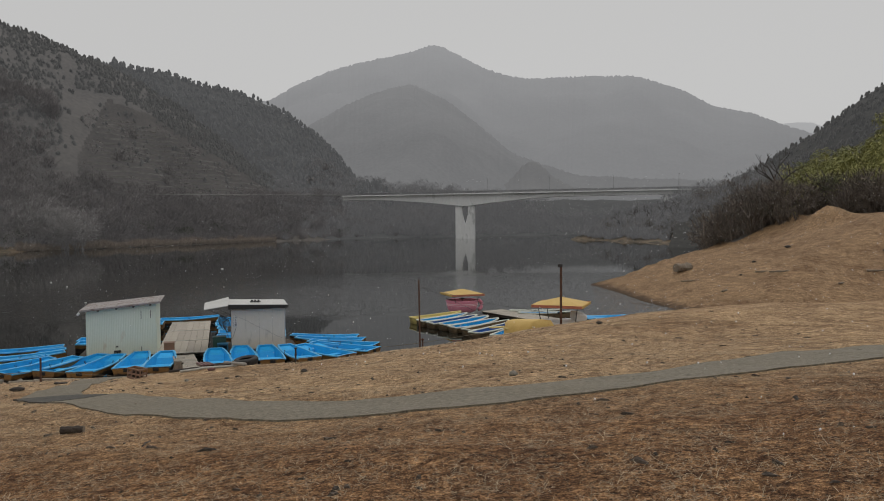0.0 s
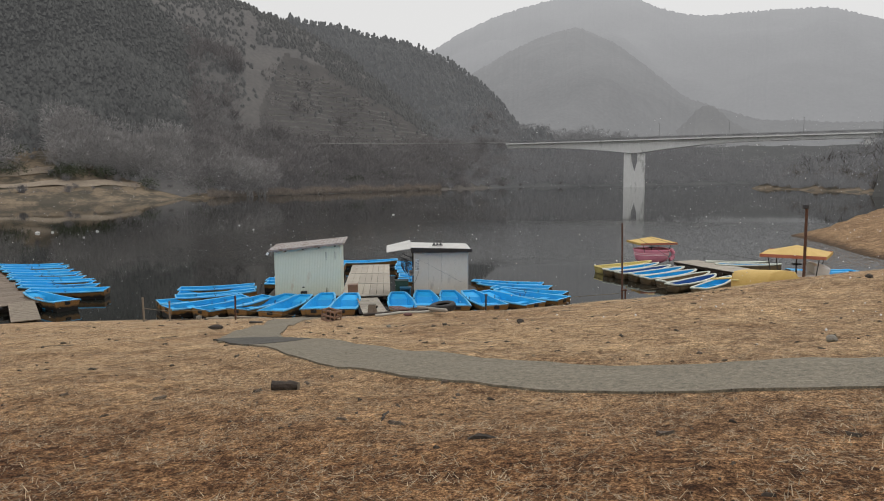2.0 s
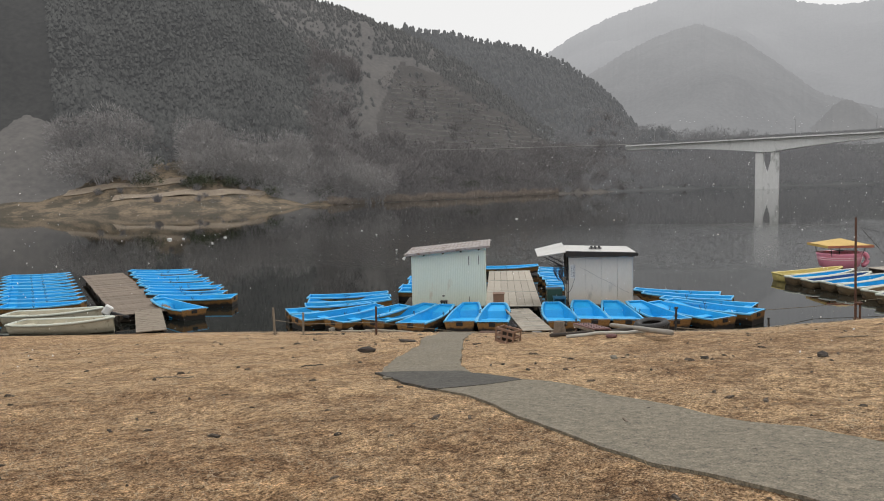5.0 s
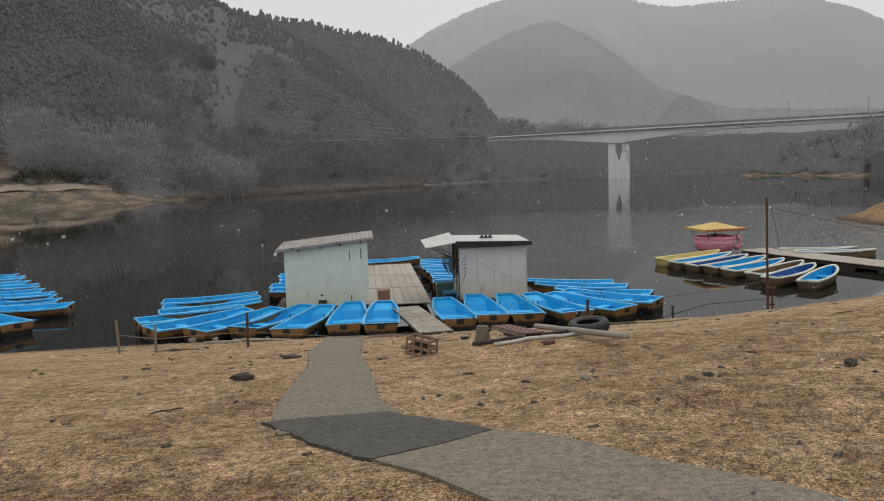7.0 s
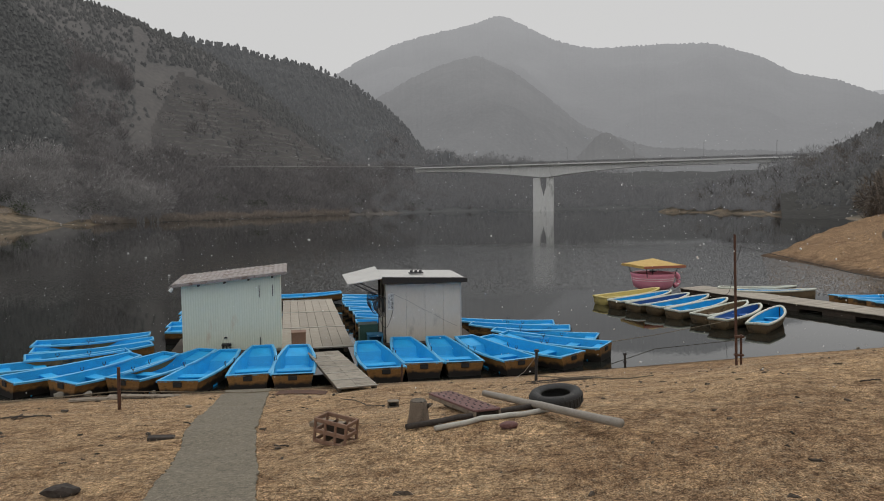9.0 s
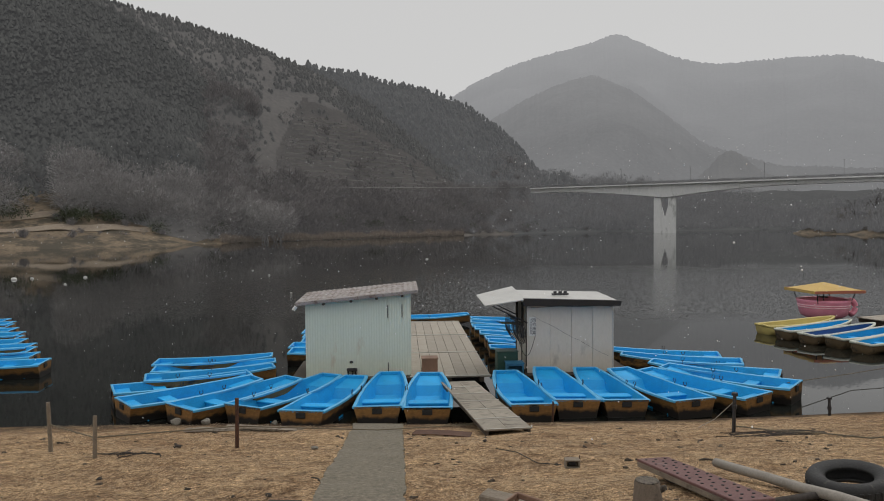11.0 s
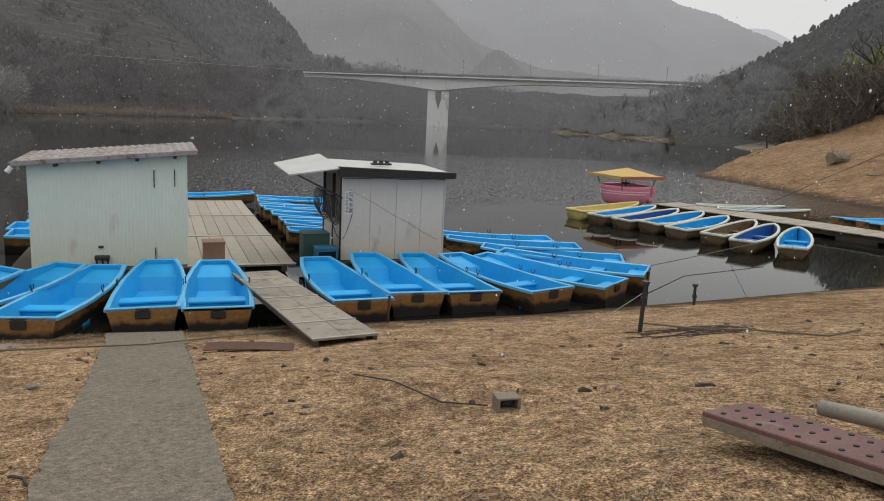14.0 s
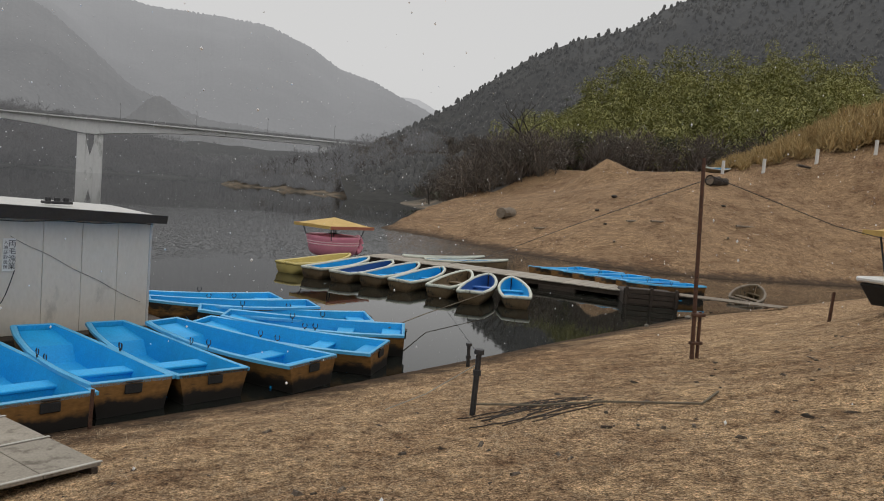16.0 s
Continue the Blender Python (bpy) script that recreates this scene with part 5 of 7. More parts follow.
strip("footpath_branch", BRANCH_LEFT, BRANCH_RIGHT, M_ASPHALT, "asphalt branch path running straight down to the water", 0.025, 150, 0.012, 5)


# ---- the rowing-boat dock by the inlet ----
def round_boat(name, hull, rim_mat, inside, label, L=3.65, beam=0.5, group=""):
    """A round-bowed fibreglass rowing boat, stern at its origin, bow along +x."""
    e = empty(name, Matrix.Identity(4), label, "boat", group)
    st = [i / 14 for i in range(15)]

    def half(s):
        return beam * float(np.interp(s, [0, 0.25, 0.5, 0.72, 0.88, 0.96, 1], [0.80, 0.97, 1.0, 0.84, 0.55, 0.30, 0.05]))

    def rim(s):
        return 0.36 + 0.22 * s ** 2.2

    def shell(inset, up, flip):
        bm = bmesh.new()
        rows = []
        for s in st:
            w, zt, zb = max(0.02, half(s) - inset), rim(s), -0.08 + 0.36 * max(0, s - 0.7) ** 1.6 / 0.15 * 0.2 + up
            x = s * L if not inset else 0.06 + s * (L - 0.14)
            rows.append([bm.verts.new((x, w * c, zb + (zt - zb) * (1 - q) ** 0.75)) for c, q in ((-1, 0), (-0.95, 0.55), (-0.72, 0.93), (0, 1), (0.72, 0.93), (0.95, 0.55), (1, 0))])
        for a, b in zip(rows, rows[1:]):
            for k in range(6):
                q = (a[k], a[k + 1], b[k + 1], b[k])
                bm.faces.new(q if flip else q[::-1])
        bm.faces.new(rows[0] if not flip else rows[0][::-1])
        return bm

    part("hull", shell(0, 0, False), hull, e, smooth=True)
    part("liner", shell(0.05, 0.05, True), inside, e, smooth=True)
    bm = bmesh.new()
    chain(bm, [(0.0, 0, 0.37)] + [(s * L, -half(s), rim(s)) for s in st] + [(L, 0.02, rim(1))] + [(s * L, half(s), rim(s)) for s in st[::-1]] + [(0.0, 0.02, 0.37)], 0.055, 6)
    part("gunwale", bm, rim_mat, e, smooth=True)
    for x, w in ((0.3, 1.5 * beam), (1.4, 1.85 * beam), (2.6, 1.45 * beam)):
        bm = bmesh.new()
        box(bm, (0.34, w, 0.05), (x, 0, 0.22), bevel=0.012)
        part("seat", bm, inside, e)
    return e


ROUND = [(M_BROWNHULL, M_WHITERIM, M_BLUE, "rowing boat with stained hull, cream rim and blue inside"),
         (M_BROWNHULL, M_WHITERIM, M_DEEPBLUE, "rowing boat with stained hull, cream rim and deep blue inside"),
         (M_BROWNHULL, M_WHITERIM, M_BROWNHULL, "bare brown rowing boat with a cream rim")]
kinds = {}
for k, (p, q, r) in enumerate([((-1.5, 47.6), (1.4, 49.6), 0), ((-0.9, 46.6), (2.1, 48.8), 1), ((-0.2, 45.7), (2.8, 48.0), 0), ((0.4, 44.7), (3.4, 47.1), 0), ((1.3, 43.6), (3.9, 46.1), 2),
                               ((1.7, 42.3), (4.1, 45.0), 1), ((2.9, 41.5), (4.8, 44.6), 0), ((4.6, 52.9), (8.0, 51.5), 2), ((5.0, 51.7), (8.5, 50.2), 0)]):
    m = lie(p, q, 3.65, 0.02 * math.sin(4 * k), 2 * math.sin(7 * k))
    if r in kinds:
        copy_thing(kinds[r], m)
    else:
        kinds[r] = round_boat("rowing_boat", *ROUND[r][:3], ROUND[r][3], group="rowing boats at the dock")
        kinds[r].matrix_world = m
yb = round_boat("rowing_boat", M_YELLOW, M_YELLOW, M_YELLOW, "pale yellow rowing boat moored beside the pink cup boat", 3.6, 0.58)
yb.matrix_world = lie((-2.0, 48.9), (1.0, 50.6), 3.6)
bb = round_boat("beached_boat", M_BEIGE, M_WOOD, M_BROWNHULL, "old cream dinghy lying on the muddy bank", 2.9, 0.6)
bb.matrix_world = pose(14.4, 42.6, z_at(14.4, 42.6) + 0.1, 8, -4, 28)
ob = round_boat("overturned_boat", M_ORANGE, M_YELLOW, M_YELLOW, "yellow dinghy overturned on the grass", 2.2, 0.62)
ob.matrix_world = pose(3.45, 26.1, z_at(3.1, 26.8) + 0.36, 180, 6, 118)
for p, q in (((11.9, 48.8), (8.1, 48.0)), ((12.3, 47.6), (8.5, 47.0)), ((12.6, 46.4), (8.9, 46.1)), ((12.9, 45.1), (9.3, 45.2)), ((13.0, 43.9), (9.7, 44.3))):
    copy_thing(SKIFF, lie(p, q, 3.9, 0.05, 2))


def plank_dock(name, a, b, width, label, boards, material, z=0.32, step=0.3):
    a, b = Vector((*a, 0)), Vector((*b, 0))
    d = b - a
    e = empty(name, Matrix.Translation(a) @ Matrix.Rotation(math.atan2(d.y, d.x), 4, "Z"), label, "dock")
    L = d.length
    n = int(L / step)
    bm = bmesh.new()
    box(bm, (step - 0.02, width, 0.04), (0, 0, 0), bevel=0.005)
    me = bpy.data.meshes.new("plank")
    bm.to_mesh(me)
    bm.free()
    me.materials.append(material)
    g = np.random.default_rng(11)
    for i in range(n):
        o = new("plank", me)
        o.parent = e
        o.matrix_local = pose((i + 0.5) * step, g.normal() * 0.015, z + g.normal() * 0.004, 0, 0, g.normal() * 0.4)
    for sy in (-width * 0.4, width * 0.4):
        bm = bmesh.new()
        box(bm, (L, 0.12, 0.18), (L / 2, sy, z - 0.115), bevel=0.01)
        part("bearer", bm, M_FLOAT, e)
    for k in range(int(L / 2.6)):
        bm = bmesh.new()
        box(bm, (1.5, width * 0.9, 0.42), (1.0 + 2.6 * k, 0, -0.02), bevel=0.06)
        part("float", bm, M_DARKWOOD, e, "dark soaked float")
    return e


plank_dock("rowing_dock", (3.3, 53.2), (10.3, 42.5), 1.9, "long grey plank dock with boats on both sides", 40, M_DECK)
# drum float and plank ramp at the shore end
e = empty("drum_float", pose(9.4, 42.7, 0, 0, 0, -35), "dark soaked plank box float under the dock end", "float")
for k in range(5):
    bm = bmesh.new()
    box(bm, (1.9, 0.10, 0.17), (0, -0.95, -0.25 + 0.18 * k), bevel=0.02)
    part("board", bm, M_DARKWOOD, e)
for x in (-0.85, 0, 0.85):
    bm = bmesh.new()
    box(bm, (0.1, 0.12, 1.1), (x, -1.03, 0.08), bevel=0.02)
    part("upright", bm, M_DARKWOOD, e)
bm = bmesh.new()
box(bm, (1.85, 1.7, 0.8), (0, -0.05, 0.02), bevel=0.04)
part("core", bm, M_DARKWOOD, e)
a, b = Vector((9.9, 42.0, 0.42)), Vector((11.0, 38.3, z_at(11.0, 38.3) + 0.06))
e = empty("ramp", Matrix.Translation(a) @ (b - a).to_track_quat("X", "Z").to_matrix().to_4x4(), "narrow grey plank ramp down to the mud", "ramp")
for k in range(3):
    bm = bmesh.new()
    box(bm, ((b - a).length, 0.26, 0.04), ((b - a).length / 2, -0.28 + 0.28 * k, 0), bevel=0.006)
    part("plank", bm, M_WOOD, e)
for k in range(4):
    bm = bmesh.new()
    box(bm, (0.08, 0.84, 0.05), (0.4 + k * 1.0, 0, -0.046), bevel=0.006)
    part("cross_bar", bm, M_WOOD, e)


def cup_boat(at, turn, label, z=0.3, rise=0.0, body=1.0):
    e = empty("cup_boat", pose(at[0], at[1], z, 0, 0, turn), label, "pedal boat")
    n = 28
    bm = bmesh.new()
    prof = [(0.78, 0.0), (0.98, 0.12), (1.06, 0.4), (1.12, 0.72), (1.17, 0.82), (1.12, 0.86), (1.05, 0.80), (0.95, 0.3), (0.0, 0.26)]
    rings = [[bm.verts.new((r * math.cos(2 * math.pi * k / n), r * math.sin(2 * math.pi * k / n), zz)) for k in range(n)] for r, zz in [(pr, pz * body) for pr, pz in prof[:-1]]]
    for p, q in zip(rings, rings[1:]):
        for k in range(n):
            bm.faces.new((p[k], p[(k + 1) % n], q[(k + 1) % n], q[k]))
    bm.faces.new(rings[-1])
    bm.faces.new(rings[0][::-1])
    bmesh.ops.recalc_face_normals(bm, faces=bm.faces[:])
    part("cup", bm, M_PINK, e, "pink cup-shaped hull", True)
    for zz, rr in ((0.50 * body, 1.085), (0.60 * body, 1.10)):
        bm = bmesh.new()
        chain(bm, [(rr * math.cos(2 * math.pi * k / n), rr * math.sin(2 * math.pi * k / n), zz) for k in range(n + 1)], 0.025, 5)
        part("stripe", bm, M_PINKPALE, e, "pale stripe")
    bm = bmesh.new()
    chain(bm, [(1.08 + 0.30 * math.sin(t), -0.25, (0.46 + 0.33 * math.cos(t)) * body) for t in np.linspace(0.1, 3.04, 10)], 0.13, 10)
    part("cup_handle", bm, M_PINK, e, "rounded pink handle", True)
    for sx in (-0.95, 0.95):
        for sy in (-0.95, 0.95):
            bm = bmesh.new()
            tube(bm, (sx * 0.82, sy * 0.82, 0.70 * body), (sx, sy, 1.30 + rise), 0.022, n=6)
            part("canopy_post", bm, M_DARKMETAL, e)
    bm = bmesh.new()
    tube(bm, (0, 0, 0.26 * body), (0, 0, 1.58 + rise), 0.03, n=8)
    part("centre_pole", bm, M_DARKMETAL, e)
    bm = bmesh.new()
    chain(bm, [(0.2 * math.cos(t), 0.2 * math.sin(t), 0.93 + rise * 0.5) for t in np.linspace(0, 2 * math.pi, 15)], 0.02, 5)
    for t in (0, 2.09, 4.19):
        tube(bm, (0, 0, 0.93 + rise * 0.5), (0.2 * math.cos(t), 0.2 * math.sin(t), 0.93 + rise * 0.5), 0.014, n=5)
    part("turning_wheel", bm, M_BLACK, e, "black turning wheel")
    bm = bmesh.new()
    for k in range(8):
        t0, t1 = math.radians(45 * k), math.radians(45 * (k + 1))

        def corner(t):
            c, s = math.cos(t), math.sin(t)
            q = 1.2 / max(abs(c), abs(s))
            return Vector((q * c, q * s, 1.30 + rise + 0.03 * math.cos(4 * t)))
        a, b, c = corner(t0), corner(t1), Vector((0, 0, 1.62 + rise))
        va, vb, vc = (bm.verts.new(p) for p in (a, b, c))
        wa, wb, wc = (bm.verts.new(p - Vector((0, 0, 0.025))) for p in (a, b, c))
        bm.faces.new((va, vb, vc))
        bm.faces.new((wc, wb, wa))
    part("canopy", bm, M_ORANGE, e, "faded yellow pyramid canopy")
    for k in range(4):
        t = math.radians(90 * k)
        bm = bmesh.new()
        box(bm, (0.02, 2.4, 0.13), (1.205, 0, 1.25 + rise), bevel=0.004)
        bmesh.ops.rotate(bm, verts=bm.verts[:], cent=(0, 0, 0), matrix=Matrix.Rotation(t, 3, "Z"))
        part("valance", bm, M_CANVASRED if k % 2 else M_ORANGE, e, "faded hanging valance")
    return e


cup_boat((1.2, 52.9), 20, "pink cup-shaped pedal boat with yellow canopy moored at the dock", 0.28)
c2 = cup_boat((4.8, 30.75), -20, "pink pedal boat with faded yellow canopy beached on the bank", z_at(4.8, 30.75) - 0.03, 0.2, 0.5)
c2.scale = (0.82, 0.82, 0.82)


def dark_boat():
    e = empty("pedal_boat", pose(4.75, 30.9, z_at(4.2, 31.0) + 0.02, 0, 0, 0), "white-topped pedal boat with black hull on the grass", "boat")
    bm = bmesh.new()
    v = box(bm, (2.5, 1.3, 0.42), (0, 0, 0.21), bevel=0.05)
    for q in bm.verts:
        if q.co.z < 0.12:
            q.co.x *= 0.82
            q.co.y *= 0.85
    part("hull", bm, M_BLACK, e, "black lower hull")
    bm = bmesh.new()
    box(bm, (2.6, 1.38, 0.10), (0, 0, 0.47), bevel=0.03)
    box(bm, (1.7, 1.2, 0.16), (0.25, 0, 0.60), bevel=0.05)
    part("deck", bm, M_WHITE, e, "white moulded deck")
    bm = bmesh.new()
    box(bm, (0.5, 1.1, 0.35), (0.75, 0, 0.82), (0, 12, 0), 0.06)
    part("seat", bm, M_WHITE, e)


dark_boat()

# ---- the second landing, along the shore ----
plank_dock("old_dock", (-27.0, 31.2), (-40.3, 41.5), 2.3, "old brown plank dock between moored blue boats", 40, M_DECKDARK)
a, b = Vector((-23.8, 28.2, z_at(-23.8, 28.2) + 0.08)), Vector((-27.2, 31.6, 0.38))
e = empty("dock_ramp", Matrix.Translation(a) @ (b - a).to_track_quat("X", "Z").to_matrix().to_4x4(), "pale slatted ramp from shore to the old dock", "ramp")
for k in range(12):
    bm = bmesh.new()
    box(bm, ((b - a).length / 12 - 0.03, 1.05, 0.035), ((b - a).length * (k + 0.5) / 12, 0, 0), bevel=0.005)
    part("slat", bm, M_WOOD, e)
for sy in (-0.45, 0.45):
    bm = bmesh.new()
    box(bm, ((b - a).length, 0.08, 0.1), ((b - a).length / 2, sy, -0.07), bevel=0.006)
    part("bearer", bm, M_FLOAT, e)
for k in range(11):
    p = Vector((-39.0, 42.1)) + Vector((9.6, -8.2)) * k / 10
    copy_thing(SKIFF, lie(p + Vector((3.5, 1.6)) + Vector((0.3, 0)) * math.sin(2 * k), p, 3.9, 0.02 * math.sin(k), math.sin(3 * k)))
copy_thing(SKIFF, lie((-25.1, 31.9), (-28.4, 33.4), 3.9, 0.02, 1))
for k in range(10):
    p = Vector((-41.6, 40.4)) + Vector((10.6, -8.4)) * k / 9
    copy_thing(SKIFF, lie(p + Vector((-3.5, -1.6)), p, 3.9, 0.02 * math.sin(k), math.sin(3 * k)))
for p, q in (((-32.6, 29.3), (-28.7, 30.6)), ((-30.4, 27.9), (-26.4, 29.0))):
    w = round_boat("motor_boat", M_BEIGE, M_WHITERIM, M_BEIGE, "beige motor boat moored by the old dock", 4.1, 0.72, "beige motor boats")
    w.matrix_world = lie(p, q, 4.1)
e = empty("outboard_motor", pose(-28.0, 30.2, 0.45, 0, 0, 40), "grey outboard motor tilted up on a stern", "motor")
bm = bmesh.new()
box(bm, (0.34, 0.26, 0.40), (0, 0, 0.12), (0, 35, 0), 0.05)
part("cowl", bm, M_WHITE, e)
bm = bmesh.new()
box(bm, (0.75, 0.10, 0.14), (0.45, 0, -0.12), (0, 20, 0), 0.03)
part("leg", bm, M_DARKMETAL, e)


# ---- things on the grass ----
def on_ground(x, y, rz=0, dz=0.0, rx=0.0, ry=0.0):
    return pose(x, y, z_at(x, y) + dz, rx, ry, rz)


def lump(name, x, y, size, material, label, category, rz=0, rough=0.22, seed=0, sink=0.15):
    """A rough stone, clod or broken log end."""
    g = np.random.default_rng(seed)
    bm = bmesh.new()
    bmesh.ops.create_icosphere(bm, subdivisions=2, radius=0.5)
    for v in bm.verts:
        v.co *= 1 + rough * g.normal() * 0.5
        v.co.x, v.co.y, v.co.z = v.co.x * size[0], v.co.y * size[1], v.co.z * size[2]
    o = part(name, bm, material)
    o.matrix_world = on_ground(x, y, rz, size[2] * (0.5 - sink))
    return tagged(o, label, category)


def log(name, x, y, rz, length, r, material, label, seed=0, dz=0.0, category="log"):
    g = np.random.default_rng(seed)
    e = empty(name, on_ground(x, y, rz, r * 0.8 + dz), label, category)
    bm = bmesh.new()
    n, m = 10, 7
    rings = []
    for i in range(m):
        t = i / (m - 1)
        q = r * (1 + 0.12 * g.normal()) * (1 - 0.12 * t)
        rings.append([bm.verts.new((length * (t - 0.5), q * math.cos(2 * math.pi * k / n) * (1 + 0.1 * g.normal()), q * math.sin(2 * math.pi * k / n) * (1 + 0.1 * g.normal()))) for k in range(n)])
    for a, b in zip(rings, rings[1:]):
        for k in range(n):
            bm.faces.new((a[k], b[k], b[(k + 1) % n], a[(k + 1) % n]))
    bmesh.ops.recalc_face_normals(bm, faces=bm.faces[:])
    part("bark", bm, material, e)
    for s in (0, -1):
        bm = bmesh.new()
        vs = [bm.verts.new(v) for v in [(length * (-0.5 if s == 0 else 0.5), 0.93 * r * math.cos(2 * math.pi * k / n), 0.93 * r * math.sin(2 * math.pi * k / n)) for k in range(n)]]
        bm.faces.new(vs)
        part("cut_end", bm, M_WOOD, e, "paler cut end")
    return e


log("log", -4.55, 11.15, 8, 0.28, 0.055, M_DARKWOOD, "short charred log lying on the dry grass", 1)
lump("stone", -10.5, 19.85, (0.34, 0.16, 0.13), M_BARK, "flat dark stone on the grass", "stone", 10, seed=2)
for i, (x, y, s) in enumerate(((-12.7, 27.3, 0.20), (-15.2, 27.1, 0.20), (-9.95, 28.2, 0.14), (-5.7, 18.4, 0.2), (-4.45, 18.15, 0.16), (-7.25, 18.0, 0.09), (1.45, 14.1, 0.28), (4.9, 23.9, 0.35), (-11.5, 23.4, 0.14), (-7.3, 26.1, 0.10), (-3.0, 18.5, 0.26), (-14.4, 24.2, 0.12))):
    lump("stone", x, y, (s * 0.7, s * 0.45, s * 0.35), M_BARK if i % 3 else M_STONE, "small dark stone lying in the dry grass", "stone", 40 * i, seed=10 + i)
for i, (x, y, s) in enumerate(((-17.9, 31.0, 0.26), (-17.2, 31.15, 0.22), (-15.6, 31.5, 0.16), (8.2, 39.3, 0.3), (7.4, 38.9, 0.18), (5.0, 38.2, 0.12))):
    lump("shore_stone", x, y, (s, s * 0.8, s * 0.7), M_STONE, "pale stone at the water's edge", "stone", 70 * i, seed=30 + i, sink=0.05)


def crate():
    e = empty("bottle_crate", on_ground(-8.35, 21.85, -18, 0.02, 0, 6), "dirty brown plastic bottle crate tipped on its side", "crate")
    for z in (0.02, 0.14, 0.27):
        for y in (-0.13, 0.13):
            bm = bmesh.new()
            box(bm, (0.44, 0.025, 0.05), (0, y, z), bevel=0.006)
            part("rail", bm, M_BOXWOOD, e)
        for x in (-0.21, 0.21):
            bm = bmesh.new()
            box(bm, (0.022, 0.235, 0.05), (x, 0, z), bevel=0.006)
            part("rail", bm, M_BOXWOOD, e)
    for x in (-0.21, -0.07, 0.07, 0.21):
        for y in (-0.132, 0.132):
            bm = bmesh.new()
            box(bm, (0.03, 0.03, 0.30), (x, y, 0.145), bevel=0.006)
            part("post", bm, M_BOXWOOD, e)
    for x in (-0.07, 0.07):
        bm = bmesh.new()
        box(bm, (0.012, 0.225, 0.22), (x, 0, 0.12))
        part("divider", bm, M_DARKWOOD, e)


crate()


def stump():
    e = empty("stump", on_ground(-7.42, 22.45, 20), "weathered cut tree stump used as a block", "stump")
    e.scale = (0.68, 0.68, 0.82)
    g = np.random.default_rng(4)
    bm = bmesh.new()
    n = 16
    rings = []
    for r, z in ((0.215, -0.06), (0.205, 0.03), (0.185, 0.14), (0.165, 0.26), (0.158, 0.33), (0.148, 0.345)):
        rings.append([bm.verts.new((r * (1 + 0.03 * g.normal()) * math.cos(2 * math.pi * k / n), r * (1 + 0.03 * g.normal()) * math.sin(2 * math.pi * k / n), z)) for k in range(n)])
    for a, b in zip(rings, rings[1:]):
        for k in range(n):
            bm.faces.new((a[k], a[(k + 1) % n], b[(k + 1) % n], b[k]))
    bm.faces.new(rings[0][::-1])
    part("trunk", bm, M_DECKDARK, e, smooth=True)
    bm = bmesh.new()
    bmesh.ops.create_cone(bm, cap_ends=True, segments=16, radius1=0.15, radius2=0.145, depth=0.02, matrix=Matrix.Translation((0, 0, 0.345)))
    part("cut_top", bm, M_STUMP, e, "paler sawn top")
    bm = bmesh.new()
    tube(bm, (0.13, -0.06, 0.26), (0.21, -0.1, 0.30), 0.04, 0.03, 8)
    part("knot", bm, M_STUMP, e)


stump()


def perforated_plank():
    a, b = Vector((-7.32, 24.17, 2.2)), Vector((-6.55, 22.45, z_at(-6.55, 22.45) + 0.10))
    d = b - a
    e = empty("scaffold_board", Matrix.Translation(a) @ d.to_track_quat("X", "Z").to_matrix().to_4x4(), "red-brown perforated board propped on the grass", "board")
    L = d.length
    bm = bmesh.new()
    box(bm, (L, 0.36, 0.03), (L / 2, 0, 0), bevel=0.006)
    part("sheet", bm, M_REDSHEET, e)
    for sy in (-0.165, 0.165):
        bm = bmesh.new()
        box(bm, (L, 0.03, 0.055), (L / 2, sy, -0.04), bevel=0.005)
        part("edge_rail", bm, M_WOOD, e, "pale timber edge")
    for i in range(16):
        for j in range(3):
            bm = bmesh.new()
            bmesh.ops.create_cone(bm, cap_ends=True, segments=8, radius1=0.016, radius2=0.014, depth=0.008, matrix=Matrix.Translation((0.10 + L * i / 16.5, -0.12 + 0.11 * j + 0.03 * (i % 2), 0.017)))
            part("hole", bm, M_BLACK, e)
    for k, t in enumerate((0.35, 0.8)):
        p = a + d * t
        g = z_at(p.x, p.y)
        f = empty("timber_block", pose(p.x, p.y, g - 0.03, 0, 0, 30), "dark timber block under the board", "timber", "timber blocks")
        bm = bmesh.new()
        hgt = max(0.06, p.z - g - 0.06)
        box(bm, (0.16, 0.45, hgt), (0, 0, hgt / 2), bevel=0.01)
        part("block", bm, M_DARKWOOD, f)


perforated_plank()


def pole_thing(name, a, b, r0, r1, material, label, category="pole", lift=0.0):
    a = Vector((a[0], a[1], z_at(*a) + r0 * 0.8 + lift))
    b = Vector((b[0], b[1], z_at(*b) + r1 * 0.8 + lift))
    bm = bmesh.new()
    g = np.random.default_rng(int(abs(a.x * 100)))
    n = 9
    pts = [a + (b - a) * t + Vector((0, 0, 0.0)) for t in np.linspace(0, 1, n)]
    pts = [p + Vector((0.01 * g.normal(), 0.01 * g.normal(), max(0, z_at(p.x, p.y) + r0 - p.z) + 0.003 * g.normal())) for p in pts]
    chain(bm, [p - a for p in pts], (r0 + r1) / 2, 8)
    o = part(name, bm, material, smooth=True)
    o.location = a
    return tagged(o, label, category)


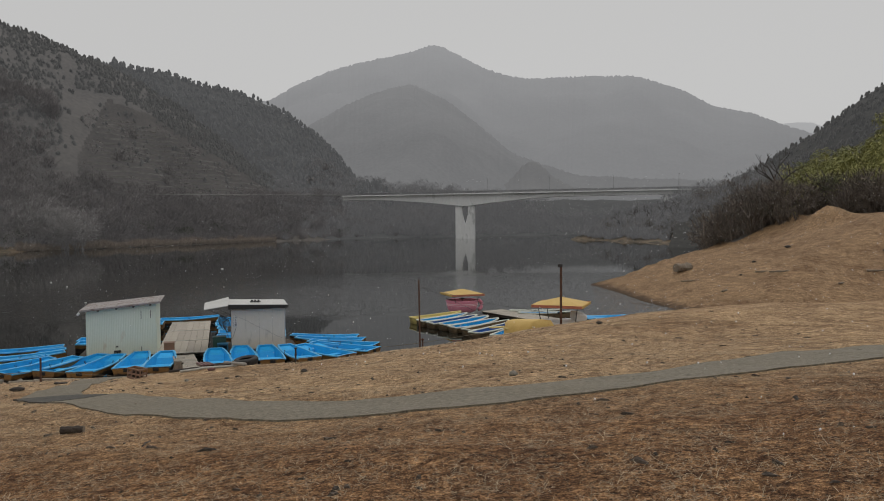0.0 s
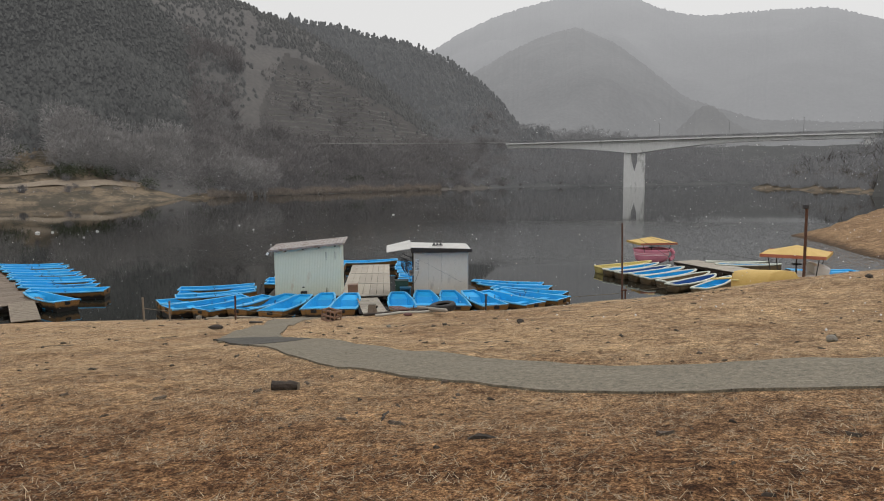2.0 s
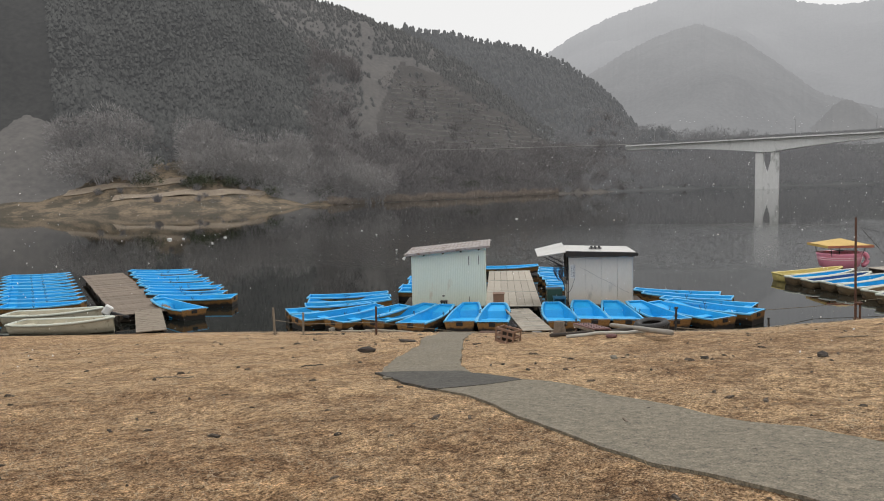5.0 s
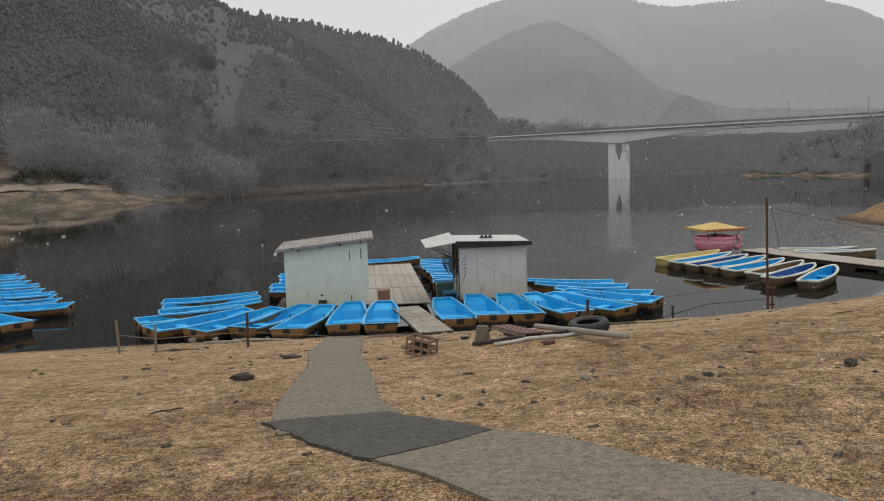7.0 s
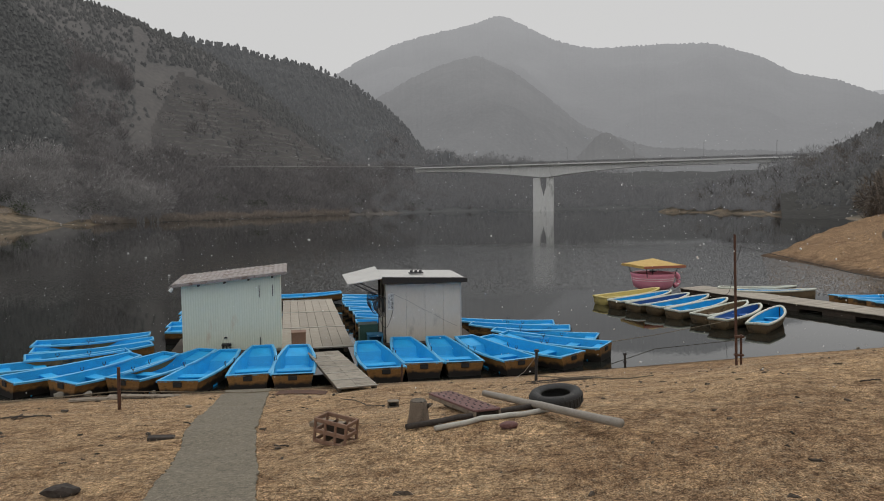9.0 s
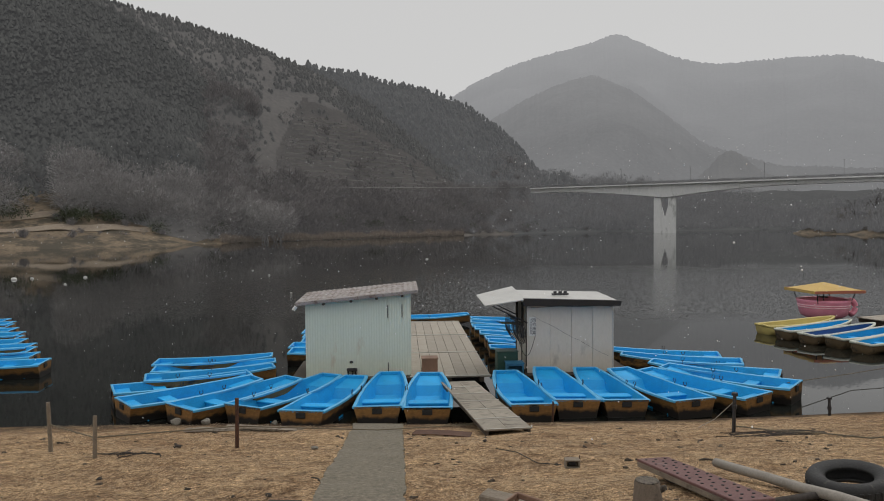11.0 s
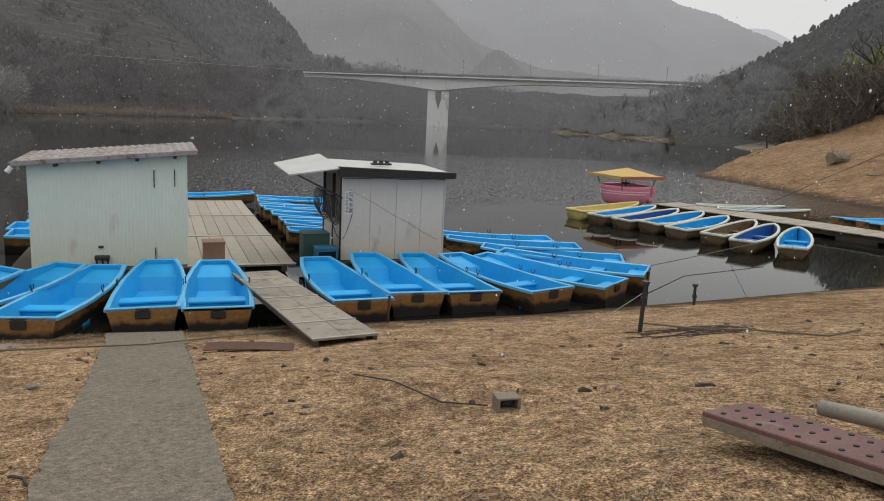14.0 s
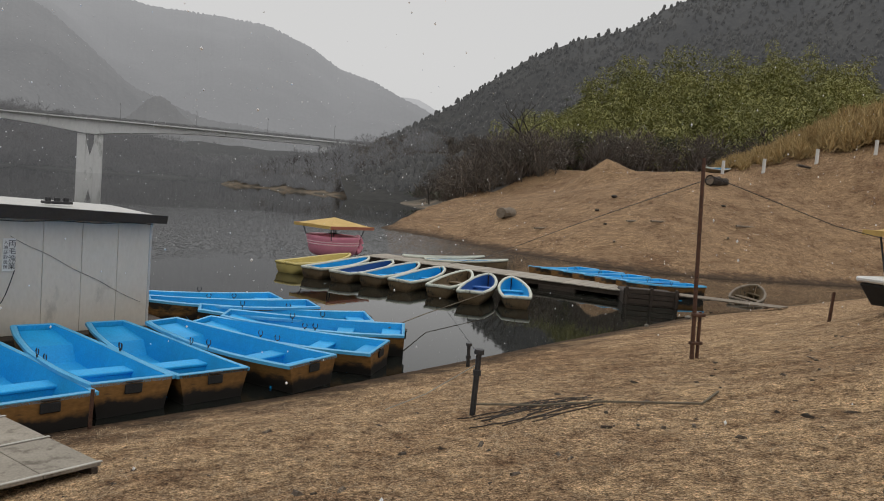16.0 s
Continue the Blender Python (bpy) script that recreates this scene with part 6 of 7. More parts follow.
pole_thing("branch", (-7.5, 22.0), (-5.95, 22.9), 0.045, 0.03, M_BARK, "dark stripped branch on the grass", "branch")
pole_thing("pole", (-7.15, 21.9), (-5.75, 22.75), 0.035, 0.035, M_STRIP, "pale straight timber pole on the grass")
pole_thing("pole", (-6.66, 24.3), (-5.1, 21.1), 0.05, 0.05, M_POLE, "long grey wooden pole lying down the slope", lift=0.12)
lump("brick", -6.28, 21.9, (0.24, 0.13, 0.10), M_REDSHEET, "broken red brick on the grass", "brick", 15, 0.08, 50)


def tyre():
    e = empty("tyre", on_ground(-5.65, 23.15, 0, 0.0, 4, -6), "worn black car tyre lying flat on the grass", "tyre")
    bm = bmesh.new()
    n = 36
    prof = [(0.20, 0.05), (0.27, 0.01), (0.33, 0.03), (0.35, 0.07), (0.35, 0.17), (0.33, 0.21), (0.27, 0.23), (0.20, 0.19), (0.19, 0.17), (0.26, 0.19), (0.30, 0.17), (0.30, 0.07), (0.26, 0.05), (0.19, 0.07)]
    rings = [[bm.verts.new((r * math.cos(2 * math.pi * k / n), r * math.sin(2 * math.pi * k / n), z)) for k in range(n)] for r, z in prof]
    for a, b in zip(rings, rings[1:] + rings[:1]):
        for k in range(n):
            bm.faces.new((a[k], a[(k + 1) % n], b[(k + 1) % n], b[k]))
    bmesh.ops.recalc_face_normals(bm, faces=bm.faces[:])
    part("casing", bm, M_RUBBER, e, smooth=True)
    for k in range(36):
        bm = bmesh.new()
        t = 2 * math.pi * k / 36
        box(bm, (0.012, 0.035, 0.10), (0.352 * math.cos(t), 0.352 * math.sin(t), 0.12), (0, 0, math.degrees(t)), 0.003)
        part("tread_block", bm, M_RUBBER, e)


tyre()


def stake(x, y, hgt, r, material, label, lean=(0, 0), name="stake", cap=False):
    e = empty(name, on_ground(x, y, 0, -0.15, lean[0], lean[1]), label, "post")
    bm = bmesh.new()
    tube(bm, (0, 0, 0), (0, 0, hgt + 0.15), r, r * 0.92, 8)
    part("shaft", bm, material, e)
    if cap:
        bm = bmesh.new()
        tube(bm, (0, 0, hgt + 0.12), (0, 0, hgt + 0.17), r * 1.7, r * 1.6, 10)
        part("cap", bm, material, e, "flat pipe cap")
        bm = bmesh.new()
        tube(bm, (0, 0, hgt - 0.12), (0, 0, hgt - 0.06), r * 1.35, r * 1.35, 10)
        part("collar", bm, material, e, "pipe collar")
    return e


stake(-17.1, 26.3, 0.86, 0.035, M_WOOD, "thin grey wooden mooring stake", (1, -1))
stake(-15.6, 25.55, 0.66, 0.032, M_WOOD, "short grey wooden mooring stake", (-1, 1))
stake(-14.1, 27.2, 0.86, 0.036, M_RUST, "dark iron mooring stake in the grass", (0, 1))
stake(-5.7, 30.15, 0.72, 0.034, M_DARKMETAL, "capped steel mooring pipe in the grass", (1, 1), "bollard", True)
stake(-3.0, 34.6, 0.42, 0.034, M_DARKMETAL, "low capped steel mooring pipe at the shore", (0, -2), "bollard", True)
stake(4.25, 32.5, 0.62, 0.035, M_RUST, "leaning rusty stake in the grass", (0, 5))
stake(-9.3, 33.2, 0.5, 0.025, M_RUST, "thin iron rod in the shallows", (0, 2))

e = empty("mast", on_ground(-0.86, 31.42, 0, -0.2, 0, 0), "tall rusty steel mast with a doubled foot", "mast")
bm = bmesh.new()
tube(bm, (0, 0, 0), (-0.05, 0.16, 3.35), 0.034, 0.03, 10)
part("shaft", bm, M_RUST, e)
bm = bmesh.new()
tube(bm, (0.11, 0, 0), (0.10, 0.03, 0.95), 0.028, 0.028, 10)
part("foot", bm, M_RUST, e)
for z in (0.45, 0.9):
    bm = bmesh.new()
    box(bm, (0.22, 0.11, 0.05), (0.055, 0.02, z), bevel=0.01)
    part("clamp", bm, M_RUST, e)
e = empty("mast", on_ground(4.3, 27.6, 0, -0.2, 0, 0), "tall dark steel mast standing on the bank", "mast")
bm = bmesh.new()
tube(bm, (0, 0, 0), (0, 0, 2.32), 0.045, 0.04, 10)
part("shaft", bm, M_RUST, e)
bm = bmesh.new()
box(bm, (0.16, 0.12, 0.12), (-0.03, 0, 2.29), bevel=0.015)
part("head", bm, M_DARKMETAL, e)


def rope(name, pts, r, label, material=M_ROPE, ground=True):
    bm = bmesh.new()
    p = [Vector((x, y, (z_at(x, y) + r + 0.01 if ground else 0) + z)) for x, y, z in pts]
    fine = []
    for i in range(len(p) - 1):
        for k in range(6):
            t = k / 6
            q = p[i].lerp(p[i + 1], t)
            if ground:
                q.z = max(q.z, z_at(q.x, q.y) + r + 0.005)
            fine.append(q)
    fine.append(p[-1])
    base = fine[0].copy()
    chain(bm, [q - base for q in fine], r, 5)
    o = part(name, bm, material)
    o.location = base
    return tagged(o, label, "rope")


rope("mooring_rope", [(-17.1, 26.3, 0.45), (-15.6, 25.55, 0.3), (-14.1, 27.2, 0.35), (-12.6, 30.2, 0.02), (-10.6, 31.6, 0.05)], 0.012, "thin slack mooring rope along the shore stakes")
rope("mooring_rope", [(-5.7, 30.15, 0.1), (-5.0, 29.8, 0), (-4.4, 29.5, 0), (-3.9, 28.6, 0), (-3.3, 28.9, 0)], 0.014, "old rope trailing over the grass")
rope("mooring_rope", [(-5.7, 30.15, 0.55), (-5.95, 30.8, 0.2), (-6.2, 31.3, 0.02)], 0.006, "thin pale cord tied to the bollard", M_STRIP)
rope("mooring_rope", [(-3.4, 37.2, 0.4), (-1.2, 39.6, 0.25), (2.5, 42.3, 0.42)], 0.012, "slack mooring rope over the water", M_ROPE, False)
rope("guy_wire", [(-0.8, 31.45, 3.9), (0.5, 36.4, 2.8), (2.0, 42.0, 1.5), (3.0, 46.0, 0.8)], 0.007, "thin guy wire from the mast", M_CABLE, False)
rope("guy_wire", [(-0.8, 31.45, 3.9), (1.6, 30.9, 3.3), (4.2, 30.4, 2.95)], 0.007, "thin guy wire from the mast", M_CABLE, False)
g0 = np.random.default_rng(21)
for k in range(14):
    a = g0.uniform(-0.6, 0.6)
    cx, cy = -5.1 + g0.uniform(-0.5, 0.9), 29.75 + g0.uniform(-0.35, 0.3)
    pole_thing("dead_branch", (cx - 0.5 * math.cos(a), cy - 0.3 * math.sin(a)), (cx + 0.55 * math.cos(a), cy + 0.35 * math.sin(a)), 0.008, 0.006, M_BARK, "thin dead branch in a tangled heap", "branch")
for k in range(16):
    a = g0.uniform(0, 3.14)
    x, y = g0.uniform(-13, 2), g0.uniform(9, 29.5)
    ln = g0.uniform(0.12, 0.35)
    pole_thing("twig", (x - ln * math.cos(a), y - ln * math.sin(a)), (x + ln * math.cos(a), y + ln * math.sin(a)), 0.011, 0.007, M_BARK if k % 2 else M_WOOD, "short dead twig on the grass", "twig")
for k in range(7):
    a = g0.uniform(0, 3.14)
    x, y = -15.3 + g0.uniform(-0.45, 0.45), 25.9 + g0.uniform(-0.2, 0.2)
    pole_thing("dead_branch", (x - 0.3 * math.cos(a), y - 0.3 * math.sin(a)), (x + 0.3 * math.cos(a), y + 0.3 * math.sin(a)), 0.010, 0.008, M_BARK, "thin dead branch in a tangled heap", "branch", 0.02)

# rusty sheet, small winch box, driftwood planks, paving slab
e = empty("metal_sheet", on_ground(-11.1, 29.75, 3, 0.03, 0, 0), "bent rusty metal sheet on the grass", "sheet")
bm = bmesh.new()
bmesh.ops.create_grid(bm, x_segments=10, y_segments=3, size=0.5)
for v in bm.verts:
    v.co = Vector((v.co.x * 1.15, v.co.y * 0.32, 0.03 * math.cos(4 * v.co.x) + 0.05 * abs(v.co.x)))
r = bmesh.ops.extrude_face_region(bm, geom=bm.faces[:])
bmesh.ops.translate(bm, verts=[q for q in r["geom"] if isinstance(q, bmesh.types.BMVert)], vec=(0, 0, 0.012))
bmesh.ops.recalc_face_normals(bm, faces=bm.faces[:])
part("sheet", bm, M_RUST, e)
e = empty("winch_box", on_ground(-8.3, 25.8, 12, 0.0), "small weathered metal box with an open front", "box")
e.scale = (0.72, 0.72, 0.72)
bm = bmesh.new()
box(bm, (0.28, 0.2, 0.03), (0, 0, 0.015), bevel=0.006)
box(bm, (0.28, 0.2, 0.025), (0, 0, 0.155), bevel=0.006)
box(bm, (0.03, 0.18, 0.115), (-0.12, 0, 0.086))
box(bm, (0.03, 0.18, 0.115), (0.12, 0, 0.086))
box(bm, (0.21, 0.02, 0.115), (0, 0.08, 0.086))
part("case", bm, M_WOOD, e)
bm = bmesh.new()
tube(bm, (-0.06, 0, 0.08), (0.06, 0, 0.08), 0.04, n=10)
part("drum", bm, M_DARKMETAL, e)
bm = bmesh.new()
tube(bm, (0.13, 0.05, 0.10), (0.15, 0.05, 0.22), 0.01, n=6)
part("handle", bm, M_RUST, e)
rope("cord", [(-8.45, 25.8, 0.03), (-8.8, 26.1, 0), (-9.2, 26.9, 0), (-9.6, 27.3, 0)], 0.007, "thin cord running from the metal box", M_CABLE)
for k, (x, y, rz, ln) in enumerate(((-15.6, 29.9, 14, 1.9), (-15.2, 30.25, 9, 1.7), (-16.1, 29.7, 20, 1.2), (-15.0, 29.95, 4, 1.3))):
    e = empty("driftwood_plank", on_ground(x, y, rz, 0.03 + 0.012 * k, 0, 1), "grey driftwood plank at the shoreline", "plank", "driftwood planks")
    bm = bmesh.new()
    box(bm, (ln, 0.2, 0.035), (0, 0, 0), bevel=0.01)
    gg = np.random.default_rng(k)
    for v in bm.verts:
        v.co += Vector((0.03 * gg.normal(), 0.01 * gg.normal(), 0))
    part("board", bm, M_WOOD, e)
e = empty("slab", on_ground(-8.75, 23.2, -12, 0.02, 0, 3), "loose pale timber slab sunk in the grass", "slab")
bm = bmesh.new()
box(bm, (0.55, 0.22, 0.07), (0, 0, 0), bevel=0.015)
part("board", bm, M_WOOD, e)
e = empty("offcut", on_ground(-11.1, 23.0, 20, 0.02), "dark timber offcut on the grass", "offcut")
bm = bmesh.new()
box(bm, (0.36, 0.14, 0.05), (0, 0, 0), (0, 4, 0), 0.01)
part("board", bm, M_BARK, e)

# ---- the far slope across the inlet ----
log("log", 22.5, 71.4, 25, 1.7, 0.45, M_WOOD, "thick pale cut log on the far slope", 5)
log("log", 41.6, 67.6, 5, 2.2, 0.42, M_BARK, "dark fallen trunk section on the far slope", 6)
log("fallen_branch", 51.5, 66.0, 12, 5.0, 0.13, M_BARK, "long dark fallen trunk on the slope", 7)
for k, (x, y, rz, ln) in enumerate(((21.2, 64.9, 25, 2.2), (25.5, 60.6, 15, 1.4), (21.3, 57.6, 50, 1.0), (29.1, 55.6, 40, 0.8), (26.3, 58.9, 20, 2.6), (33.0, 57.5, 5, 2.0))):
    log("driftwood", x, y, rz, ln, 0.07, M_WOOD, "bleached driftwood branch on the far slope", 8 + k, category="branch")
for k, (x, y, s) in enumerate(((31.3, 69.0, 0.6), (27.0, 66, 0.5), (24.2, 61.8, 0.35), (36, 62, 0.4))):
    lump("stone", x, y, (s, s * 0.7, s * 0.4), M_BARK, "dark stone on the far slope", "stone", 30 * k, seed=70 + k)
for k, (bear, rr) in enumerate(((41.0, 79), (43.6, 79), (46.8, 79), (50.2, 79))):
    x, y = EYE_X + rr * math.sin(math.radians(bear)), EYE_Y + rr * math.cos(math.radians(bear))
    e = empty("marker_post", on_ground(x, y, 0, -0.2), "short white marker post on the slope's crest", "post", "white marker posts")
    bm = bmesh.new()
    tube(bm, (0, 0, 0), (0, 0, 1.45), 0.16, 0.15, 10)
    part("shaft", bm, M_WHITE, e)
cr = copy_thing(kinds[0], on_ground(EYE_X + 80 * math.sin(radians(40.0)), EYE_Y + 80 * math.cos(radians(40.0)), 5, 0.15, 10, 0))
cr["label"] = "blue rowing boat stranded on the crest of the slope"

# mooring buoys out on the water
for k, (x, y, s) in enumerate(((-61, 70, 1.0), (-60, 71, 0.5), (-56, 73, 0.6), (-52, 66, 0.35), (-33, 108, 0.6), (-45, 84, 0.3), (-40, 78, 0.25), (-30, 62, 0.2))):
    e = empty("buoy", pose(x, y, 0), "small white plastic mooring buoy on the water", "buoy", "mooring buoys")
    bm = bmesh.new()
    bmesh.ops.create_uvsphere(bm, u_segments=10, v_segments=7, radius=0.16 * s + 0.03, matrix=Matrix.Translation((0, 0, 0.05)) @ Matrix.Diagonal((1.6, 1, 0.8, 1)))
    part("float", bm, M_WHITE, e, smooth=True)


# ---- trees and scrub round the lake ----
h, far_h = Heap(), Heap()
n = 0
while n < 3600:
    # bare woods on the far bank, from the sandy point to the bridge and behind it
    x, y = rng.uniform(-170, 125), rng.uniform(120, 430)
    bearing = math.degrees(math.atan2(x - EYE_X, y - EYE_Y))
    if bearing < -47 or bearing > 20:
        continue
    d = float(shore_distance(x, y))
    if d < 3 or d > 55:
        continue
    if bearing < -29.5 and d < (16 if bearing > -33 else 30 if bearing > -38 else 42):
        continue
    n += 1
    size = rng.uniform(3.0, 5.5) if d < 12 else rng.uniform(5, 9)
    # trees towards the bridge go into the heap with painted haze
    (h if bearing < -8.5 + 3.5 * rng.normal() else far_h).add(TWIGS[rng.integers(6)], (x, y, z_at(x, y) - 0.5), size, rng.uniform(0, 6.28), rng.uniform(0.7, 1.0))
for _ in range(1700):
    b, s = rng.uniform(-32, -6), rng.uniform(0.0, 0.6)
    if -28.5 < b < -11.4 and 0.24 < s and rng.random() < 0.96:
        continue
    if b > -10.5:
        x, y, z = on_two(b, s)
    else:
        x, y, z = on_one(b, s)
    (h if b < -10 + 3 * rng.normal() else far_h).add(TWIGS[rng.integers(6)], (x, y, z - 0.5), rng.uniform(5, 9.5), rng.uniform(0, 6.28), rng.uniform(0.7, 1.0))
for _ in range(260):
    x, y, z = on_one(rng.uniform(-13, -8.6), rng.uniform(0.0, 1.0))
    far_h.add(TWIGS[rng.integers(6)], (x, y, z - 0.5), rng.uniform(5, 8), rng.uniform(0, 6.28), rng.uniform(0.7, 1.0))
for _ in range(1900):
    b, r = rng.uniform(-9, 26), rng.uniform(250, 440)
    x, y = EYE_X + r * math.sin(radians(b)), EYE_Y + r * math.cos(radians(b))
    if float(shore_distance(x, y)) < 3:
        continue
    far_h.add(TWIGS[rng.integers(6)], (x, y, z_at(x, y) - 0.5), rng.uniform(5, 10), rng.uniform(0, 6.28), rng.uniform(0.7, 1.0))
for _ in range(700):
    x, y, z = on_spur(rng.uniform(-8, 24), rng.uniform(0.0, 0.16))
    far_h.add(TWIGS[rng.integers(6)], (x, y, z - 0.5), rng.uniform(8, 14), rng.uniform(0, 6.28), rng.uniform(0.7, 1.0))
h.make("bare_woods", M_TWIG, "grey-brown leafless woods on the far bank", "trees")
far_h.make("woods_painted_haze", M_MISTWOOD, "leafless woods with painted haze behind the bridge", "trees")
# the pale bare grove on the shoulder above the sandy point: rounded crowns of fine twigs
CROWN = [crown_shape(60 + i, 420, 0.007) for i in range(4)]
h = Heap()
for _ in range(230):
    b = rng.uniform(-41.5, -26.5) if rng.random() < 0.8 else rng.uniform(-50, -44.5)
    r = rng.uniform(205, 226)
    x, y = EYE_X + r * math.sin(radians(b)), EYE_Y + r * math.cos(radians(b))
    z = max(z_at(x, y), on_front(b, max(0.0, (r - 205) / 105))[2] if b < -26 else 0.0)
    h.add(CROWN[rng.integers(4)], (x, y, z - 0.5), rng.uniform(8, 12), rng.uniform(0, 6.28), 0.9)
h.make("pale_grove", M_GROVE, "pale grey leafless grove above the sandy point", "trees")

dk2 = Heap()
for _ in range(240):
    b, r = rng.uniform(-47, -6), rng.uniform(200, 330)
    x, y = EYE_X + r * math.sin(radians(b)), EYE_Y + r * math.cos(radians(b))
    d = float(shore_distance(x, y))
    if d < 8 or d > 40:
        continue
    for _k in range(3):
        dk2.add(CLUMPS[rng.integers(5)], (x + rng.normal() * 1.5, y + rng.normal() * 1.5, z_at(x, y) + rng.uniform(0.5, 2.5)), rng.uniform(4, 6.5), rng.uniform(0, 6.28))
dk2.make("evergreen_scrub", M_EVERGREEN, "dark evergreen bushes on the far bank", "bushes")

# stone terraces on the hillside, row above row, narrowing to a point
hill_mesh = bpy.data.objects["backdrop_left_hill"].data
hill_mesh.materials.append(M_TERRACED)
# terraced faces: darker material, with less haze painted in
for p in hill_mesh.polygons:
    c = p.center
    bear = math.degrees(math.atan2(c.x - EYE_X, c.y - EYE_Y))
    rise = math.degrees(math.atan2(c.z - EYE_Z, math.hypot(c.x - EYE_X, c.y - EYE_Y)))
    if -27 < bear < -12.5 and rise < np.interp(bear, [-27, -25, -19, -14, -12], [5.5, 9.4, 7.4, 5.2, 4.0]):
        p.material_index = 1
for k in range(15):
    bm = bmesh.new()
    lo, hi = [], []
    b0, b1 = -26.8 + 0.1 * k + (0.6 if k % 3 == 0 else 0), -12.6 - 0.75 * k + (0.7 if k % 2 else 0)
    for i in range(30):
        b = b0 + (b1 - b0) * i / 29
        climb = [on_one(b, u) for u in np.linspace(0.1, 0.95, 40)]
        level = 19.0 + 2.35 * k + 0.25 * math.sin(0.9 * i + k)
        x, y, z = (float(np.interp(level, [p[2] for p in climb], [p[a] for p in climb])) for a in range(3))
        q = Vector((x - EYE_X, y - EYE_Y, 0)).normalized() * -0.45
        lo.append(bm.verts.new((x + q.x, y + q.y, z - 0.5)))
        hi.append((bm.verts.new((x + q.x, y + q.y, z + 0.4)), bm.verts.new((x - q.x, y - q.y, z + 0.42))))
    for i in range(29):
        bm.faces.new((lo[i], lo[i + 1], hi[i + 1][0], hi[i][0]))
        bm.faces.new((hi[i][0], hi[i + 1][0], hi[i + 1][1], hi[i][1]))
    o = part("terrace_wall", bm, M_TERRACE)
    tagged(o, "grey retaining wall of a terraced hillside", "wall", "terrace walls", "structure")
# roadside rail along the far bank
bm = bmesh.new()
chain(bm, [(EYE_X + 262 * math.sin(radians(b)), EYE_Y + (262 + 40 * (b + 24) / 16) * math.cos(radians(b)), 17.2 + 1.6 * (b + 24) / 16) for b in np.linspace(-24, -8.5, 30)], 0.16, 4)
tagged(part("road_rail", bm, M_TERRACE), "pale roadside guard rail above the far bank", "rail", kind="structure")

# right bank: thicket behind the slope, bare trees on the spit, bamboo above
h, ev, bb2, rd = Heap(), Heap(), Heap(), Heap()
n = 0
while n < 900:
    x, y = rng.uniform(26, 130), rng.uniform(84, 300)
    d = float(shore_distance(x, y))
    front = float(np.abs(shore_distance(x, y, 14, 23)))
    bearing = math.degrees(math.atan2(x - EYE_X, y - EYE_Y))
    rr = math.hypot(x - EYE_X, y - EYE_Y)
    if d < (7 if bearing < 33 else 2.5) * rng.uniform(0.5, 1.2) or bearing > 46 or (rr < 98 and bearing > 24) or d > 60:
        continue
    n += 1
    z = z_at(x, y)
    h.add(TWIGS[rng.integers(6)], (x, y, z - 0.4), rng.uniform(2.2, 5.0) if d < 8 else rng.uniform(3.5, 7.5), rng.uniform(0, 6.28), rng.uniform(0.7, 1.0))
    if rng.random() < 0.30 and bearing > 23:
        ev.add(CLUMPS[rng.integers(5)], (x, y, z + 1.2), rng.uniform(3, 5.5), rng.uniform(0, 6.28), 0.9)
# evergreen bushes of many heights, with bare trees between them
for _ in range(74):
    b, rr = rng.uniform(26, 48), rng.uniform(96, 113)
    x, y = EYE_X + rr * math.sin(radians(b)), EYE_Y + rr * math.cos(radians(b))
    hgt, wide = rng.uniform(0.8, 3.0) + (3.2 * rng.random() ** 2 if b > 30 else 0), rng.uniform(1.0, 2.2)
    for _k in range(int(5 + 2.2 * hgt)):
        u = rng.normal(size=3)
        u = u / np.linalg.norm(u) * rng.uniform(0.3, 1.0)
        ev.add(CLUMPS[rng.integers(5)], (x + u[0] * wide, y + u[1] * wide, z_at(x, y) + 0.4 + hgt * (0.5 + 0.5 * u[2])), rng.uniform(1.5, 2.8), rng.uniform(0, 6.28), 0.85)
for _ in range(330):
    b, rr = rng.uniform(24, 48), rng.uniform(93, 114)
    x, y = EYE_X + rr * math.sin(radians(b)), EYE_Y + rr * math.cos(radians(b))
    h.add(TWIGS[rng.integers(6)], (x, y, z_at(x, y) - 0.3), rng.uniform(2.2, 6.5), rng.uniform(0, 6.28), 0.95)


def plume_shape(seed, count=110):
    """A drooping dome of overlapping bamboo sprays, one metre across: every spray hangs outwards and down over the next."""
    g = np.random.default_rng(seed)
    v, f = [], []
    for k in range(count):
        a, e = g.uniform(0, 2 * math.pi), math.asin(g.uniform(-0.25, 1.0))
        out = np.array([math.cos(a) * math.cos(e), math.sin(a) * math.cos(e), math.sin(e)])
        p = out * np.array([0.5, 0.5, 0.62]) * g.uniform(0.78, 1.08)
        hang = np.array([math.cos(a), math.sin(a), 0]) * 0.75 + np.array([0, 0, 0.75 * max(0, math.sin(e)) - 0.62]) + 0.28 * g.normal(size=3)
        hang /= np.linalg.norm(hang)
        side = np.cross(hang, out)
        side = side / (np.linalg.norm(side) + 1e-6) * g.uniform(0.018, 0.042)
        ln = g.uniform(0.13, 0.30)
        i = len(v)
        v += [p, p + hang * ln * 0.45 + side, p + hang * ln + np.array([0, 0, -0.03]), p + hang * ln * 0.45 - side]
        f += [(i, i + 1, i + 2), (i, i + 2, i + 3)]
    return np.array(v), np.array(f)


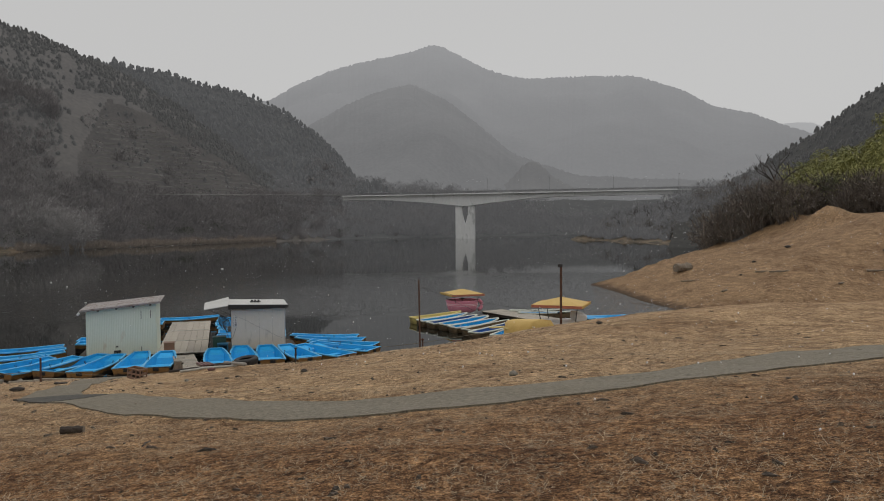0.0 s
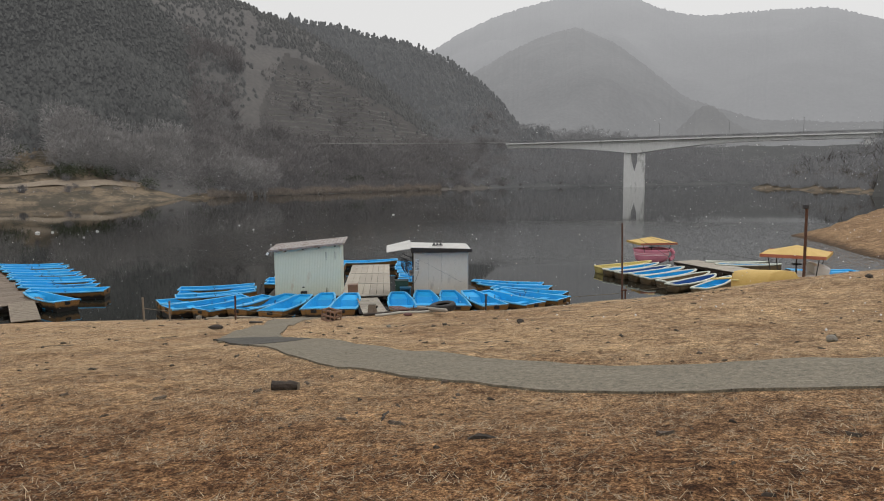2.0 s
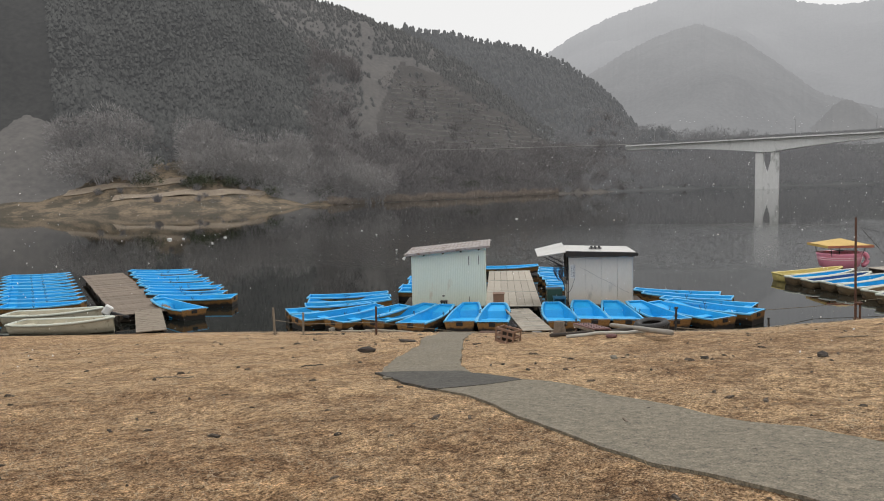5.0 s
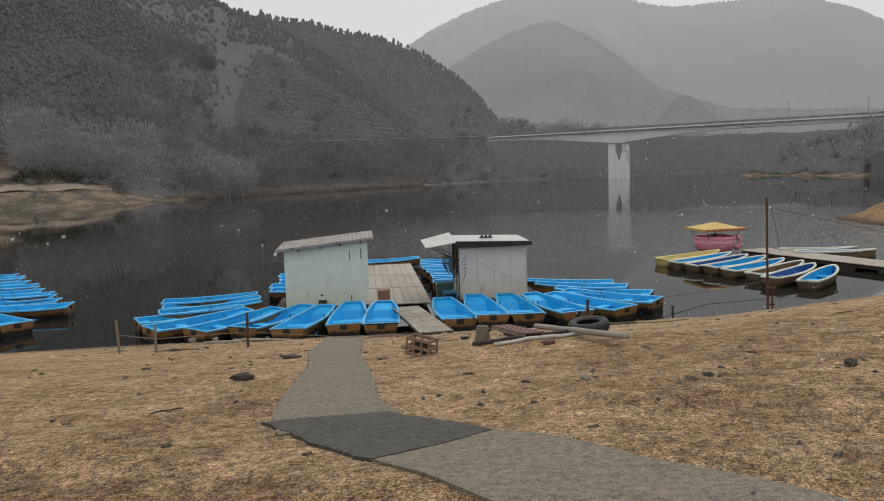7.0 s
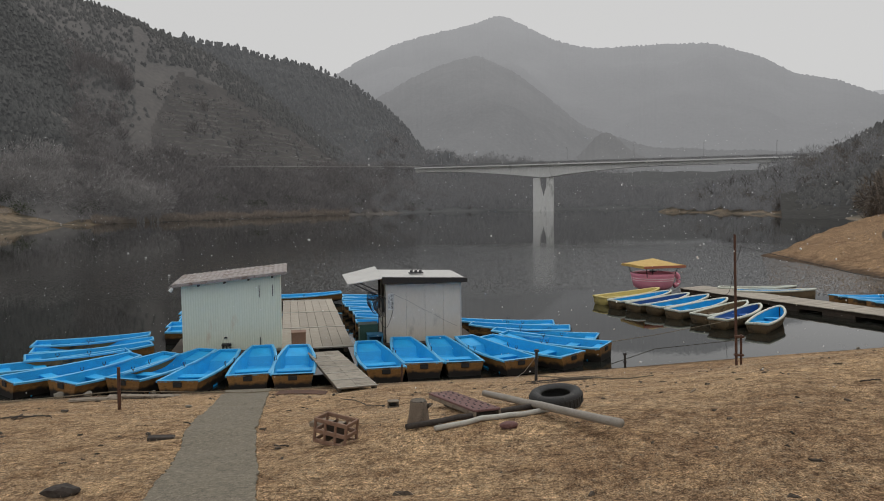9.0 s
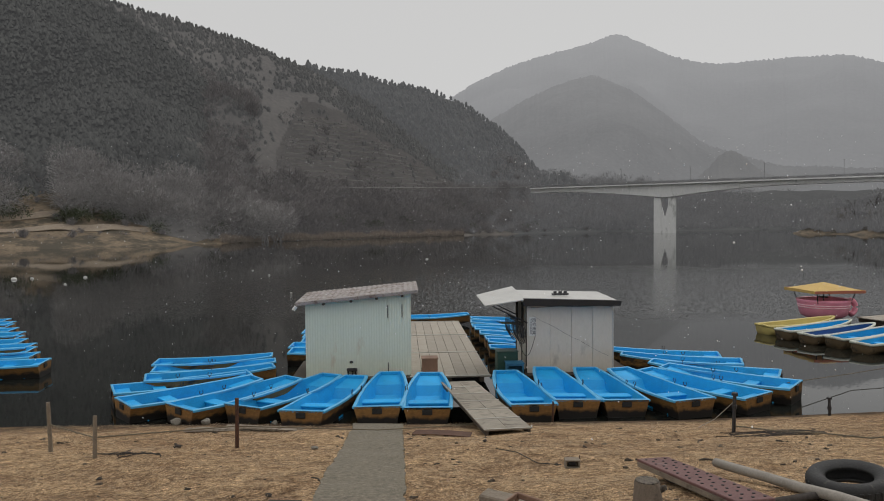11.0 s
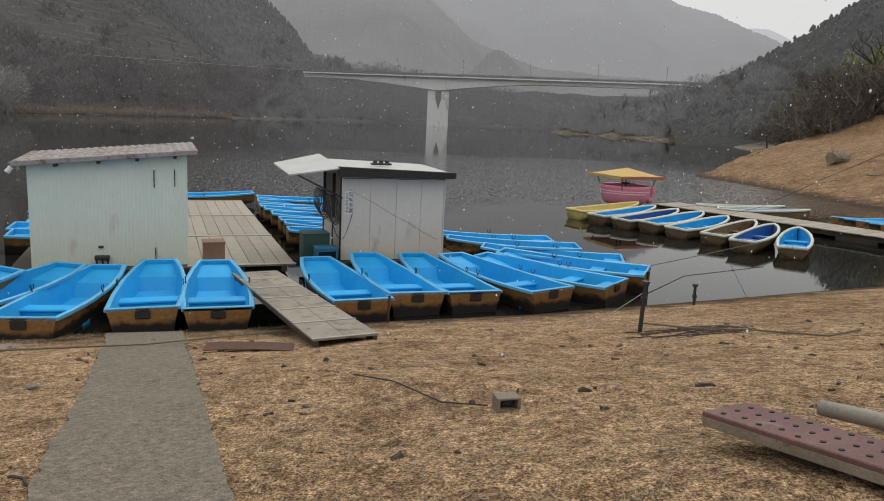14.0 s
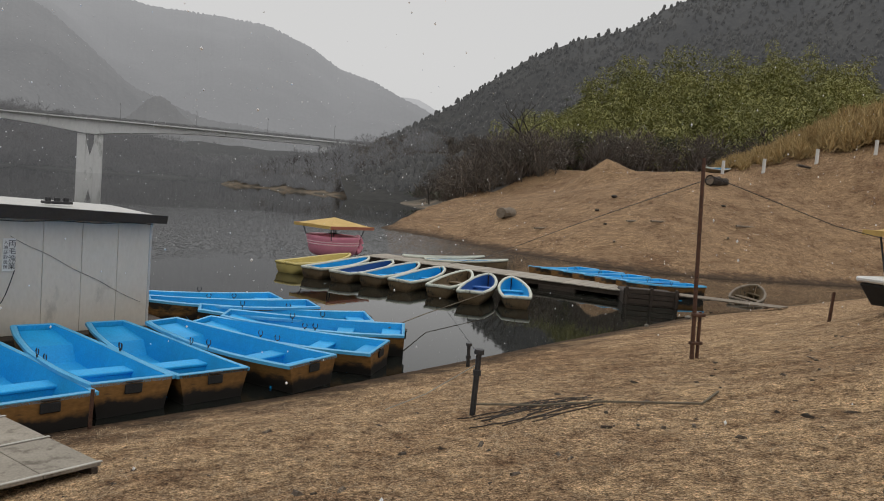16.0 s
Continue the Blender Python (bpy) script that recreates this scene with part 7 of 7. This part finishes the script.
PLUME = [plume_shape(80 + i) for i in range(6)]
TOPS = [(27, 3.2), (29.2, 4.9), (31.6, 5.7), (33.6, 6.4), (35.3, 8.4), (37.6, 9.9), (39.9, 10.2), (42.5, 10.3), (45.1, 10.2), (47.9, 10.9), (50.7, 10.4), (53, 10)]
FEET = [(27, 2.4), (31, 3.2), (35, 2.6), (40.6, 2.8), (43.4, 4.0), (47, 5.2), (53, 6.2)]
# each bamboo cluster is a leaning column of plumes, narrowing to an arching tip
for _ in range(330):
    b, u = rng.uniform(29.0, 53), rng.uniform(-0.16, 1.0)
    rr = 105 + 34 * u
    lo, hi = np.interp(b, *zip(*FEET)), np.interp(b, *zip(*TOPS))
    top = lo + (hi - lo) * min(1.08, 0.28 + 0.74 * u + rng.uniform(-0.14, 0.14))
    zt = EYE_Z + rr * math.tan(radians(top))
    x, y = EYE_X + rr * math.sin(radians(b)), EYE_Y + rr * math.cos(radians(b))
    lean = rng.normal(size=2) * 0.16
    for k in range(6):
        t = k / 5
        w = 1.3 * (1.1 - t)
        bb2.add(PLUME[rng.integers(6)], (x + lean[0] * 8 * t * t + rng.normal() * w, y + lean[1] * 8 * t * t + rng.normal() * w, zt - 0.8 - 7.5 * (1 - t)), rng.uniform(3.0, 4.6) * (1.15 - 0.62 * t), rng.uniform(0, 6.28), rng.uniform(0.8, 1.25))
h.make("bank_thicket", M_THICKET, "leafless thicket along the bank", "bushes")
ev.make("bank_evergreens", M_EVERGREEN, "dark evergreen undergrowth below the bamboo", "bushes")
bb2.make("bamboo_grove", M_BAMBOO, "feathery yellow-green bamboo grove on the hillside", "bamboo")
REEDS = [twig_shape(90 + i, 90, 0.02) for i in range(4)]
for _ in range(700):
    b = rng.uniform(41.5, 60)
    rr = rng.uniform(81, 99)
    x, y = EYE_X + rr * math.sin(radians(b)), EYE_Y + rr * math.cos(radians(b))
    k = min(1.0, (b - 41.5) / 8)
    rd.add(REEDS[rng.integers(4)], (x, y, z_at(x, y) + 3.0 * k * (rr - 81) / 18), rng.uniform(1.6, 2.6) * (0.6 + 0.5 * k), rng.uniform(0, 6.28), 1.1)
rd.make("reed_bank", M_REED, "tall dry golden reeds on the crest", "reeds")


def bare_tree(x, y, hgt, seed, lean=0.0):
    """A leafless tree: tapered trunk, forking limbs and twigs."""
    g = np.random.default_rng(seed)
    e = empty("bare_tree", on_ground(x, y, 0, -0.2), "leafless dark tree on the bank", "tree", "bare trees")
    bm, tw = bmesh.new(), bmesh.new()

    def grow(p, d, ln, r, depth):
        q = p + d * ln
        tube(bm if depth < 3 else tw, p, q, r, r * 0.68, 6 if depth < 2 else 4)
        if depth >= 5:
            return
        for _ in range(2 if depth else 3):
            nd = (d + Vector((g.normal() * 0.55, g.normal() * 0.55, g.normal() * 0.3 + 0.12))).normalized()
            grow(q, nd, ln * g.uniform(0.6, 0.82), r * 0.62, depth + 1)
    grow(Vector((0, 0, 0)), Vector((lean, 0, 1)).normalized(), hgt * 0.27, hgt * 0.024, 0)
    part("trunk", bm, M_BARK, e)
    tagged(part("twigs", tw, M_BARK, e), kind="stuff")


for k, (b, rr, hgt) in enumerate(((29.2, 105, 12), (27.6, 112, 7), (25.8, 118, 6), (31.0, 110, 7), (26.2, 128, 6), (24.8, 172, 8), (19.6, 258, 10), (18.6, 262, 11), (17.6, 270, 12), (16.8, 272, 11), (15.9, 276, 12), (14.6, 284, 10), (20.6, 252, 10), (21.6, 246, 9), (15.2, 280, 9), (19.1, 268, 12))):
    bare_tree(EYE_X + rr * math.sin(radians(b)), EYE_Y + rr * math.cos(radians(b)), hgt, 100 + k, 0.15 * math.sin(k))


def pine(b, rr, hgt, seed):
    g = np.random.default_rng(seed)
    x, y, z = on_right(b, (rr - 190) / 160)
    e = empty("pine_tree", pose(x, y, z - 0.5), "tall dark pine on the hillside", "tree", "tall pines")
    bm = bmesh.new()
    tube(bm, (0, 0, 0), (0, 0, hgt), 0.28, 0.06, 7)
    part("trunk", bm, M_BARK, e)
    hp = Heap()
    for k in range(46):
        t = g.uniform(0.25, 1.0)
        a, q = g.uniform(0, 6.28), (1.05 - t) * hgt * 0.26 * g.uniform(0.5, 1.1)
        hp.add(CLUMPS[g.integers(5)], (q * math.cos(a), q * math.sin(a), t * hgt), g.uniform(1.6, 2.8), a, 0.6)
    v, f = np.concatenate(hp.v), np.concatenate(hp.f)
    o = mesh_ob("crown", v.tolist(), f.tolist(), M_EVERGREEN)
    o.parent = e


for k, (b, rr, hgt) in enumerate(((34.3, 200, 22), (34.9, 205, 25), (36.3, 205, 20), (37.2, 208, 21), (33.6, 200, 17), (31.4, 196, 13), (41.5, 215, 15), (44.5, 220, 14))):
    pine(b, rr, hgt, 300 + k)

# brown reeds and brambles along the foot of the far bank
h = Heap()
n = 0
while n < 900:
    x, y = rng.uniform(-125, -50), rng.uniform(120, 320)
    d = float(shore_distance(x, y))
    if not 0.4 < d < 6 or not -31 < math.degrees(math.atan2(x - EYE_X, y - EYE_Y)) < -13:
        continue
    n += 1
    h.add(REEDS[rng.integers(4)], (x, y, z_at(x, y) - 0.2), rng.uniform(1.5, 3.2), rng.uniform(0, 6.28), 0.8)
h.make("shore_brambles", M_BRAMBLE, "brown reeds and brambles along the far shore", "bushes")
# dirt tracks climbing the sandy point
for k, pts in enumerate((((-50, 204), (-46.5, 203), (-44, 203), (-41.8, 204)), ((-47, 196), (-43, 194), (-39.5, 195), (-36, 201)))):
    mid = [(EYE_X + r * math.sin(radians(b)), EYE_Y + r * math.cos(radians(b))) for b, r in pts]
    strip("dirt_track", mid, [(x - 1.5, y + 3.2) for x, y in mid], M_TRACK, "pale dirt track across the sandy point", 0.28, 30, 0.05, 20 + k)
# scrub on the sandy point
h = Heap()
for _ in range(260):
    b, rr = rng.uniform(-49, -31), rng.uniform(165, 235)
    x, y = EYE_X + rr * math.sin(radians(b)), EYE_Y + rr * math.cos(radians(b))
    d = float(shore_distance(x, y))
    if d < 9:
        continue
    h.add(TWIGS[rng.integers(6)] if rng.random() < 0.7 else CLUMPS[rng.integers(5)], (x, y, z_at(x, y) - 0.1), rng.uniform(1.2, 3.6), rng.uniform(0, 6.28), 0.8)
h.make("point_scrub", M_TWIG, "low brown scrub on the sandy point", "bushes")

# ---- straw near the walk ----
def within(px, py, poly):
    hit = np.zeros(px.shape, bool)
    for (ax, ay), (bx, by) in zip(poly, poly[1:] + poly[:1]):
        hit ^= ((ay > py) != (by > py)) & (px < (bx - ax) * (py - ay) / ((by - ay) or 1e-9) + ax)
    return hit


N = 380000
xs, ys = rng.uniform(-21, 8, N), 5.0 + 28 * rng.uniform(0, 1, N) ** 1.5
paved = within(xs, ys, PATH_LOWER + PATH_UPPER[::-1]) | within(xs, ys, BRANCH_LEFT + BRANCH_RIGHT[::-1]) | within(xs, ys, [(-7.3, 15.4), (-8.8, 16.9), (-7.6, 17.3), (-6.3, 16.1)])
thick = wave(xs, ys, 1.7, 4.0) + wave(xs, ys, 0.6, 5.0)
keep = ~(paved & (rng.uniform(0, 1, N) < 0.985)) & (thick + rng.normal(size=N) * 0.5 > -0.25)
xs, ys = xs[keep], ys[keep]
N = len(xs)
zs = land(xs, ys)
ang, ln, wd = rng.uniform(0, 2 * math.pi, N), rng.uniform(0.02, 0.08, N), rng.uniform(0.0013, 0.0032, N)
rise = np.clip(rng.normal(size=N) * 0.25 + 0.12, -0.02, 0.7) * ln
dx, dy = np.cos(ang) * ln, np.sin(ang) * ln
sx, sy = -np.sin(ang) * wd, np.cos(ang) * wd
v = np.empty((N, 4, 3))
for k, (ex, s2) in enumerate(((0, -1), (0, 1), (1, 0.5), (1, -0.5))):
    v[:, k, 0], v[:, k, 1], v[:, k, 2] = xs + ex * dx + s2 * sx, ys + ex * dy + s2 * sy, zs + 0.006 + ex * rise
f = np.arange(N * 4).reshape(N, 4)
me = bpy.data.meshes.new("straw")
me.from_pydata(v.reshape(-1, 3), [], f)
me.materials.append(M_STRAW)
tagged(new("straw", me), "loose dry straw and dead grass blades on the ground", "grass", kind="stuff")

# chips, clods and bark bits trodden into the turf
n = 1500
xs, ys = rng.uniform(-19, 9, n), rng.uniform(5, 31, n)
size = 0.012 + 0.035 * rng.random(n) ** 2.5
base = np.array([[-1, -0.5, -0.4], [1, -0.4, -0.4], [0.9, 0.5, -0.4], [-0.8, 0.6, -0.4], [-0.6, -0.3, 0.35], [0.7, -0.25, 0.45], [0.5, 0.3, 0.3], [-0.5, 0.35, 0.5]])
quads = np.array([[3, 2, 1, 0], [4, 5, 6, 7], [0, 1, 5, 4], [1, 2, 6, 5], [2, 3, 7, 6], [3, 0, 4, 7]])
turn = rng.uniform(0, 6.28, n)
v = base[None] * (1 + 0.25 * rng.normal(size=(n, 8, 3))) * size[:, None, None] * np.stack([rng.uniform(0.7, 2.2, n), np.ones(n), np.ones(n) * 0.8], 1)[:, None, :]
c, q = np.cos(turn)[:, None], np.sin(turn)[:, None]
v = np.stack([v[:, :, 0] * c - v[:, :, 1] * q + xs[:, None], v[:, :, 0] * q + v[:, :, 1] * c + ys[:, None], v[:, :, 2] + (land(xs, ys) + 0.25 * size)[:, None]], 2)
me = bpy.data.meshes.new("ground_litter")
me.from_pydata(v.reshape(-1, 3), [], (quads[None] + 8 * np.arange(n)[:, None, None]).reshape(-1, 4))
me.materials.append(M_LITTER)
tagged(new("ground_litter", me), "dark chips, clods and bark bits trodden into the turf", "litter", kind="stuff")

# ---- falling snow ----
n = 4200
p = np.stack([rng.uniform(-40, 30, n), rng.uniform(3, 75, n), rng.uniform(0.3, 16, n)], 1)
# none right in front of the walker
p = p[np.abs(p[:, 0] + 0.52 * p[:, 1] - 0.8) > np.where(p[:, 1] < 30, 5.0, 0.0)]
n = len(p)
ground_z = np.maximum(land(p[:, 0], p[:, 1]), 0)
p[:, 2] = ground_z + (p[:, 2] / 16) * np.maximum(0.6, 4.2 + 0.11 * np.hypot(p[:, 0] + 6, p[:, 1] - 12) - ground_z)
r = rng.uniform(0.004, 0.011, n) * (1 + p[:, 1] / 60)
o = np.array([[1, 0, 0], [-1, 0, 0], [0, 1, 0], [0, -1, 0], [0, 0, 1.3], [0, 0, -1.3]])
v = p[:, None, :] + o[None] * r[:, None, None]
t = np.array([[0, 2, 4], [2, 1, 4], [1, 3, 4], [3, 0, 4], [2, 0, 5], [1, 2, 5], [3, 1, 5], [0, 3, 5]])
f = (t[None] + 6 * np.arange(n)[:, None, None]).reshape(-1, 3)
me = bpy.data.meshes.new("falling_snow")
me.from_pydata(v.reshape(-1, 3), [], f)
me.materials.append(M_SNOW)
tagged(new("falling_snow", me), "sparse white snowflakes falling over the lake", "snow", kind="stuff")
